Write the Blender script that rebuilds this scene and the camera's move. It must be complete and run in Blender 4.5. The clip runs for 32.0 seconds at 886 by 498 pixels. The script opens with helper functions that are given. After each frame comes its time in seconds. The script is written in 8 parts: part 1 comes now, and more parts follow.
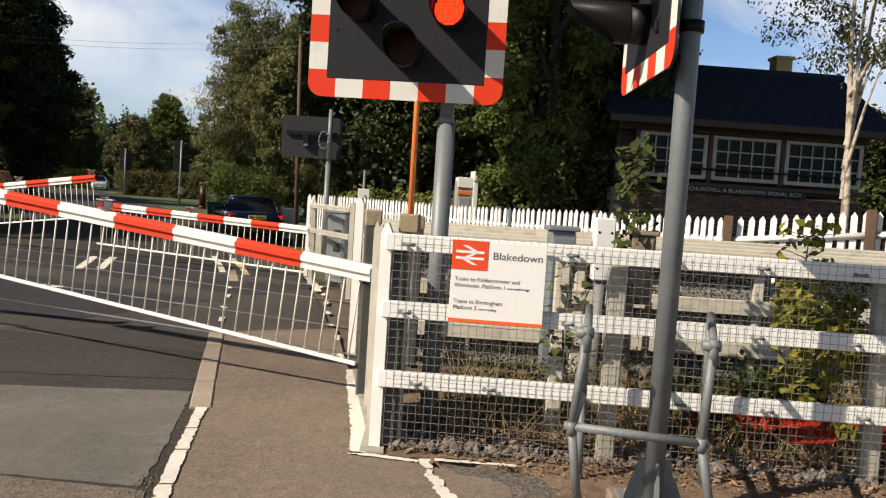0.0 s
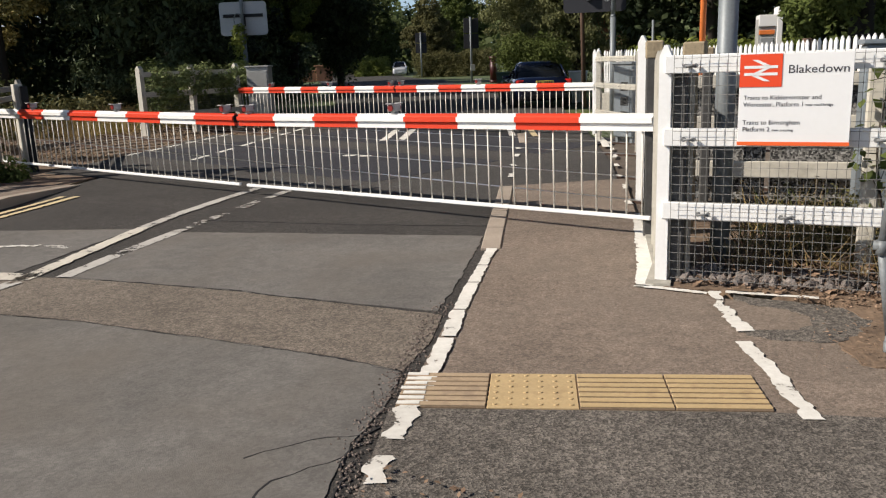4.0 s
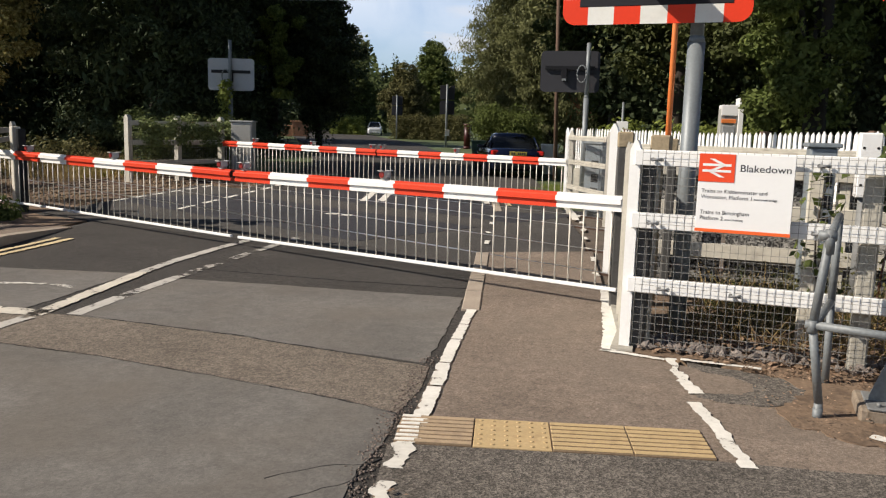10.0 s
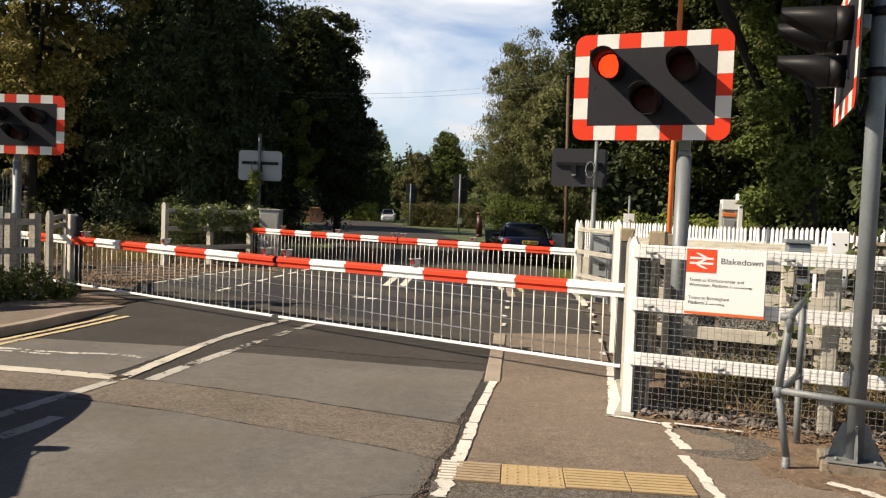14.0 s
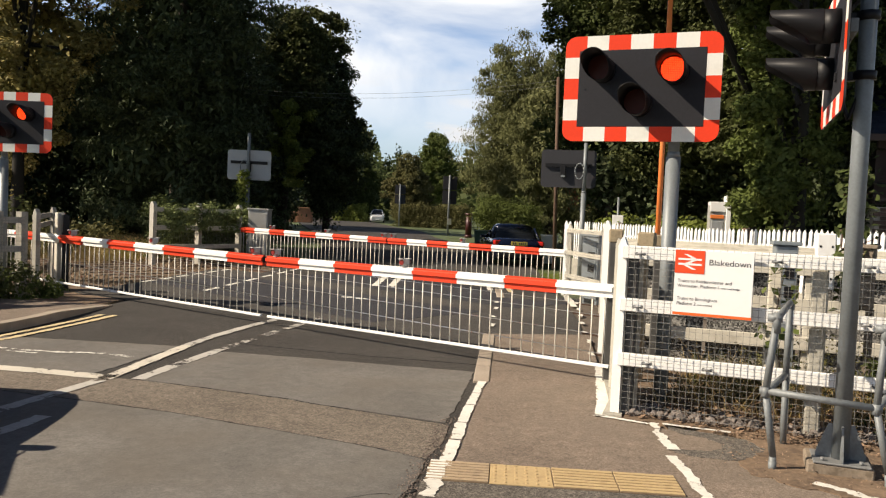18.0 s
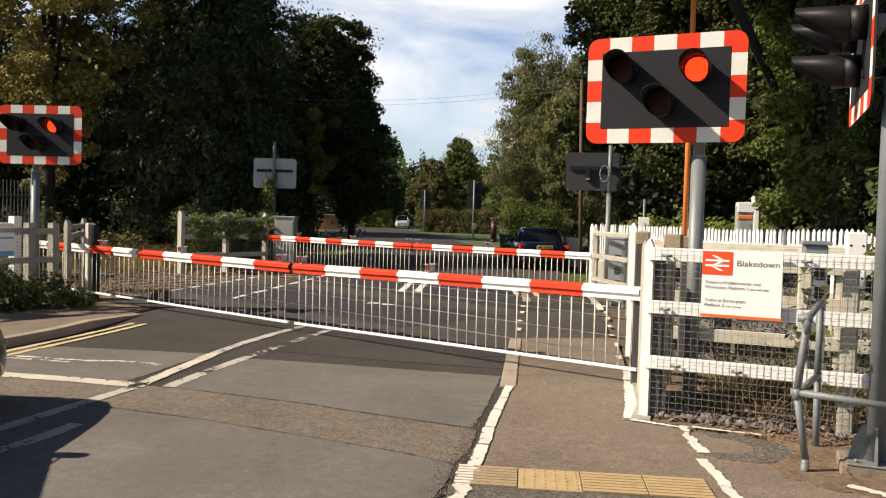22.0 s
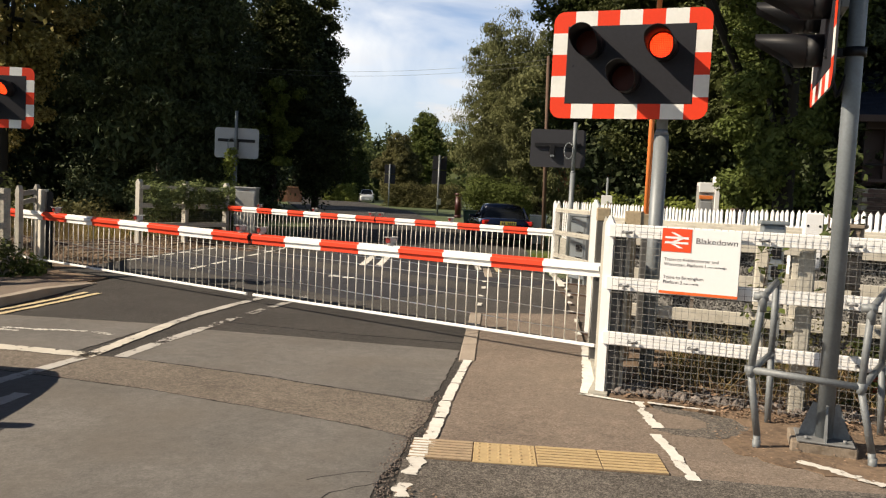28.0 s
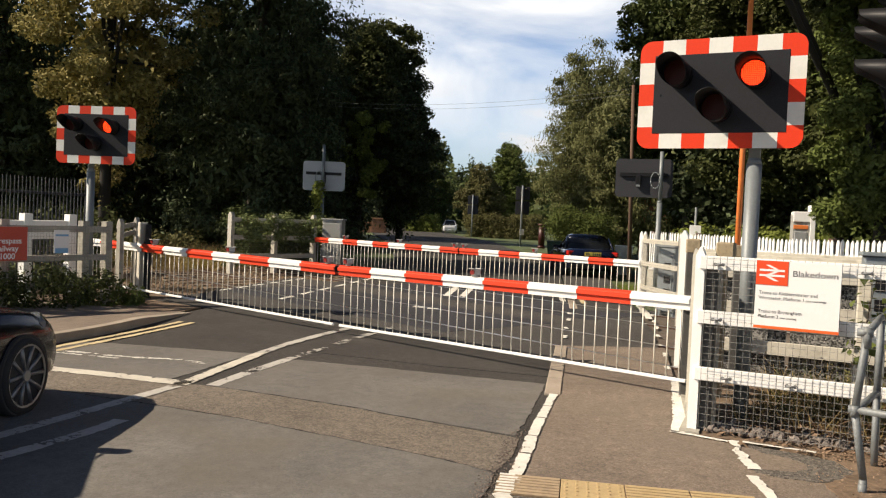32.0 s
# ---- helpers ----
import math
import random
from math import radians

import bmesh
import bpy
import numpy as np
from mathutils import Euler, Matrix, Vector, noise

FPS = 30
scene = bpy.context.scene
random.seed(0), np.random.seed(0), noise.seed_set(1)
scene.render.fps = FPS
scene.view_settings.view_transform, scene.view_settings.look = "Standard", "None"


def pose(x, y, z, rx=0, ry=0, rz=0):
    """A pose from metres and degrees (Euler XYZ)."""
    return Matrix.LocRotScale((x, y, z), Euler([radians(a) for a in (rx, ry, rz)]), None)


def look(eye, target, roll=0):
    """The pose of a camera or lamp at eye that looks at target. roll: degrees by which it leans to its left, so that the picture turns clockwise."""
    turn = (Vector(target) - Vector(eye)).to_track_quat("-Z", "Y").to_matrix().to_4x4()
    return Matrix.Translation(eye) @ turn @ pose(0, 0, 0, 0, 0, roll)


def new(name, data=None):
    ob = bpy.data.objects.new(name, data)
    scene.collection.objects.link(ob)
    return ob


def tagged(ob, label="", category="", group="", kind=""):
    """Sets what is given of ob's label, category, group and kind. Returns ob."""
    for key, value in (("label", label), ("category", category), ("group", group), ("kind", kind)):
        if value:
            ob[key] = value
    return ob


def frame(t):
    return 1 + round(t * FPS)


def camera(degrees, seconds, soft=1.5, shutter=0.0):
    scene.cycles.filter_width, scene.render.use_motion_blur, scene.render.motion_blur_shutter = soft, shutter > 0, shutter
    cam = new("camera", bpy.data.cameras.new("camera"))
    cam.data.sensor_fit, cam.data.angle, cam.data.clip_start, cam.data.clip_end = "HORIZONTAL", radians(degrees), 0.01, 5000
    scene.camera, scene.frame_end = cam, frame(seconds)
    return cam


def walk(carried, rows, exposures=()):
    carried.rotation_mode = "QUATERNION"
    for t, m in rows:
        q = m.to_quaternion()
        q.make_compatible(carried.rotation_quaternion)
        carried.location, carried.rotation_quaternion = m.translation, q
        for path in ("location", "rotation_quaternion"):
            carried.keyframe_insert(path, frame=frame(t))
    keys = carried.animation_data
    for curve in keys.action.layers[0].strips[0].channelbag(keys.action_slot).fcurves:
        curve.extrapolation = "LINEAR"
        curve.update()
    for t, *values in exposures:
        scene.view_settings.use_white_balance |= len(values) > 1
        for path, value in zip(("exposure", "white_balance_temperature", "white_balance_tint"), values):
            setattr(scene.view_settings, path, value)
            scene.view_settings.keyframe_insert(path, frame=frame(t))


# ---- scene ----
cam = camera(56.5, 32.0, soft=1.2)
PATH = [
    (0, (0.937, -5.204, 1.723), (0.759, -3.216, 1.597), 3.7),
    (0.5, (0.953, -5.198, 1.713), (0.711, -3.216, 1.607), 2.6),
    (1, (0.976, -5.227, 1.687), (0.624, -3.264, 1.546), 1.4),
    (1.5, (1.017, -5.208, 1.655), (0.583, -3.263, 1.494), 0.7),
    (2, (1.035, -5.229, 1.576), (0.492, -3.317, 1.356), -1.4),
    (2.5, (1.037, -5.191, 1.522), (0.403, -3.329, 1.16), -1.1),
    (3, (1.05, -5.195, 1.48), (0.265, -3.386, 1.143), -2.8),
    (3.5, (1.054, -5.175, 1.47), (0.239, -3.401, 1.034), -3.2),
    (4, (1.047, -5.164, 1.481), (0.207, -3.404, 1.037), -2.1),
    (4.5, (1.061, -5.161, 1.496), (0.209, -3.39, 1.129), 0.1),
    (6.5, (1.045, -5.17, 1.517), (0.125, -3.424, 1.189), 1.8),
    (7, (1.041, -5.18, 1.53), (0.097, -3.441, 1.233), 2.2),
    (7.5, (1.047, -5.205, 1.545), (0.092, -3.471, 1.262), 2.4),
    (8, (1.044, -5.231, 1.56), (0.117, -3.482, 1.278), 3.3),
    (8.5, (1.034, -5.263, 1.574), (0.188, -3.473, 1.29), 3.2),
    (9, (1.063, -5.391, 1.598), (0.195, -3.617, 1.286), 1.8),
    (9.5, (1.165, -5.558, 1.621), (0.29, -3.772, 1.408), 2.8),
    (10, (1.133, -5.78, 1.604), (0.362, -3.959, 1.304), 1.6),
    (10.5, (1.196, -5.971, 1.623), (0.359, -4.178, 1.331), 2.6),
    (11, (1.26, -6.176, 1.629), (0.427, -4.375, 1.382), 2.6),
    (11.5, (1.242, -6.39, 1.648), (0.466, -4.559, 1.434), 1.9),
    (12, (1.338, -6.598, 1.665), (0.532, -4.769, 1.588), 3.2),
    (12.5, (1.409, -6.709, 1.675), (0.594, -4.885, 1.583), 2.0),
    (13, (1.34, -6.806, 1.664), (0.627, -4.94, 1.574), 1.1),
    (13.5, (1.356, -6.854, 1.68), (0.593, -5.008, 1.58), 2.1),
    (14, (1.417, -6.859, 1.686), (0.61, -5.032, 1.593), 2.2),
    (14.5, (1.42, -6.859, 1.675), (0.59, -5.044, 1.549), 1.8),
    (15, (1.407, -6.835, 1.679), (0.599, -5.01, 1.543), 2.1),
    (15.5, (1.401, -6.849, 1.689), (0.598, -5.02, 1.597), 2.6),
    (17.5, (1.408, -6.869, 1.684), (0.624, -5.031, 1.597), 2.7),
    (18, (1.415, -6.863, 1.679), (0.632, -5.025, 1.589), 2.5),
    (18.5, (1.42, -6.86, 1.674), (0.633, -5.024, 1.575), 2.3),
    (19, (1.42, -6.855, 1.675), (0.619, -5.026, 1.565), 2.0),
    (19.5, (1.424, -6.859, 1.674), (0.615, -5.034, 1.557), 1.9),
    (20, (1.418, -6.849, 1.675), (0.614, -5.022, 1.548), 2.0),
    (20.5, (1.421, -6.852, 1.678), (0.611, -5.028, 1.558), 1.9),
    (21, (1.419, -6.856, 1.679), (0.596, -5.036, 1.57), 1.7),
    (21.5, (1.419, -6.87, 1.682), (0.585, -5.054, 1.591), 1.6),
    (22, (1.422, -6.871, 1.678), (0.582, -5.058, 1.598), 1.6),
    (22.5, (1.422, -6.871, 1.678), (0.577, -5.059, 1.602), 1.4),
    (23, (1.42, -6.868, 1.678), (0.579, -5.055, 1.599), 1.5),
    (23.5, (1.412, -6.861, 1.672), (0.575, -5.046, 1.587), 1.6),
    (24, (1.421, -6.846, 1.676), (0.613, -5.018, 1.605), 1.8),
    (24.5, (1.412, -6.857, 1.678), (0.685, -4.994, 1.67), 3.2),
    (25, (1.416, -6.852, 1.671), (0.7, -4.985, 1.649), 3.1),
    (25.5, (1.427, -6.832, 1.669), (0.758, -4.949, 1.591), 3.4),
    (26, (1.43, -6.826, 1.68), (0.712, -4.961, 1.595), 2.9),
    (26.5, (1.421, -6.822, 1.672), (0.629, -4.989, 1.558), 3.9),
    (28.5, (1.425, -6.771, 1.652), (0.674, -4.922, 1.514), 2.6),
    (29, (1.424, -6.761, 1.659), (0.627, -4.931, 1.54), 2.5),
    (29.5, (1.418, -6.774, 1.658), (0.587, -4.958, 1.547), 2.7),
    (30, (1.408, -6.784, 1.668), (0.533, -4.986, 1.593), 2.9),
    (30.5, (1.397, -6.809, 1.675), (0.459, -5.044, 1.628), 3.0),
    (31, (1.403, -6.808, 1.666), (0.441, -5.055, 1.603), 3.0),
    (31.5, (1.408, -6.787, 1.668), (0.46, -5.028, 1.59), 2.7),
    (32, (1.402, -6.786, 1.667), (0.459, -5.024, 1.595), 2.5),
]
walk(cam, [(t, look(eye, target, roll)) for t, eye, target, roll in PATH], [(0.0, 0.19, 7300, 12), (2.0, 0.19, 7300, 12), (3.2, 0.18, 6600, 12), (9.0, 0.19, 6650, 12), (11.0, 0.25, 7050, 12), (13.0, 0.36, 7500, 12), (20.0, 0.42, 7500, 12), (32.0, 0.38, 7500, 12)])

# == world and light ==
SUN_DIR = Vector((-0.80, -0.53, 0.72)).normalized()
world = bpy.data.worlds.new("world")
scene.world = world
world.use_nodes = True
wn = world.node_tree
wbg = wn.nodes["Background"]
sky = wn.nodes.new("ShaderNodeTexSky")
sky.sky_type, sky.sun_disc = "NISHITA", False
sky.sun_elevation = math.asin(SUN_DIR.z)
sky.sun_rotation = math.atan2(SUN_DIR.x, SUN_DIR.y)
sky.air_density, sky.dust_density = 1.0, 1.2
# thin bright streaks of cloud and low grey heaps near the horizon, drawn over the sky by direction
wtc = wn.nodes.new("ShaderNodeTexCoord")
wsep = wn.nodes.new("ShaderNodeSeparateXYZ")
wn.links.new(wtc.outputs["Generated"], wsep.inputs["Vector"])


def sky_noise(scale, turn, size, lo, hi, distort):
    mp = wn.nodes.new("ShaderNodeMapping")
    mp.inputs["Scale"].default_value, mp.inputs["Rotation"].default_value = scale, turn
    no = wn.nodes.new("ShaderNodeTexNoise")
    no.inputs["Scale"].default_value, no.inputs["Detail"].default_value, no.inputs["Distortion"].default_value = size, 9.0, distort
    mr = wn.nodes.new("ShaderNodeMapRange")
    mr.inputs["From Min"].default_value, mr.inputs["From Max"].default_value = lo, hi
    wn.links.new(wtc.outputs["Generated"], mp.inputs["Vector"])
    wn.links.new(mp.outputs["Vector"], no.inputs["Vector"])
    wn.links.new(no.outputs["Fac"], mr.inputs["Value"])
    return mr.outputs["Result"]


def sky_band(z0, z1, v0, v1):
    mr = wn.nodes.new("ShaderNodeMapRange")
    for key, v in (("From Min", z0), ("From Max", z1), ("To Min", v0), ("To Max", v1)):
        mr.inputs[key].default_value = v
    wn.links.new(wsep.outputs["Z"], mr.inputs["Value"])
    return mr.outputs["Result"]


def sky_times(*sockets):
    out = sockets[0]
    for sk in sockets[1:]:
        mu = wn.nodes.new("ShaderNodeMath")
        mu.operation = "MULTIPLY"
        wn.links.new(out, mu.inputs[0])
        wn.links.new(sk, mu.inputs[1])
        out = mu.outputs[0]
    return out


wtint = wn.nodes.new("ShaderNodeMixRGB")
wtint.blend_type = "MULTIPLY"
wtint.inputs["Fac"].default_value = 1.0
wtint.inputs["Color2"].default_value = (1.0, 1.28, 1.72, 1)
wn.links.new(sky.outputs["Color"], wtint.inputs["Color1"])
# deep blue overhead, paler towards the horizon
wdeep = wn.nodes.new("ShaderNodeVectorMath")
wdeep.operation = "SCALE"
wn.links.new(wtint.outputs["Color"], wdeep.inputs[0])
wn.links.new(sky_band(0.2, 0.5, 1.0, 0.3), wdeep.inputs["Scale"])
wsky = wdeep.outputs["Vector"]
for colour, fac in (((9.0, 10.0, 11.4, 1), sky_times(sky_noise((1.5, 1.5, 3.2), (0.5, 0.35, 0.5), 2.3, 0.36, 0.62, 0.8), sky_band(0.05, 0.17, 0.05, 1.0), sky_band(0.25, 0.42, 1.0, 0.02))),
                    ((7.8, 8.4, 9.4, 1), sky_times(sky_noise((2.6, 2.6, 13.0), (0, 0, 0.3), 2.6, 0.52, 0.6, 0.3), sky_band(0.1, 0.17, 0.9, 0.0)))):
    mx = wn.nodes.new("ShaderNodeMixRGB")
    mx.inputs["Color2"].default_value = colour
    wn.links.new(fac, mx.inputs["Fac"])
    wn.links.new(wsky, mx.inputs["Color1"])
    wsky = mx.outputs["Color"]
wn.links.new(wsky, wbg.inputs["Color"])
wbg.inputs["Strength"].default_value = 0.08

sun = new("sun", bpy.data.lights.new("sun", "SUN"))
sun.data.energy, sun.data.angle, sun.data.color = 5.6, radians(0.53), (1.0, 0.93, 0.82)
sun.matrix_world = look(SUN_DIR * 50, (0, 0, 0))
scene.view_settings.exposure = 0.0


# == materials ==
def mat(name, base, rough=0.6, metal=0.0, var=0.18, big=1.5, fine=40.0, bump=0.15, spec=0.5, second=None, amount=0.5, random_shift=0.0, edge=0.55):
    """Principled surface with broad and fine variation; second: a stain colour mixed in patches."""
    m = bpy.data.materials.new(name)
    m.use_nodes = True
    nt = m.node_tree
    bs = nt.nodes["Principled BSDF"]
    tc = nt.nodes.new("ShaderNodeTexCoord")
    n1 = nt.nodes.new("ShaderNodeTexNoise")
    n1.inputs["Scale"].default_value, n1.inputs["Detail"].default_value = big, 5.0
    n2 = nt.nodes.new("ShaderNodeTexNoise")
    n2.inputs["Scale"].default_value, n2.inputs["Detail"].default_value = fine, 4.0
    for n in (n1, n2):
        nt.links.new(tc.outputs["Object"], n.inputs["Vector"])
    add = nt.nodes.new("ShaderNodeMath")
    add.operation = "ADD"
    nt.links.new(n1.outputs["Fac"], add.inputs[0])
    nt.links.new(n2.outputs["Fac"], add.inputs[1])
    mr = nt.nodes.new("ShaderNodeMapRange")
    mr.inputs["From Min"].default_value, mr.inputs["From Max"].default_value = 0.6, 1.4
    mr.inputs["To Min"].default_value, mr.inputs["To Max"].default_value = 1 - var, 1 + var
    nt.links.new(add.outputs[0], mr.inputs["Value"])
    val = mr.outputs["Result"]
    if random_shift:
        oi = nt.nodes.new("ShaderNodeObjectInfo")
        r = nt.nodes.new("ShaderNodeMapRange")
        r.inputs["To Min"].default_value, r.inputs["To Max"].default_value = 1 - random_shift, 1 + random_shift
        nt.links.new(oi.outputs["Random"], r.inputs["Value"])
        mu = nt.nodes.new("ShaderNodeMath")
        mu.operation = "MULTIPLY"
        nt.links.new(val, mu.inputs[0])
        nt.links.new(r.outputs["Result"], mu.inputs[1])
        val = mu.outputs[0]
    col = nt.nodes.new("ShaderNodeVectorMath")
    col.operation = "SCALE"
    col.inputs[0].default_value = base
    nt.links.new(val, col.inputs["Scale"])
    out = col.outputs["Vector"]
    if second:
        n3 = nt.nodes.new("ShaderNodeTexNoise")
        n3.inputs["Scale"].default_value, n3.inputs["Detail"].default_value = big * 2.3, 8.0
        nt.links.new(tc.outputs["Object"], n3.inputs["Vector"])
        rp = nt.nodes.new("ShaderNodeMapRange")
        rp.inputs["From Min"].default_value, rp.inputs["From Max"].default_value = edge, edge + 0.12
        rp.inputs["To Max"].default_value = amount
        nt.links.new(n3.outputs["Fac"], rp.inputs["Value"])
        mx = nt.nodes.new("ShaderNodeMixRGB")
        mx.inputs["Color2"].default_value = (*second, 1)
        nt.links.new(rp.outputs["Result"], mx.inputs["Fac"])
        nt.links.new(out, mx.inputs["Color1"])
        out = mx.outputs["Color"]
    nt.links.new(out, bs.inputs["Base Color"])
    bs.inputs["Roughness"].default_value, bs.inputs["Metallic"].default_value = rough, metal
    bs.inputs["Specular IOR Level"].default_value = spec
    if bump:
        bp = nt.nodes.new("ShaderNodeBump")
        bp.inputs["Strength"].default_value, bp.inputs["Distance"].default_value = bump, 0.01
        nt.links.new(n2.outputs["Fac"], bp.inputs["Height"])
        nt.links.new(bp.outputs["Normal"], bs.inputs["Normal"])
    return m


def glow(name, colour, strength):
    m = bpy.data.materials.new(name)
    m.use_nodes = True
    bs = m.node_tree.nodes["Principled BSDF"]
    bs.inputs["Base Color"].default_value = (*colour, 1)
    bs.inputs["Emission Color"].default_value = (*colour, 1)
    bs.inputs["Emission Strength"].default_value = strength
    return m


def leaf_mat(name, base, var=0.35, trans=0.25, rough=0.55):
    """Leaf surface: each leaf its own tone, a little light through it."""
    m = bpy.data.materials.new(name)
    m.use_nodes = True
    nt = m.node_tree
    bs = nt.nodes["Principled BSDF"]
    ge = nt.nodes.new("ShaderNodeNewGeometry")
    tc = nt.nodes.new("ShaderNodeTexCoord")
    n1 = nt.nodes.new("ShaderNodeTexNoise")
    n1.inputs["Scale"].default_value = 0.6
    nt.links.new(tc.outputs["Object"], n1.inputs["Vector"])
    ad = nt.nodes.new("ShaderNodeMath")
    ad.operation = "ADD"
    nt.links.new(ge.outputs["Random Per Island"], ad.inputs[0])
    nt.links.new(n1.outputs["Fac"], ad.inputs[1])
    mr = nt.nodes.new("ShaderNodeMapRange")
    mr.inputs["From Min"].default_value, mr.inputs["From Max"].default_value = 0.3, 1.6
    mr.inputs["To Min"].default_value, mr.inputs["To Max"].default_value = 1 - var, 1 + var
    nt.links.new(ad.outputs[0], mr.inputs["Value"])
    col = nt.nodes.new("ShaderNodeVectorMath")
    col.operation = "SCALE"
    col.inputs[0].default_value = base
    nt.links.new(mr.outputs["Result"], col.inputs["Scale"])
    nt.links.new(col.outputs["Vector"], bs.inputs["Base Color"])
    bs.inputs["Roughness"].default_value = rough + 0.12
    bs.inputs["Specular IOR Level"].default_value = 0.14
    tr = nt.nodes.new("ShaderNodeBsdfTranslucent")
    nt.links.new(col.outputs["Vector"], tr.inputs["Color"])
    mix = nt.nodes.new("ShaderNodeMixShader")
    mix.inputs["Fac"].default_value = trans
    nt.links.new(bs.outputs["BSDF"], mix.inputs[1])
    nt.links.new(tr.outputs["BSDF"], mix.inputs[2])
    nt.links.new(mix.outputs["Shader"], nt.nodes["Material Output"].inputs["Surface"])
    return m


def stone_mat(name, base):
    """Loose stones, each with a tone of its own."""
    m = bpy.data.materials.new(name)
    m.use_nodes = True
    nt = m.node_tree
    bs = nt.nodes["Principled BSDF"]
    ge = nt.nodes.new("ShaderNodeNewGeometry")
    mr = nt.nodes.new("ShaderNodeMapRange")
    mr.inputs["To Min"].default_value, mr.inputs["To Max"].default_value = 0.45, 1.5
    nt.links.new(ge.outputs["Random Per Island"], mr.inputs["Value"])
    col = nt.nodes.new("ShaderNodeVectorMath")
    col.operation = "SCALE"
    col.inputs[0].default_value = base
    nt.links.new(mr.outputs["Result"], col.inputs["Scale"])
    nt.links.new(col.outputs["Vector"], bs.inputs["Base Color"])
    bs.inputs["Roughness"].default_value = 0.95
    tc = nt.nodes.new("ShaderNodeTexCoord")
    no = nt.nodes.new("ShaderNodeTexNoise")
    no.inputs["Scale"].default_value = 70.0
    bp = nt.nodes.new("ShaderNodeBump")
    bp.inputs["Strength"].default_value, bp.inputs["Distance"].default_value = 0.5, 0.01
    nt.links.new(tc.outputs["Object"], no.inputs["Vector"])
    nt.links.new(no.outputs["Fac"], bp.inputs["Height"])
    nt.links.new(bp.outputs["Normal"], bs.inputs["Normal"])
    return m


def glass_mat(name, tint=(0.02, 0.025, 0.03), rough=0.05, spec=0.9):
    m = bpy.data.materials.new(name)
    m.use_nodes = True
    bs = m.node_tree.nodes["Principled BSDF"]
    bs.inputs["Base Color"].default_value = (*tint, 1)
    bs.inputs["Roughness"].default_value = rough
    bs.inputs["Specular IOR Level"].default_value = spec
    return m


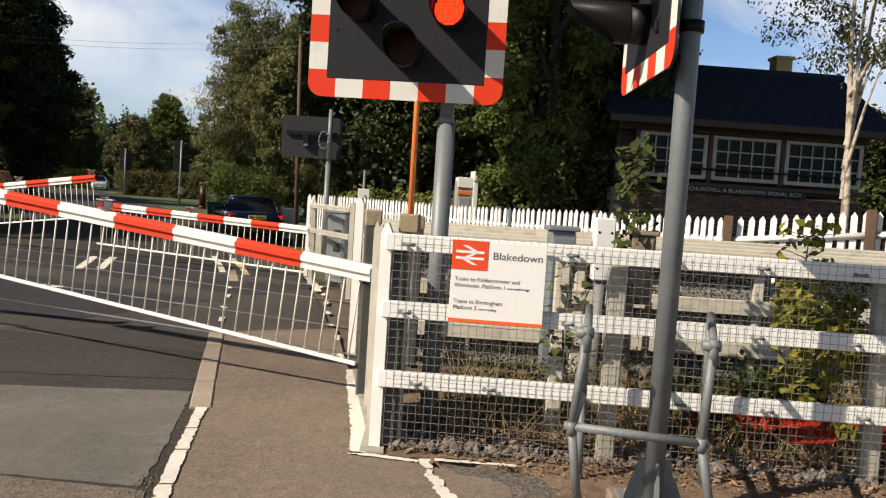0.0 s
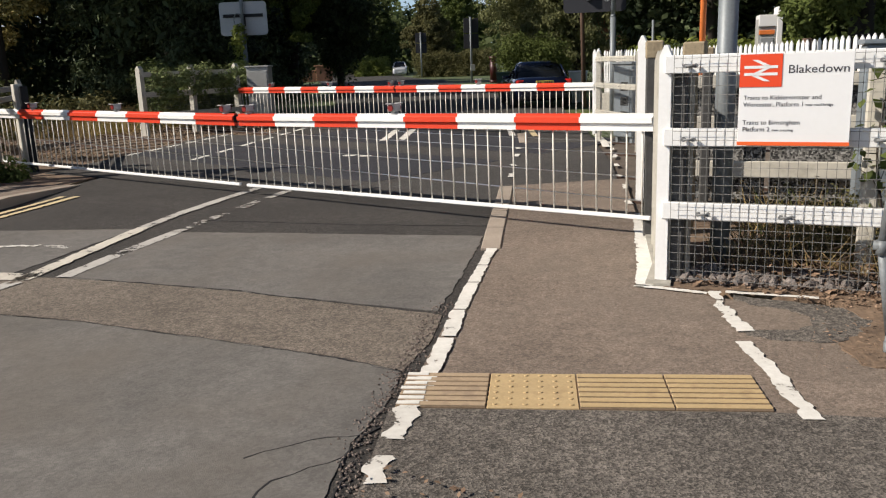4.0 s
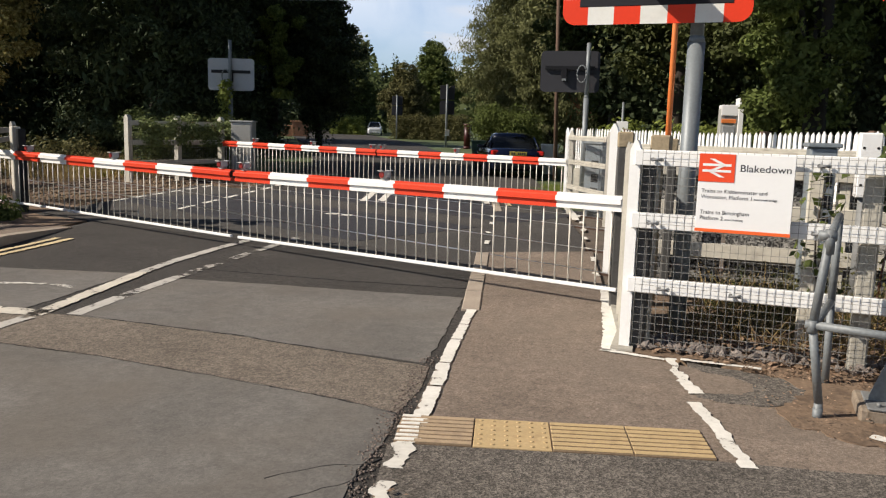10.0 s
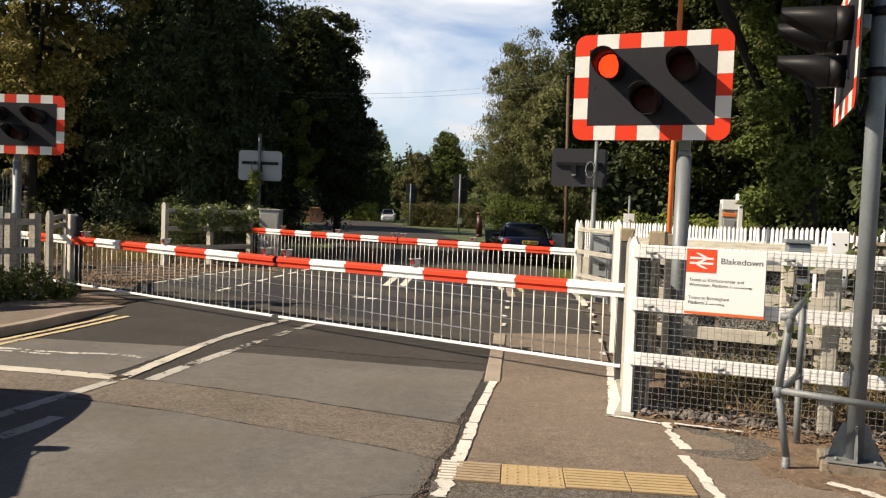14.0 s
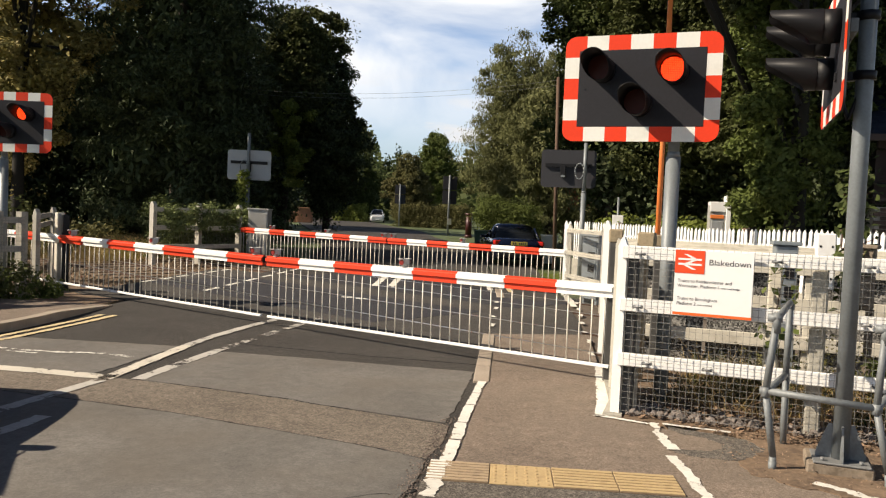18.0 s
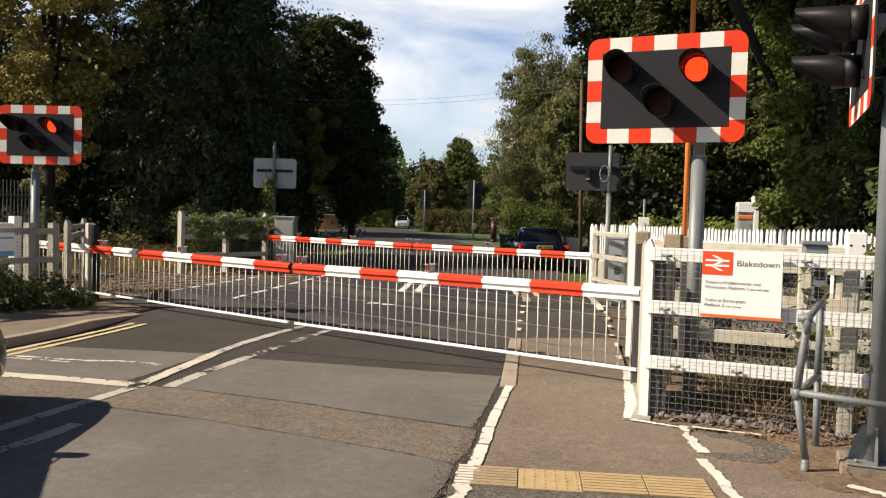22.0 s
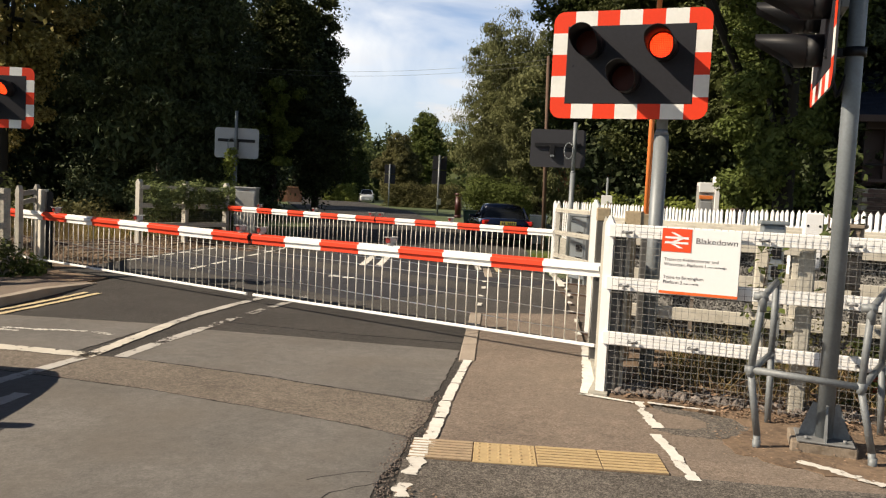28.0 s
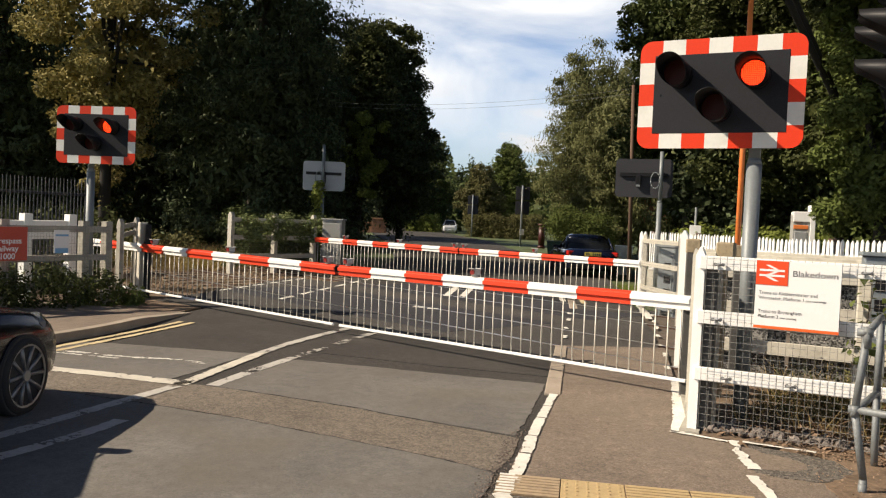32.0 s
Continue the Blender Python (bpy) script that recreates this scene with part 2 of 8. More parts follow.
def asphalt_mat(name, base, stone, contrast, stone_scale, bump, rough=0.9, patch=(0.0, 0.0, 0.0), patch_amount=0.0):
    """Tarmac: small stones of several tones in dark binder, pits between them, broad worn areas."""
    m = bpy.data.materials.new(name)
    m.use_nodes = True
    nt = m.node_tree
    bs = nt.nodes["Principled BSDF"]
    tc = nt.nodes.new("ShaderNodeTexCoord")
    vo = nt.nodes.new("ShaderNodeTexVoronoi")
    vo.inputs["Scale"].default_value = stone_scale
    vf = nt.nodes.new("ShaderNodeTexVoronoi")
    vf.inputs["Scale"].default_value = stone_scale * 0.34
    n1 = nt.nodes.new("ShaderNodeTexNoise")
    n1.inputs["Scale"].default_value, n1.inputs["Detail"].default_value = 0.9, 7.0
    n4 = nt.nodes.new("ShaderNodeTexNoise")
    n4.inputs["Scale"].default_value, n4.inputs["Detail"].default_value = 9.0, 6.0
    for n in (vo, vf, n1, n4):
        nt.links.new(tc.outputs["Object"], n.inputs["Vector"])
    bw = nt.nodes.new("ShaderNodeRGBToBW")
    nt.links.new(vo.outputs["Color"], bw.inputs["Color"])
    r1 = nt.nodes.new("ShaderNodeMapRange")
    r1.inputs["From Min"].default_value, r1.inputs["From Max"].default_value = 0.3, 0.75
    r1.inputs["To Max"].default_value = contrast
    nt.links.new(bw.outputs["Val"], r1.inputs["Value"])
    mx = nt.nodes.new("ShaderNodeMixRGB")
    mx.inputs["Color1"].default_value, mx.inputs["Color2"].default_value = (*base, 1), (*stone, 1)
    nt.links.new(r1.outputs["Result"], mx.inputs["Fac"])
    # now and then a pale or a dark larger stone
    bw2 = nt.nodes.new("ShaderNodeRGBToBW")
    nt.links.new(vf.outputs["Color"], bw2.inputs["Color"])
    r4 = nt.nodes.new("ShaderNodeMapRange")
    r4.inputs["From Min"].default_value, r4.inputs["From Max"].default_value = 0.2, 0.8
    r4.inputs["To Min"].default_value, r4.inputs["To Max"].default_value = 1 - 0.34 * contrast, 1 + 0.34 * contrast
    nt.links.new(bw2.outputs["Val"], r4.inputs["Value"])
    r2 = nt.nodes.new("ShaderNodeMapRange")
    r2.inputs["From Min"].default_value, r2.inputs["From Max"].default_value = 0.3, 0.7
    r2.inputs["To Min"].default_value, r2.inputs["To Max"].default_value = 0.82, 1.18
    nt.links.new(n1.outputs["Fac"], r2.inputs["Value"])
    r5 = nt.nodes.new("ShaderNodeMapRange")
    r5.inputs["From Min"].default_value, r5.inputs["From Max"].default_value = 0.3, 0.7
    r5.inputs["To Min"].default_value, r5.inputs["To Max"].default_value = 0.88, 1.12
    nt.links.new(n4.outputs["Fac"], r5.inputs["Value"])
    out = mx.outputs["Color"]
    for r in (r2, r4, r5):
        sc = nt.nodes.new("ShaderNodeVectorMath")
        sc.operation = "SCALE"
        nt.links.new(out, sc.inputs[0])
        nt.links.new(r.outputs["Result"], sc.inputs["Scale"])
        out = sc.outputs["Vector"]
    if patch_amount:
        n3 = nt.nodes.new("ShaderNodeTexNoise")
        n3.inputs["Scale"].default_value, n3.inputs["Detail"].default_value = 1.1, 5.0
        nt.links.new(tc.outputs["Object"], n3.inputs["Vector"])
        r3 = nt.nodes.new("ShaderNodeMapRange")
        r3.inputs["From Min"].default_value, r3.inputs["From Max"].default_value = 0.45, 0.7
        r3.inputs["To Max"].default_value = patch_amount
        nt.links.new(n3.outputs["Fac"], r3.inputs["Value"])
        m2 = nt.nodes.new("ShaderNodeMixRGB")
        m2.inputs["Color2"].default_value = (*patch, 1)
        nt.links.new(r3.outputs["Result"], m2.inputs["Fac"])
        nt.links.new(out, m2.inputs["Color1"])
        out = m2.outputs["Color"]
    nt.links.new(out, bs.inputs["Base Color"])
    bs.inputs["Roughness"].default_value = rough
    bs.inputs["Specular IOR Level"].default_value = 0.3
    bp = nt.nodes.new("ShaderNodeBump")
    bp.inputs["Strength"].default_value, bp.inputs["Distance"].default_value = bump, 0.004
    nt.links.new(vo.outputs["Distance"], bp.inputs["Height"])
    nt.links.new(bp.outputs["Normal"], bs.inputs["Normal"])
    return m


def worn_paint(name, base, wear, amount=0.35, scale=14.0):
    """Road paint, flaked away in small holes that show the tarmac under it."""
    m = bpy.data.materials.new(name)
    m.use_nodes = True
    nt = m.node_tree
    bs = nt.nodes["Principled BSDF"]
    tc = nt.nodes.new("ShaderNodeTexCoord")
    n1 = nt.nodes.new("ShaderNodeTexNoise")
    n1.inputs["Scale"].default_value, n1.inputs["Detail"].default_value = scale, 8.0
    n1.inputs["Roughness"].default_value = 0.65
    n0 = nt.nodes.new("ShaderNodeTexNoise")
    n0.inputs["Scale"].default_value, n0.inputs["Detail"].default_value = 2.6, 3.0
    for n in (n0, n1):
        nt.links.new(tc.outputs["Object"], n.inputs["Vector"])
    ad = nt.nodes.new("ShaderNodeMath")
    nt.links.new(n1.outputs["Fac"], ad.inputs[0])
    nt.links.new(n0.outputs["Fac"], ad.inputs[1])
    r = nt.nodes.new("ShaderNodeMapRange")
    r.inputs["From Min"].default_value, r.inputs["From Max"].default_value = 1.3 - amount, 1.34 - amount
    nt.links.new(ad.outputs[0], r.inputs["Value"])
    dirt = nt.nodes.new("ShaderNodeMapRange")
    dirt.inputs["From Min"].default_value, dirt.inputs["From Max"].default_value = 0.9 - amount, 1.3 - amount
    dirt.inputs["To Max"].default_value = 0.45
    nt.links.new(ad.outputs[0], dirt.inputs["Value"])
    mx = nt.nodes.new("ShaderNodeMixRGB")
    mx.inputs["Color1"].default_value, mx.inputs["Color2"].default_value = (*base, 1), (*wear, 1)
    nt.links.new(dirt.outputs["Result"], mx.inputs["Fac"])
    nt.links.new(mx.outputs["Color"], bs.inputs["Base Color"])
    bs.inputs["Roughness"].default_value = 0.8
    bp = nt.nodes.new("ShaderNodeBump")
    bp.inputs["Strength"].default_value, bp.inputs["Distance"].default_value = 0.4, 0.004
    nt.links.new(n1.outputs["Fac"], bp.inputs["Height"])
    nt.links.new(bp.outputs["Normal"], bs.inputs["Normal"])
    tr = nt.nodes.new("ShaderNodeBsdfTransparent")
    mix = nt.nodes.new("ShaderNodeMixShader")
    nt.links.new(r.outputs["Result"], mix.inputs["Fac"])
    nt.links.new(bs.outputs["BSDF"], mix.inputs[1])
    nt.links.new(tr.outputs["BSDF"], mix.inputs[2])
    nt.links.new(mix.outputs["Shader"], nt.nodes["Material Output"].inputs["Surface"])
    return m


WHITE = mat("white_paint", (0.8, 0.8, 0.78), 0.45, var=0.06, second=(0.52, 0.5, 0.44), amount=0.35, edge=0.62, bump=0.05)
OLDWHITE = mat("weathered_white_wood", (0.5, 0.47, 0.4), 0.7, var=0.14, big=3, fine=25, second=(0.3, 0.27, 0.22), amount=0.5, edge=0.57, bump=0.25)
BOOMRED = mat("boom_red", (0.62, 0.05, 0.018), 0.45, var=0.1, bump=0.03, spec=0.3)
BOOMWHITE = mat("boom_white", (0.78, 0.77, 0.74), 0.4, var=0.06, bump=0.03, second=(0.5, 0.48, 0.42), amount=0.3, edge=0.62)
SIGRED = mat("signal_red", (0.68, 0.045, 0.016), 0.5, var=0.06, bump=0.02, spec=0.18)
SIGWHITE = mat("signal_white", (0.68, 0.68, 0.64), 0.5, var=0.06, bump=0.02, spec=0.2, second=(0.45, 0.45, 0.42), amount=0.3)
SIGBLACK = mat("signal_black", (0.02, 0.0205, 0.025), 0.6, var=0.15, bump=0.03, spec=0.15)
HOOD = mat("hood_black", (0.007, 0.007, 0.0085), 0.5, var=0.1, bump=0.03, spec=0.25)
LENSDARK = mat("lens_dark_red", (0.055, 0.012, 0.008), 0.3, spec=0.08, var=0.1, bump=0.1, fine=200)
GALV = mat("galvanised_steel", (0.165, 0.185, 0.195), 0.5, 0.15, var=0.16, big=5, fine=60, bump=0.05, second=(0.14, 0.15, 0.155), amount=0.5)
GALVDULL = mat("dull_galvanised", (0.17, 0.175, 0.175), 0.65, 0.1, var=0.15, big=4, fine=50, bump=0.06)
SKIRTROD = mat("cream_skirt_rod", (0.7, 0.66, 0.58), 0.5, var=0.12, bump=0.02)
WIRE = mat("galvanised_wire", (0.16, 0.157, 0.145), 0.7, 0.0, var=0.1, bump=0)
GREYBACK = mat("sign_back_grey", (0.33, 0.34, 0.35), 0.5, 0.3, var=0.08, bump=0.02)
DARKBACK = mat("dark_grey_back", (0.035, 0.036, 0.042), 0.7, 0.0, var=0.1, bump=0.02, spec=0.2)
ORANGEPAINT = mat("orange_paint", (0.7, 0.19, 0.045), 0.5, var=0.1, bump=0.04)
POLEWOOD = mat("creosoted_pole", (0.1, 0.06, 0.04), 0.85, var=0.25, big=3, fine=30, bump=0.3)
SIGNWHITE = mat("sign_white", (0.78, 0.78, 0.77), 0.3, var=0.02, bump=0)
SIGNRED = mat("sign_red", (0.75, 0.07, 0.02), 0.3, var=0.02, bump=0)
SIGNINK = mat("sign_ink", (0.045, 0.043, 0.05), 0.4, var=0.02, bump=0)
CONCRETE = mat("concrete", (0.36, 0.34, 0.29), 0.9, var=0.18, big=3, fine=60, bump=0.3, second=(0.2, 0.19, 0.16), amount=0.5)
KERBSTONE = mat("kerb_stone", (0.3, 0.25, 0.2), 0.9, var=0.2, big=4, fine=60, bump=0.3, random_shift=0.12)
ROADSTRIP = asphalt_mat("coarse_strip_tarmac", (0.11, 0.092, 0.075), (0.25, 0.212, 0.172), 0.7, 170.0, 0.45)
ROADOLD = asphalt_mat("old_tarmac", (0.029, 0.0265, 0.024), (0.082, 0.075, 0.068), 0.7, 150.0, 0.45)
ROADSMOOTH = asphalt_mat("patch_tarmac", (0.13, 0.122, 0.112), (0.202, 0.19, 0.172), 0.32, 190.0, 0.2, patch=(0.136, 0.119, 0.1), patch_amount=0.6)
ROADCROSS = asphalt_mat("crossing_tarmac", (0.045, 0.042, 0.039), (0.098, 0.09, 0.083), 0.6, 170.0, 0.3)
PAVETAR = asphalt_mat("footway_tarmac", (0.155, 0.12, 0.094), (0.291, 0.237, 0.192), 0.6, 190.0, 0.35, patch=(0.14, 0.115, 0.093), patch_amount=0.5)
PAVEDARK = asphalt_mat("coarse_footway_tarmac", (0.062, 0.055, 0.048), (0.215, 0.19, 0.162), 0.75, 130.0, 0.6)
LINEWHITE = worn_paint("road_line_white", (0.74, 0.72, 0.66), (0.42, 0.39, 0.34), 0.09, 26.0)
LINEFLAKED = worn_paint("flaked_white", (0.7, 0.68, 0.62), (0.36, 0.33, 0.29), 0.27, 18.0)
LINEMID = worn_paint("centre_line_cream", (0.6, 0.56, 0.48), (0.32, 0.29, 0.25), 0.1, 26.0)
LINEGHOST = worn_paint("ghost_road_line", (0.46, 0.44, 0.4), (0.24, 0.22, 0.2), 0.36, 16.0)
LINEOLD = worn_paint("old_road_line", (0.5, 0.48, 0.44), (0.26, 0.24, 0.215), 0.2, 22.0)
LINEYELLOW = worn_paint("road_line_yellow", (0.62, 0.5, 0.29), (0.36, 0.27, 0.16), 0.06, 26.0)
TACTILE = mat("buff_tactile", (0.39, 0.29, 0.185), 0.85, var=0.16, big=5, fine=70, bump=0.2, second=(0.25, 0.185, 0.125), amount=0.6, random_shift=0.08, edge=0.5)
GROOVEDIRT = mat("dirty_groove", (0.17, 0.12, 0.075), 0.95, var=0.3, big=8, fine=60, bump=0.3)
TACTILEGOLD = mat("golden_tactile", (0.44, 0.32, 0.165), 0.85, var=0.14, big=5, fine=70, bump=0.2, second=(0.33, 0.23, 0.12), amount=0.6, edge=0.55)
EARTH = mat("earth", (0.165, 0.112, 0.073), 0.95, var=0.5, big=2.5, fine=30, bump=0.8, second=(0.085, 0.055, 0.036), amount=0.6)
GRASSGROUND = mat("grass_ground", (0.06, 0.085, 0.025), 0.95, var=0.35, big=0.4, fine=12, bump=0.8, second=(0.12, 0.11, 0.05), amount=0.5)
BALLAST = mat("ballast_bed", (0.1, 0.078, 0.06), 0.95, var=0.4, big=3, fine=22, bump=1.0)
STONE = mat("ballast_stone", (0.2, 0.17, 0.152), 0.9, var=0.3, big=20, fine=90, bump=0.4, random_shift=0.3)
RUSTSTONE = stone_mat("rusty_ballast_stone", (0.19, 0.132, 0.08))
PALESTONE = stone_mat("pale_ballast_stone", (0.165, 0.132, 0.112))
BALLASTRUST = mat("rusty_ballast_bed", (0.14, 0.092, 0.058), 0.95, var=0.45, big=3, fine=22, bump=1.0, second=(0.12, 0.08, 0.05), amount=0.5)
TAR = mat("tar_seam", (0.018, 0.017, 0.017), 0.7, var=0.2, bump=0.1)
TUBEGREY = mat("weathered_tube", (0.17, 0.185, 0.19), 0.55, 0.15, var=0.22, big=7, fine=60, bump=0.06, second=(0.1, 0.1, 0.1), amount=0.5)
PALISADE = mat("dark_palisade_steel", (0.06, 0.062, 0.068), 0.6, 0.2, var=0.2, bump=0.05)
BOOMLENS = mat("boom_lamp_red", (0.22, 0.02, 0.016), 0.3, var=0.1, bump=0.05)
BOOMBOX = mat("boom_lamp_grey", (0.42, 0.41, 0.39), 0.5, var=0.12, bump=0.03)
RUST = mat("rail_rust", (0.06, 0.033, 0.022), 0.8, 0.3, var=0.25, bump=0.2)
STEELTOP = mat("rail_top", (0.45, 0.45, 0.46), 0.3, 0.9, var=0.1, bump=0.02)
RUBBER = mat("black_rubber", (0.02, 0.02, 0.021), 0.8, var=0.2, bump=0.1)


# == builders ==
def thing(name, label, category, group="", m=None, kind=""):
    ob = new(name)
    ob.empty_display_size = 0.1
    tagged(ob, label, category, group, kind)
    if m is not None:
        ob.matrix_world = m
    return ob


def mesh_of(name, bm, *mats, smooth=False):
    me = bpy.data.meshes.new(name)
    bm.to_mesh(me)
    bm.free()
    for m in mats:
        me.materials.append(m)
    if smooth:
        me.polygons.foreach_set("use_smooth", [True] * len(me.polygons))
    return me


def part(name, bm, material, parent, label="", smooth=False):
    mats = material if isinstance(material, (list, tuple)) else [material]
    ob = new(name, mesh_of(name, bm, *mats, smooth=smooth))
    ob.parent = parent
    if label:
        ob["label"] = label
    return ob


def solo(name, bm, material, label, category, kind="", group="", smooth=False):
    mats = material if isinstance(material, (list, tuple)) else [material]
    return tagged(new(name, mesh_of(name, bm, *mats, smooth=smooth)), label, category, group, kind)


def box(bm, c, s, rz=0.0, bevel=0.0, m=None, idx=0):
    """A box with centre c and size s, turned by rz degrees."""
    r = bmesh.ops.create_cube(bm, size=1.0)
    vs = r["verts"]
    mt = Matrix.Translation(c) @ Euler((0, 0, radians(rz))).to_matrix().to_4x4() @ Matrix.Diagonal((*s, 1))
    if m is not None:
        mt = m @ mt
    bmesh.ops.transform(bm, matrix=mt, verts=vs)
    fs = list({f for v in vs for f in v.link_faces})
    for f in fs:
        f.material_index = idx
    if bevel:
        es = list({e for v in vs for e in v.link_edges})
        bmesh.ops.bevel(bm, geom=es, offset=bevel, segments=1, affect="EDGES", material=-1)
    return vs


def rod(bm, a, b, r, seg=8, r2=None, idx=0, caps=True):
    """A round bar from a to b."""
    a, b = Vector(a), Vector(b)
    d = b - a
    res = bmesh.ops.create_cone(bm, cap_ends=caps, segments=seg, radius1=r, radius2=r if r2 is None else r2, depth=d.length)
    mt = Matrix.Translation((a + b) / 2) @ d.to_track_quat("Z", "Y").to_matrix().to_4x4()
    bmesh.ops.transform(bm, matrix=mt, verts=res["verts"])
    for f in {f for v in res["verts"] for f in v.link_faces}:
        f.material_index = idx
        f.smooth = len(f.verts) == 4
    return res["verts"]


def prism(bm, pts, z0, z1, idx=0):
    """A plate with the outline pts, from z0 up to z1."""
    lo = [bm.verts.new((x, y, z0)) for x, y in pts]
    hi = [bm.verts.new((x, y, z1)) for x, y in pts]
    n = len(pts)
    fs = [bm.faces.new(hi), bm.faces.new(lo[::-1])]
    for i in range(n):
        fs.append(bm.faces.new((lo[i], lo[(i + 1) % n], hi[(i + 1) % n], hi[i])))
    for f in fs:
        f.material_index = idx
    bmesh.ops.recalc_face_normals(bm, faces=fs)
    return fs


def strip(left, right, z0, z1, bm=None):
    """A band between two lines of points, as a slab."""
    bm = bm or bmesh.new()
    n = len(left)
    a = [[bm.verts.new((x, y, z)) for x, y in side] for side, z in ((left, z1), (right, z1), (left, z0), (right, z0))]
    for i in range(n - 1):
        bm.faces.new((a[0][i], a[1][i], a[1][i + 1], a[0][i + 1]))
        bm.faces.new((a[0][i], a[0][i + 1], a[2][i + 1], a[2][i]))
        bm.faces.new((a[1][i], a[3][i], a[3][i + 1], a[1][i + 1]))
    for i in (0, n - 1):
        bm.faces.new((a[0][i], a[2][i], a[3][i], a[1][i]))
    bmesh.ops.recalc_face_normals(bm, faces=bm.faces[:])
    return bm


def offset_line(pts, w):
    """The line pts moved w to its left."""
    out = []
    for i, p in enumerate(pts):
        a, b = Vector(pts[max(0, i - 1)]), Vector(pts[min(len(pts) - 1, i + 1)])
        d = (b - a).normalized()
        out.append((p[0] - d.y * w, p[1] + d.x * w))
    return out


def rough_line(pts, w, step=0.05, wob=0.012, seed=1):
    """Outline of a painted line with ragged edges."""
    rnd = random.Random(seed)
    fine = []
    for (x0, y0), (x1, y1) in zip(pts, pts[1:]):
        n = max(1, int(math.hypot(x1 - x0, y1 - y0) / step))
        fine += [(x0 + (x1 - x0) * i / n, y0 + (y1 - y0) * i / n) for i in range(n)]
    fine.append(pts[-1])
    unit = [Vector(q) - Vector(p) for p, q in zip(fine, offset_line(fine, 1.0))]
    sides = []
    for sgn in (1, -1):
        off = 0.0
        side = []
        for p, u in zip(fine, unit):
            off = off * 0.6 + rnd.uniform(-wob, wob)
            chip = -w * rnd.uniform(0.1, 0.3) if rnd.random() < 0.04 else 0.0
            q = sgn * max(0.1 * w, w / 2 + off + chip)
            side.append((p[0] + u.x * q, p[1] + u.y * q))
        sides.append(side)
    return sides


def loose_stones(name, label, spots, size, m, seed):
    """Many small angular stones, one at each spot."""
    rng = np.random.default_rng(seed)
    n = len(spots)
    corner = np.array([(1, 0, 0), (-1, 0, 0), (0, 1, 0), (0, -1, 0), (0, 0, 0.8), (0, 0, -0.8)], float)
    face = np.array([(0, 2, 4), (2, 1, 4), (1, 3, 4), (3, 0, 4), (2, 0, 5), (1, 2, 5), (3, 1, 5), (0, 3, 5)])
    an = rng.uniform(0, 2 * np.pi, (n, 1))
    base = corner[None] * rng.uniform(0.6, 1.3, (n, 6, 1)) * (size * rng.uniform(0.6, 1.4, (n, 1, 1)))
    tilt = rng.uniform(-0.6, 0.6, (n, 1))
    x, y, z = base[..., 0], base[..., 1], base[..., 2]
    y, z = y * np.cos(tilt) - z * np.sin(tilt), y * np.sin(tilt) + z * np.cos(tilt)
    x, y = x * np.cos(an) - y * np.sin(an), x * np.sin(an) + y * np.cos(an)
    v = np.stack([x, y, z], 2) + np.asarray(spots)[:, None]
    me = bpy.data.meshes.new(name)
    me.from_pydata(v.reshape(-1, 3).tolist(), [], (face[None] + 6 * np.arange(n)[:, None, None]).reshape(-1, 3).tolist())
    me.materials.append(m)
    return tagged(new(name, me), label, "ballast", "", "stuff")


# == ground, road and footway ==
R_EDGE = [(3.2, -14.0), (1.4, -8.5), (0.35, -5.0), (-0.30, -3.05), (-0.62, -2.1), (-0.83, -1.35), (-1.06, -0.5), (-1.38, 0.75),
          (-1.88, 2.3), (-2.40, 3.85), (-3.1, 6.3), (-3.9, 8.7), (-5.2, 12.0), (-8.6, 20.5), (-13.0, 31.0), (-20.0, 42.0), (-27.0, 55.0), (-35.0, 66.0), (-45.5, 82.0), (-72.0, 118.0)]
L_EDGE = [(-4.6, -17.0), (-5.4, -11.0), (-6.2, -6.0), (-6.7, -3.2), (-6.95, -2.1), (-7.1, -1.35), (-7.3, -0.3), (-7.95, 0.95),
          (-8.3, 2.6), (-8.9, 4.6), (-9.7, 7.4), (-10.6, 10.2), (-11.9, 13.6), (-15.3, 20.5), (-21.0, 29.5), (-30.0, 43.0), (-41.0, 58.5), (-52.0, 74.5), (-63.0, 92.0), (-82.0, 122.0)]

bm = bmesh.new()
bmesh.ops.create_grid(bm, x_segments=24, y_segments=24, size=900)
for v in bm.verts:
    v.co.z = -0.06
ground = solo("ground", bm, GRASSGROUND, "rough grass and earth round the level crossing", "ground", "structure")

road = solo("road", strip(L_EDGE, R_EDGE, -0.05, 0.0), ROADOLD, "worn grey tarmac road over the level crossing", "road", "structure")



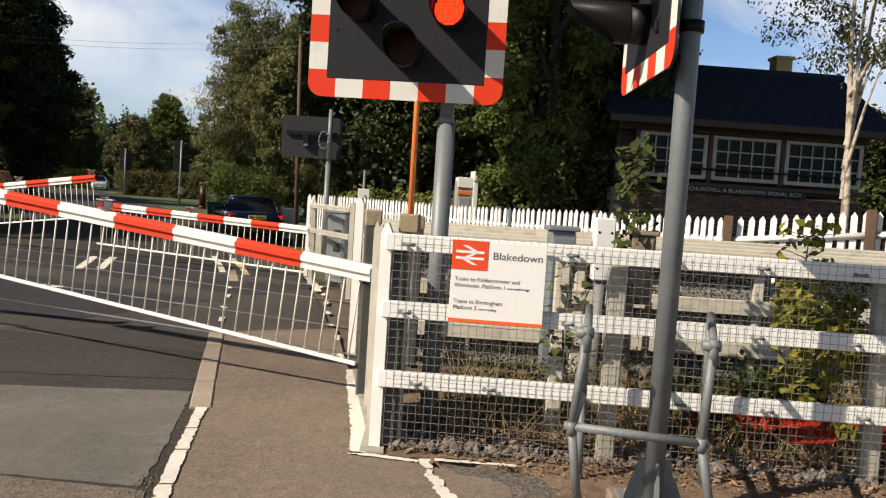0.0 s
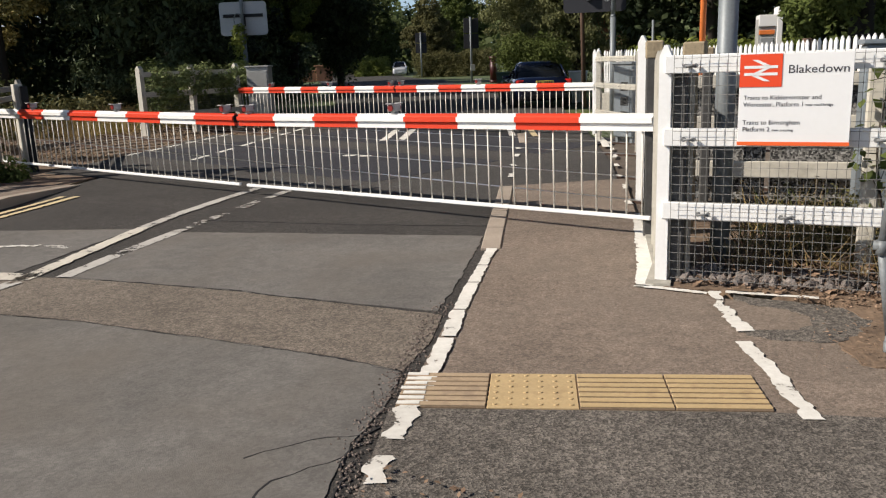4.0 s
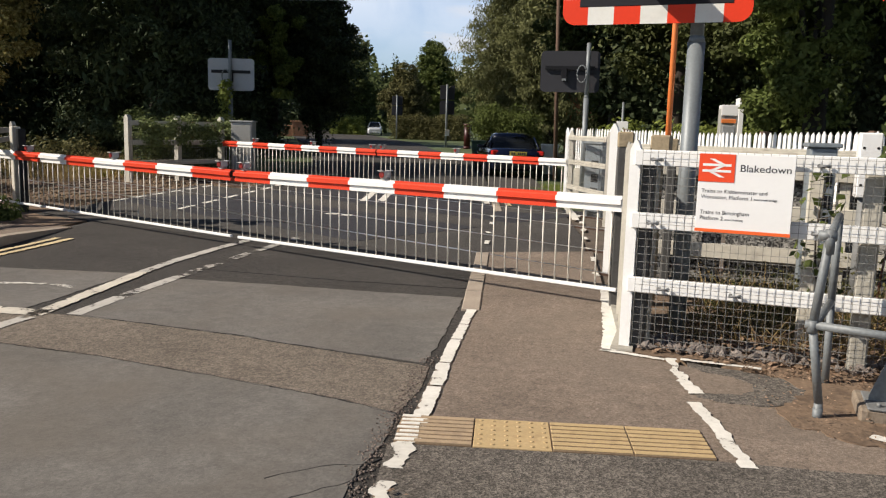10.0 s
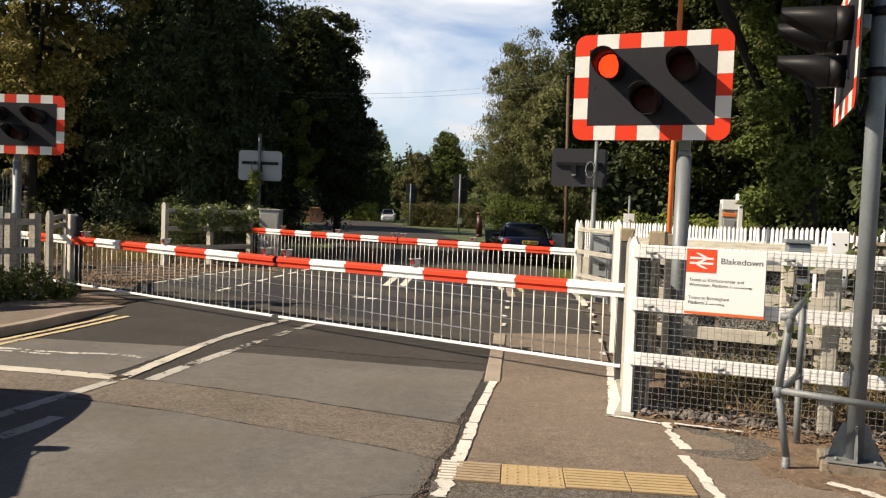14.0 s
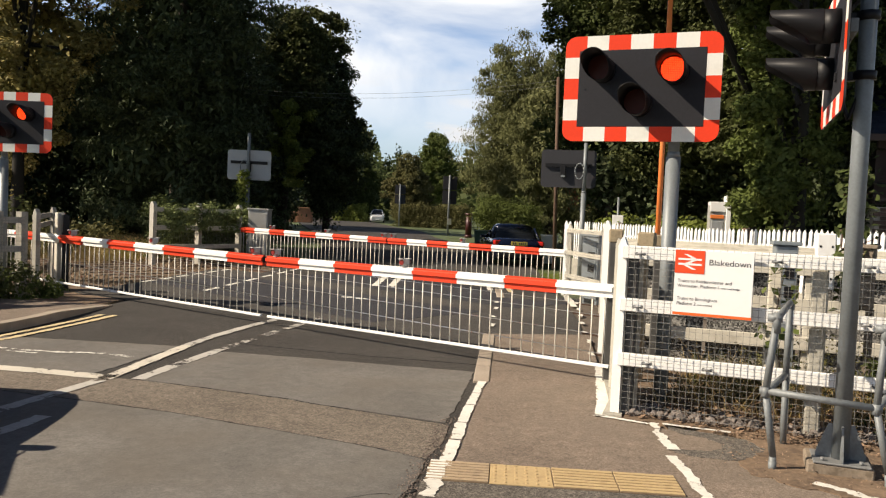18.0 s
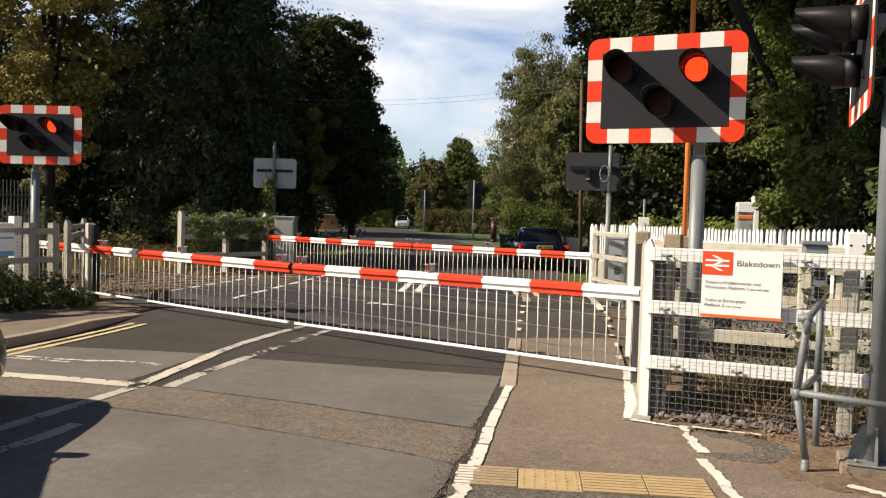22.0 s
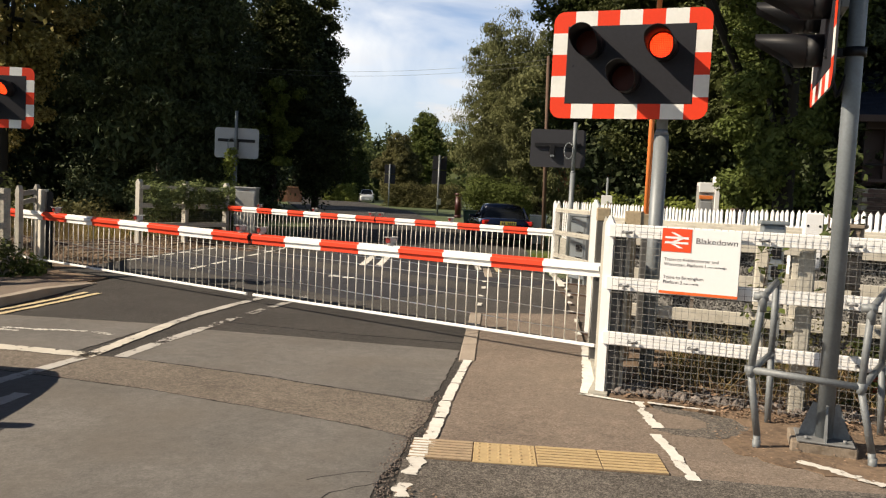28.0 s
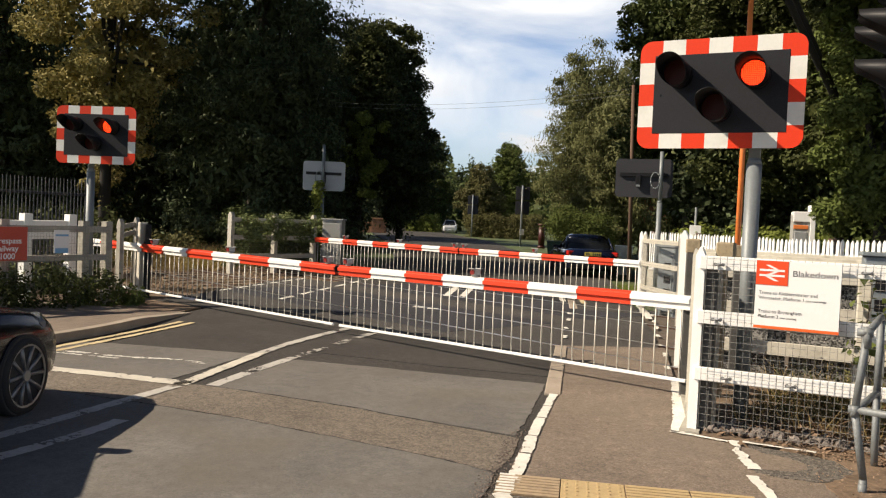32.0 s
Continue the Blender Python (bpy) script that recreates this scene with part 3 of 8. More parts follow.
def seam(pts, w=0.009, z=0.0058, close=True, name="tar_seam", label="thin dark tar seam in the road"):
    rnd = random.Random(len(pts) * 7)
    fine = []
    for (x0, y0), (x1, y1) in zip(pts, pts[1:] + (pts[:1] if close else [])):
        n = max(1, int(math.hypot(x1 - x0, y1 - y0) / 0.07))
        fine += [(x0 + (x1 - x0) * i / n + rnd.uniform(-0.012, 0.012), y0 + (y1 - y0) * i / n + rnd.uniform(-0.012, 0.012)) for i in range(n)]
    fine.append(fine[0] if close else pts[-1])
    ws = [w * rnd.uniform(0.15, 1.0) / 2 for _ in fine]
    l, r = [], []
    for p, q, u in zip(fine, offset_line(fine, 1.0), ws):
        l.append((p[0] + (q[0] - p[0]) * u, p[1] + (q[1] - p[1]) * u))
        r.append((p[0] - (q[0] - p[0]) * u, p[1] - (q[1] - p[1]) * u))
    return solo(name, strip(l, r, z - 0.02, z), TAR, label, "road crack", "structure")


# smooth repair patches let into the road surface
for pts in ([(-7.0, -2.3), (-5.4, -2.02), (-4.0, -1.85), (-3.12, -1.76), (-2.03, -1.75), (-1.23, -1.76), (-0.8, -1.82), (-0.7, -2.1), (-0.64, -2.4), (-0.6, -2.7), (-0.42, -3.2), (0.0, -4.2), (0.45, -5.4), (2.4, -11.5), (-5.2, -11.5), (-6.3, -5.0)],
            [(-4.42, 0.64), (-3.39, 0.89), (-2.9, 0.98), (-1.62, 1.25), (-1.43, 0.56), (-1.23, -0.14), (-1.06, -0.86), (-2.28, -0.88), (-2.53, -0.86), (-3.45, -0.91), (-4.1, -0.98)],
            [(-7.0, -0.05), (-6.66, 0.08), (-5.0, 0.64), (-4.86, 0.0), (-4.62, -1.0), (-5.27, -1.14), (-5.68, -1.26), (-7.0, -1.5)]):
    bm = bmesh.new()
    fine = []
    rnd = random.Random(len(pts))
    for (x0, y0), (x1, y1) in zip(pts, pts[1:] + pts[:1]):
        n = max(1, int(math.hypot(x1 - x0, y1 - y0) / 0.06))
        fine += [(x0 + (x1 - x0) * i / n + rnd.uniform(-0.012, 0.012), y0 + (y1 - y0) * i / n + rnd.uniform(-0.012, 0.012)) for i in range(n)]
    prism(bm, fine, -0.03, 0.005)
    solo("road_patch", bm, ROADSMOOTH, "smooth grey tarmac repair patch in the road", "road patch", "structure")
# tar joints along the two long edges only
seam([(-7.0, -2.3), (-5.4, -2.02), (-4.0, -1.85), (-3.12, -1.76), (-2.03, -1.75), (-1.23, -1.76), (-0.8, -1.82)], 0.012, 0.0058, False)
seam([(-4.1, -0.98), (-3.45, -0.91), (-2.53, -0.86), (-2.28, -0.88), (-1.13, -0.9)], 0.012, 0.0058, False)

bm = bmesh.new()
prism(bm, [(-0.8, -1.8), (-1.23, -1.74), (-2.03, -1.73), (-3.12, -1.74), (-4.0, -1.83), (-5.4, -2.0), (-7.0, -2.28), (-7.0, -1.5), (-5.68, -1.28), (-4.6, -1.1), (-4.12, -1.0), (-3.45, -0.93), (-2.53, -0.88), (-2.28, -0.9), (-1.12, -0.9), (-1.0, -0.92), (-0.86, -1.36)], -0.03, 0.0042)
solo("coarse_strip", bm, ROADSTRIP, "coarse brown-grey strip of old tarmac across the road", "road patch", "structure")
bm = bmesh.new()
prism(bm, [(-12.6, 2.4), (-8.35, 2.3), (-8.7, 3.4), (-9.0, 4.6), (-10.4, 5.0), (-12.6, 5.6)], -0.05, -0.004)
solo("earth_verge", bm, EARTH, "bare earth beside the barrier pivot", "earth", "structure")
# surface between the barriers, darker
CROSS_L = offset_line([(-8.75, 4.1), (-9.35, 6.2), (-10.0, 8.2), (-10.7, 10.4)], 1.3)
CROSS_R = [(-0.72, 2.6), (-1.2, 4.4), (-1.75, 6.3), (-2.7, 9.0)]
deck = solo("crossing_deck", strip(CROSS_L, CROSS_R, -0.03, 0.006), ROADCROSS, "grey-brown tarmac crossing surface between the rails", "crossing surface", "structure")

for pts in ([(-0.55, -2.3), (-0.62, -2.5), (-0.58, -2.7), (-0.5, -2.85), (-0.42, -3.1), (-0.3, -3.4)], [(-0.6, -2.5), (-0.8, -2.62), (-0.95, -2.85)], [(-0.58, -2.7), (-0.74, -2.95), (-0.7, -3.2)],
            [(-1.6, 1.7), (-3.0, 1.4), (-4.6, 1.2)]):
    seam(pts, 0.01, 0.0064, False, "road_crack", "fine dark crack in the tarmac")

# crumbling edge of the road beside the footway line
rng = np.random.default_rng(321)
fringe = [Vector(a).lerp(Vector(b), float(u)) for a, b in zip([(-0.36, -3.1), (-0.62, -2.5), (-0.74, -2.0), (-0.88, -1.5)], [(-0.62, -2.5), (-0.74, -2.0), (-0.88, -1.5), (-1.1, -0.7)]) for u in rng.random(170)]
loose_stones("grit", "loose grit along the crumbling road edge", [(p.x + a, p.y + b, 0.006) for p, (a, b) in zip(fringe, rng.normal(0, 0.04, (len(fringe), 2)))], 0.007, PALESTONE, 322)
# footway beside the road
FW_R = [(9.0, -14.0), (8.0, -8.5), (7.0, -5.0), (6.2, -2.6), (3.5, -1.45), (2.2, -0.95), (1.2, -0.3), (-0.02, 0.08), (-0.50, 2.2), (-1.22, 4.78)]
FW_L = [(3.2, -14.0), (1.4, -8.5), (0.35, -5.0), (-0.30, -3.05), (-0.62, -2.1), (-0.83, -1.35), (-1.06, -0.5), (-1.38, 0.75), (-1.88, 2.3), (-2.40, 3.95)]
pavement = solo("pavement", strip(FW_L, FW_R, -0.04, 0.012), PAVETAR, "brown-grey tarmac footway leading to the crossing", "pavement", "structure")
solo("pavement_beyond", strip([(-3.95, 8.8), (-5.0, 11.6), (-6.2, 14.6), (-8.3, 20.0)], [(-2.7, 9.0), (-3.6, 11.6), (-4.6, 14.4), (-6.8, 20.0)], -0.04, 0.012), ROADCROSS, "dark tarmac footway beyond the crossing", "pavement", "structure")
U, V = Vector((0.947, 0.322)), Vector((-0.322, 0.947))
T0 = Vector((-0.235, -2.105))


def uv(a, b):
    p = T0 + U * a + V * b
    return (p.x, p.y)


bm = bmesh.new()
prism(bm, [uv(-0.42, -0.01), uv(1.2, -0.01), uv(1.75, -0.06), uv(3.2, -0.1), uv(7.0, -0.5), (6.5, -9.0), (2.2, -10.0), (0.9, -6.8), (0.0, -4.0), (-0.36, -3.0)], -0.03, 0.0165)
solo("coarse_footway", bm, PAVEDARK, "coarse dark tarmac footway before the tactile paving", "pavement", "structure")
bm = bmesh.new()
c0 = [(0.56, -0.02), (0.8, -0.04), (1.02, -0.06), (1.2, -0.12), (1.31, -0.28), (1.3, -0.48), (1.22, -0.66), (1.05, -0.76), (0.84, -0.78), (0.7, -0.74), (0.64, -0.68), (0.76, -0.64), (0.92, -0.6), (1.0, -0.48), (0.98, -0.32), (0.86, -0.2), (0.66, -0.18)]
rnd = random.Random(8)
fine = []
for (x0, y0), (x1, y1) in zip(c0, c0[1:] + c0[:1]):
    fine += [(x0 + (x1 - x0) * k / 4 + rnd.uniform(-0.014, 0.014), y0 + (y1 - y0) * k / 4 + rnd.uniform(-0.014, 0.014)) for k in range(4)]
prism(bm, fine, -0.02, 0.0165)
solo("footway_patch", bm, PAVEDARK, "small dark tarmac repair by the fence", "pavement patch", "structure")

# buff kerb stones where the footway crosses the rails, flush
kerb = thing("kerb", "row of flush stone kerbs along the footway edge", "kerb", kind="structure")
for a, b in (((-1.36, 0.76), (-1.62, 1.52)), ((-1.63, 1.55), (-1.88, 2.3)), ((-1.89, 2.33), (-2.13, 3.06)), ((-2.14, 3.09), (-2.4, 3.85)), ((-3.95, 8.8), (-4.25, 9.6)), ((-4.27, 9.63), (-4.6, 10.5))):
    bm = bmesh.new()
    d = Vector(b) - Vector(a)
    box(bm, ((a[0] + b[0]) / 2, (a[1] + b[1]) / 2, -0.02), (d.length - 0.012, 0.16, 0.09), math.degrees(math.atan2(d.y, d.x)), 0.008)
    part("kerb_stone", bm, KERBSTONE, kerb)
# raised kerb on the far side of the road
kerb2 = thing("kerb_raised", "raised concrete kerb curving towards the crossing", "kerb", kind="structure")
KC = [(-6.55, -4.2), (-6.82, -3.0), (-7.0, -1.9), (-7.1, -1.0), (-7.18, -0.3), (-7.28, 0.25), (-7.45, 0.85), (-7.72, 1.55), (-7.98, 2.2), (-8.24, 2.85)]
KL = [tuple(Vector(a).lerp(Vector(b), k / 3)) for a, b in zip(KC, KC[1:]) for k in range(3)] + KC[-1:]
KL = KL[:1] + [tuple((Vector(a) + 2 * Vector(b) + Vector(c)) / 4) for a, b, c in zip(KL, KL[1:], KL[2:])] + KL[-1:]
KO = offset_line(KL, 0.14)
for i in range(0, len(KL) - 1, 3):
    bm = strip(KO[i:i + 4], KL[i:i + 4], -0.04, 0.115)
    for v in bm.verts:
        if v.co.z > 0:
            v.co.z = 0.115 - 0.1 * min(1, max(0.0, v.co.y - 1.3) / 1.5)
    part("kerb_stone", bm, KERBSTONE, kerb2)
bm = strip(offset_line(KL, 2.6), offset_line(KL, 0.12), -0.04, 0.085)
for v in bm.verts:
    if v.co.z > 0 and v.co.y > 0.6:
        v.co.z = 0.09 - 0.075 * min(1, (v.co.y - 0.6) / 2.2)
solo("pavement_far", bm, PAVETAR, "tarmac footway on the far side of the road", "pavement", "structure")

# painted lines
def line(pts, w, m, z=0.0, seed=1, wob=0.006, name="road_line", label="worn white painted line on the road"):
    l, r = rough_line(pts, w, 0.025, min(0.03, max(0.006, wob * 0.6)), seed)
    bm = bmesh.new()
    a, b = ([bm.verts.new((x, y, z + 0.0045)) for x, y in side] for side in (l, r))
    for i in range(len(a) - 1):
        bm.faces.new((a[i], b[i], b[i + 1], a[i + 1]))
    bmesh.ops.recalc_face_normals(bm, faces=bm.faces[:])
    for f in bm.faces:
        if f.normal.z < 0:
            f.normal_flip()
    return solo(name, bm, m, label, "road marking", "structure")


W = "white painted line on the tarmac"
line([(-0.6, -1.98), (-0.67, -1.72), (-0.775, -1.33)], 0.09, LINEWHITE, 0.0172, 2)
line([(-0.785, -1.3), (-0.925, -0.84)], 0.086, LINEWHITE, 0.0172, 3)
line([(-0.93, -0.82), (-1.085, -0.24)], 0.083, LINEWHITE, 0.0172, 4)
line([(-1.09, -0.22), (-1.205, 0.22)], 0.08, LINEWHITE, 0.0172, 5)
line([(-1.215, 0.24), (-1.35, 0.76)], 0.076, LINEWHITE, 0.0172, 6)
line([(-0.47, -2.52), (-0.5, -2.42), (-0.565, -2.14)], 0.1, LINEFLAKED, 0.0172, 7, 0.03)
line([(-0.36, -2.86), (-0.4, -2.78), (-0.44, -2.66)], 0.1, LINEFLAKED, 0.0172, 8, 0.03)
for i in range(5):
    y = 4.6 + i * 1.05
    x = -2.62 - (y - 4.6) * 0.33
    line([(x, y), (x - 0.1, y + (0.3, 0.18, 0.34, 0.22, 0.4)[i])], 0.07, LINEWHITE, 0.0172, 20 + i, 0.015)
for i in range(7):
    y = 3.0 + i * 0.95
    x = -0.76 - (y - 3.0) * 0.283
    line([(x, y), (x - 0.07, y + (0.2, 0.32, 0.14, 0.26, 0.38, 0.3, 0.3)[i])], 0.06, LINEWHITE, 0.0172, 30 + i, 0.02)
line([(0.0, 0.02), (-0.1, 0.55), (-0.25, 1.2), (-0.46, 2.1), (-0.55, 2.5)], 0.12, LINEWHITE, 0.0172, 9, 0.012)
line([(-0.06, 0.02), (0.4, -0.03)], 0.055, LINEWHITE, 0.0172, 10, 0.008)
line([(0.5, 0.04), (1.03, 0.06)], 0.05, LINEWHITE, 0.0172, 11, 0.01)
line([(0.43, 0.03), (0.45, -0.08), (0.49, -0.16), (0.5, -0.28), (0.56, -0.38), (0.6, -0.5), (0.7, -0.7)], 0.085, LINEWHITE, 0.0172, 12, 0.025)
line([(0.69, -0.88), (0.84, -1.24), (0.98, -1.58), (1.04, -1.76)], 0.09, LINEWHITE, 0.0172, 13, 0.018)
line([(1.62, -1.0), (1.86, -1.1), (2.2, -1.32)], 0.09, LINEFLAKED, 0.0172, 14, 0.03)
# centre of the road
line([(-3.9, -3.9), (-4.0, -3.24), (-4.18, -2.2), (-4.34, -1.2)], 0.13, LINEOLD, 0.0054, 15)
line([(-4.36, -1.15), (-4.5, -0.7), (-4.68, -0.18), (-4.97, 0.71)], 0.14, LINEMID, 0.0054, 16)
line([(-4.97, 0.71), (-5.17, 1.4), (-5.36, 2.4), (-5.5, 3.4)], 0.13, LINEOLD, 0.0054, 116)
line([(-3.45, -4.4), (-3.56, -3.5), (-3.62, -2.8), (-3.72, -2.35)], 0.13, LINEOLD, 0.0054, 17)
line([(-4.11, -0.98), (-4.3, -0.26), (-4.48, 0.61)], 0.13, LINEOLD, 0.004, 18)
line([(-4.49, 0.62), (-4.66, 1.5), (-4.86, 2.6), (-5.1, 3.9)], 0.12, LINEGHOST, 0.0054, 19)
line([(-4.34, -1.06), (-4.74, -1.14), (-5.27, -1.25), (-5.68, -1.36), (-6.3, -1.5), (-6.95, -1.65)], 0.2, LINEMID, 0.0054, 40)
line([(-6.64, -0.66), (-6.1, -0.52), (-5.79, -0.45), (-5.46, -0.26), (-4.95, -0.17)], 0.075, LINEFLAKED, 0.0054, 41, 0.03)
line([(-6.64, -0.78), (-6.1, -0.64), (-5.85, -0.6)], 0.05, LINEFLAKED, 0.0054, 141, 0.03)
YL = [(-6.35, -2.4), (-6.55, -1.5), (-6.73, -0.61), (-6.99, 0.52), (-7.2, 1.35), (-7.4, 2.05)]
line(YL, 0.09, LINEYELLOW, 0.006, 42, 0.008, "yellow_line", "double yellow painted line beside the kerb")
line(offset_line(YL, 0.185), 0.09, LINEYELLOW, 0.006, 43, 0.008, "yellow_line", "double yellow painted line beside the kerb")
# markings between and beyond the barriers
for a, b, q in (((-6.9, 8.95), (-7.85, 11.3), 44), ((-6.58, 9.1), (-7.5, 11.4), 45)):
    line([a, b], 0.15, LINEWHITE, 0.009, q)
line([(-6.3, 6.52), (-6.1, 6.58)], 0.18, LINEWHITE, 0.009, 46)
line([(-5.98, 6.5), (-5.8, 6.56)], 0.18, LINEWHITE, 0.009, 47)
for i in range(6):
    f0, f1 = i / 6, (i + 0.62) / 6
    line([(-10.58 - 1.02 * f0, 5.97 + 4.28 * f0), (-10.58 - 1.02 * f1, 5.97 + 4.28 * f1)], 0.1, LINEWHITE, 0.009, 50 + i, 0.02)
    line([(-8.7 - 2.02 * f0, 5.57 + 6.49 * f0), (-8.7 - 2.02 * f1, 5.57 + 6.49 * f1)], 0.1, LINEWHITE, 0.009, 60 + i, 0.02)
line([(-4.6, 10.0), (-5.1, 11.2), (-6.0, 13.2)], 0.12, LINEWHITE, 0.0172, 70)
line([(-4.1, 9.9), (-4.6, 11.1), (-5.5, 13.0)], 0.12, LINEYELLOW, 0.0172, 71)
line([(-2.3, 8.2), (-2.65, 9.3), (-3.0, 10.2)], 0.12, LINEWHITE, 0.0172, 72)

# buff tactile slabs
tact = thing("tactile_paving", "row of buff tactile paving slabs set into the footway", "tactile paving", kind="structure")


def slab_bm(x0, x1, ribs):
    bm = bmesh.new()
    box(bm, ((x0 + x1) / 2, 0, -0.02), (x1 - x0, 0.394, 0.05), 0, 0.004, None, 1 if ribs else 0)
    for k in range(7 if ribs else 0):
        box(bm, ((x0 + x1) / 2, -0.168 + k * 0.056, 0.007), (x1 - x0 - 0.006, 0.038, 0.006), 0, 0.0022)
    return bm


rib_me = mesh_of("ribbed_slab", slab_bm(-0.1992, 0.1992, True), TACTILEGOLD, GROOVEDIRT)
dot_bm = slab_bm(-0.1988, 0.1988, False)
for i in range(6):
    for j in range(6):
        rod(dot_bm, (-0.166 + i * 0.0665, -0.166 + j * 0.0665, 0.004), (-0.166 + i * 0.0665, -0.166 + j * 0.0665, 0.0095), 0.0125, 8, 0.008)
dot_me = mesh_of("dotted_slab", dot_bm, TACTILEGOLD)
half_me = mesh_of("cut_slab", slab_bm(-0.1988, 0.1988, True), TACTILE, GROOVEDIRT)
for me, a in ((half_me, -0.2), (dot_me, 0.2), (rib_me, 0.6), (rib_me, 1.0)):
    o = new("tactile_slab", me)
    o.parent = tact
    o.matrix_world = pose(*uv(a, 0.2), 0.0155, 0, 0, math.degrees(math.atan2(U.y, U.x)))


for k in range(7):
    bm = bmesh.new()
    p = uv(-0.345 + 0.006 * (k % 3), 0.032 + k * 0.056)
    box(bm, (p[0], p[1], 0.0262), (0.1 + 0.014 * (k % 2), 0.03, 0.004), math.degrees(math.atan2(U.y, U.x)))
    part("paint_on_rib", bm, LINEWHITE, tact, "white paint worn onto a rib")


# == railway ==
RUBBERPANEL = asphalt_mat("rubber_panel", (0.03, 0.03, 0.036), (0.05, 0.05, 0.058), 0.4, 120.0, 0.4)
TD = Vector((-0.945, 0.327)).normalized()   # along the rails
TN = Vector((0.327, 0.945))                 # across them, away from the eye
C0 = Vector((-2.2, 4.0))


def along(s, d):
    p = C0 + TD * s + TN * d
    return (p.x, p.y)


bm = bmesh.new()
prism(bm, [along(-90, -1.9), along(2.5, -1.9), along(2.5, 6.3), along(-90, 6.3)][::-1], -0.2, -0.02)
solo("track_bed_near", bm, BALLAST, "brown stone ballast bed under the rails", "track bed", "structure")
bm = bmesh.new()
prism(bm, [along(8.3, -1.9), along(160, -1.9), along(160, 6.3), along(8.3, 6.3)], -0.4, -0.052)
solo("track_bed_far", bm, BALLASTRUST, "brown stone ballast bed under the rails", "track bed", "structure")
# dark panels of the crossing surface between and beside the rails
for d0, d1 in ((-0.75, -0.31), (-0.09, 1.12), (1.35, 1.8), (2.75, 3.18), (3.41, 4.62), (4.85, 5.3)):
    for k in range(4):
        bm = bmesh.new()
        s0, s1 = 1.9 + k * 1.75, 3.64 + k * 1.75
        prism(bm, [along(s0, d0), along(s1, d0), along(s1, d1), along(s0, d1)], -0.02, 0.0095)
        solo("deck_panel", bm, RUBBERPANEL, "dark rubber crossing panel between the rails", "crossing panel", "structure")
for d in (-0.2, 1.235, 3.3, 4.735):
    t = thing("rail", "rusty steel rail with a bright worn top", "rail", "running rails", kind="structure")
    for (s0, s1, z) in ((-90, 160, 0.0),):
        bm = bmesh.new()
        prism(bm, [along(s0, d - 0.035), along(s1, d - 0.035), along(s1, d + 0.035), along(s0, d + 0.035)], -0.16, 0.008)
        part("rail_side", bm, RUST, t)
        bm = bmesh.new()
        prism(bm, [along(s0, d - 0.03), along(s1, d - 0.03), along(s1, d + 0.03), along(s0, d + 0.03)], 0.008, 0.0125)
        part("rail_top", bm, STEELTOP, t)
    for o in (-0.07, 0.07):
        bm = bmesh.new()
        prism(bm, [along(2.2, d + o - 0.03), along(8.6, d + o - 0.03), along(8.6, d + o + 0.03), along(2.2, d + o + 0.03)], -0.01, 0.0105)
        part("rubber_groove", bm, RUBBER, t)
sleeper_bm = bmesh.new()
box(sleeper_bm, (0, 0, 0), (2.5, 0.25, 0.1), 0, 0.01)
sleeper_me = mesh_of("sleeper", sleeper_bm, mat("rust_stained_sleeper", (0.15, 0.108, 0.074), 0.95, var=0.3, big=5, fine=40, bump=0.5))
for base in (0.52, 4.02):
    trk = thing("sleepers", "brown rust-stained sleepers in the ballast", "sleepers", kind="structure")
    for k in list(range(-22, -6)) + list(range(13, 60)):
        o = new("sleeper", sleeper_me)
        o.parent = trk
        o.matrix_world = pose(*along(k * 0.68, base), -0.06 if k < 0 else -0.075, 0, 0, math.degrees(math.atan2(TN.y, TN.x)))



rng = np.random.default_rng(301)
bs_ = rng.uniform(8.4, 20.0, 9000)
bd_ = rng.uniform(-1.8, 6.2, 9000)
loose_stones("ballast", "brown rust-stained ballast stones between the rails", [(*along(a, b), -0.05 + 0.016 * c) for a, b, c in zip(bs_, bd_, rng.random(9000)) if min(abs(b - d) for d in (-0.2, 1.235, 3.3, 4.735)) > 0.11], 0.03, RUSTSTONE, 302)

# == barriers ==
ARM = 5.19


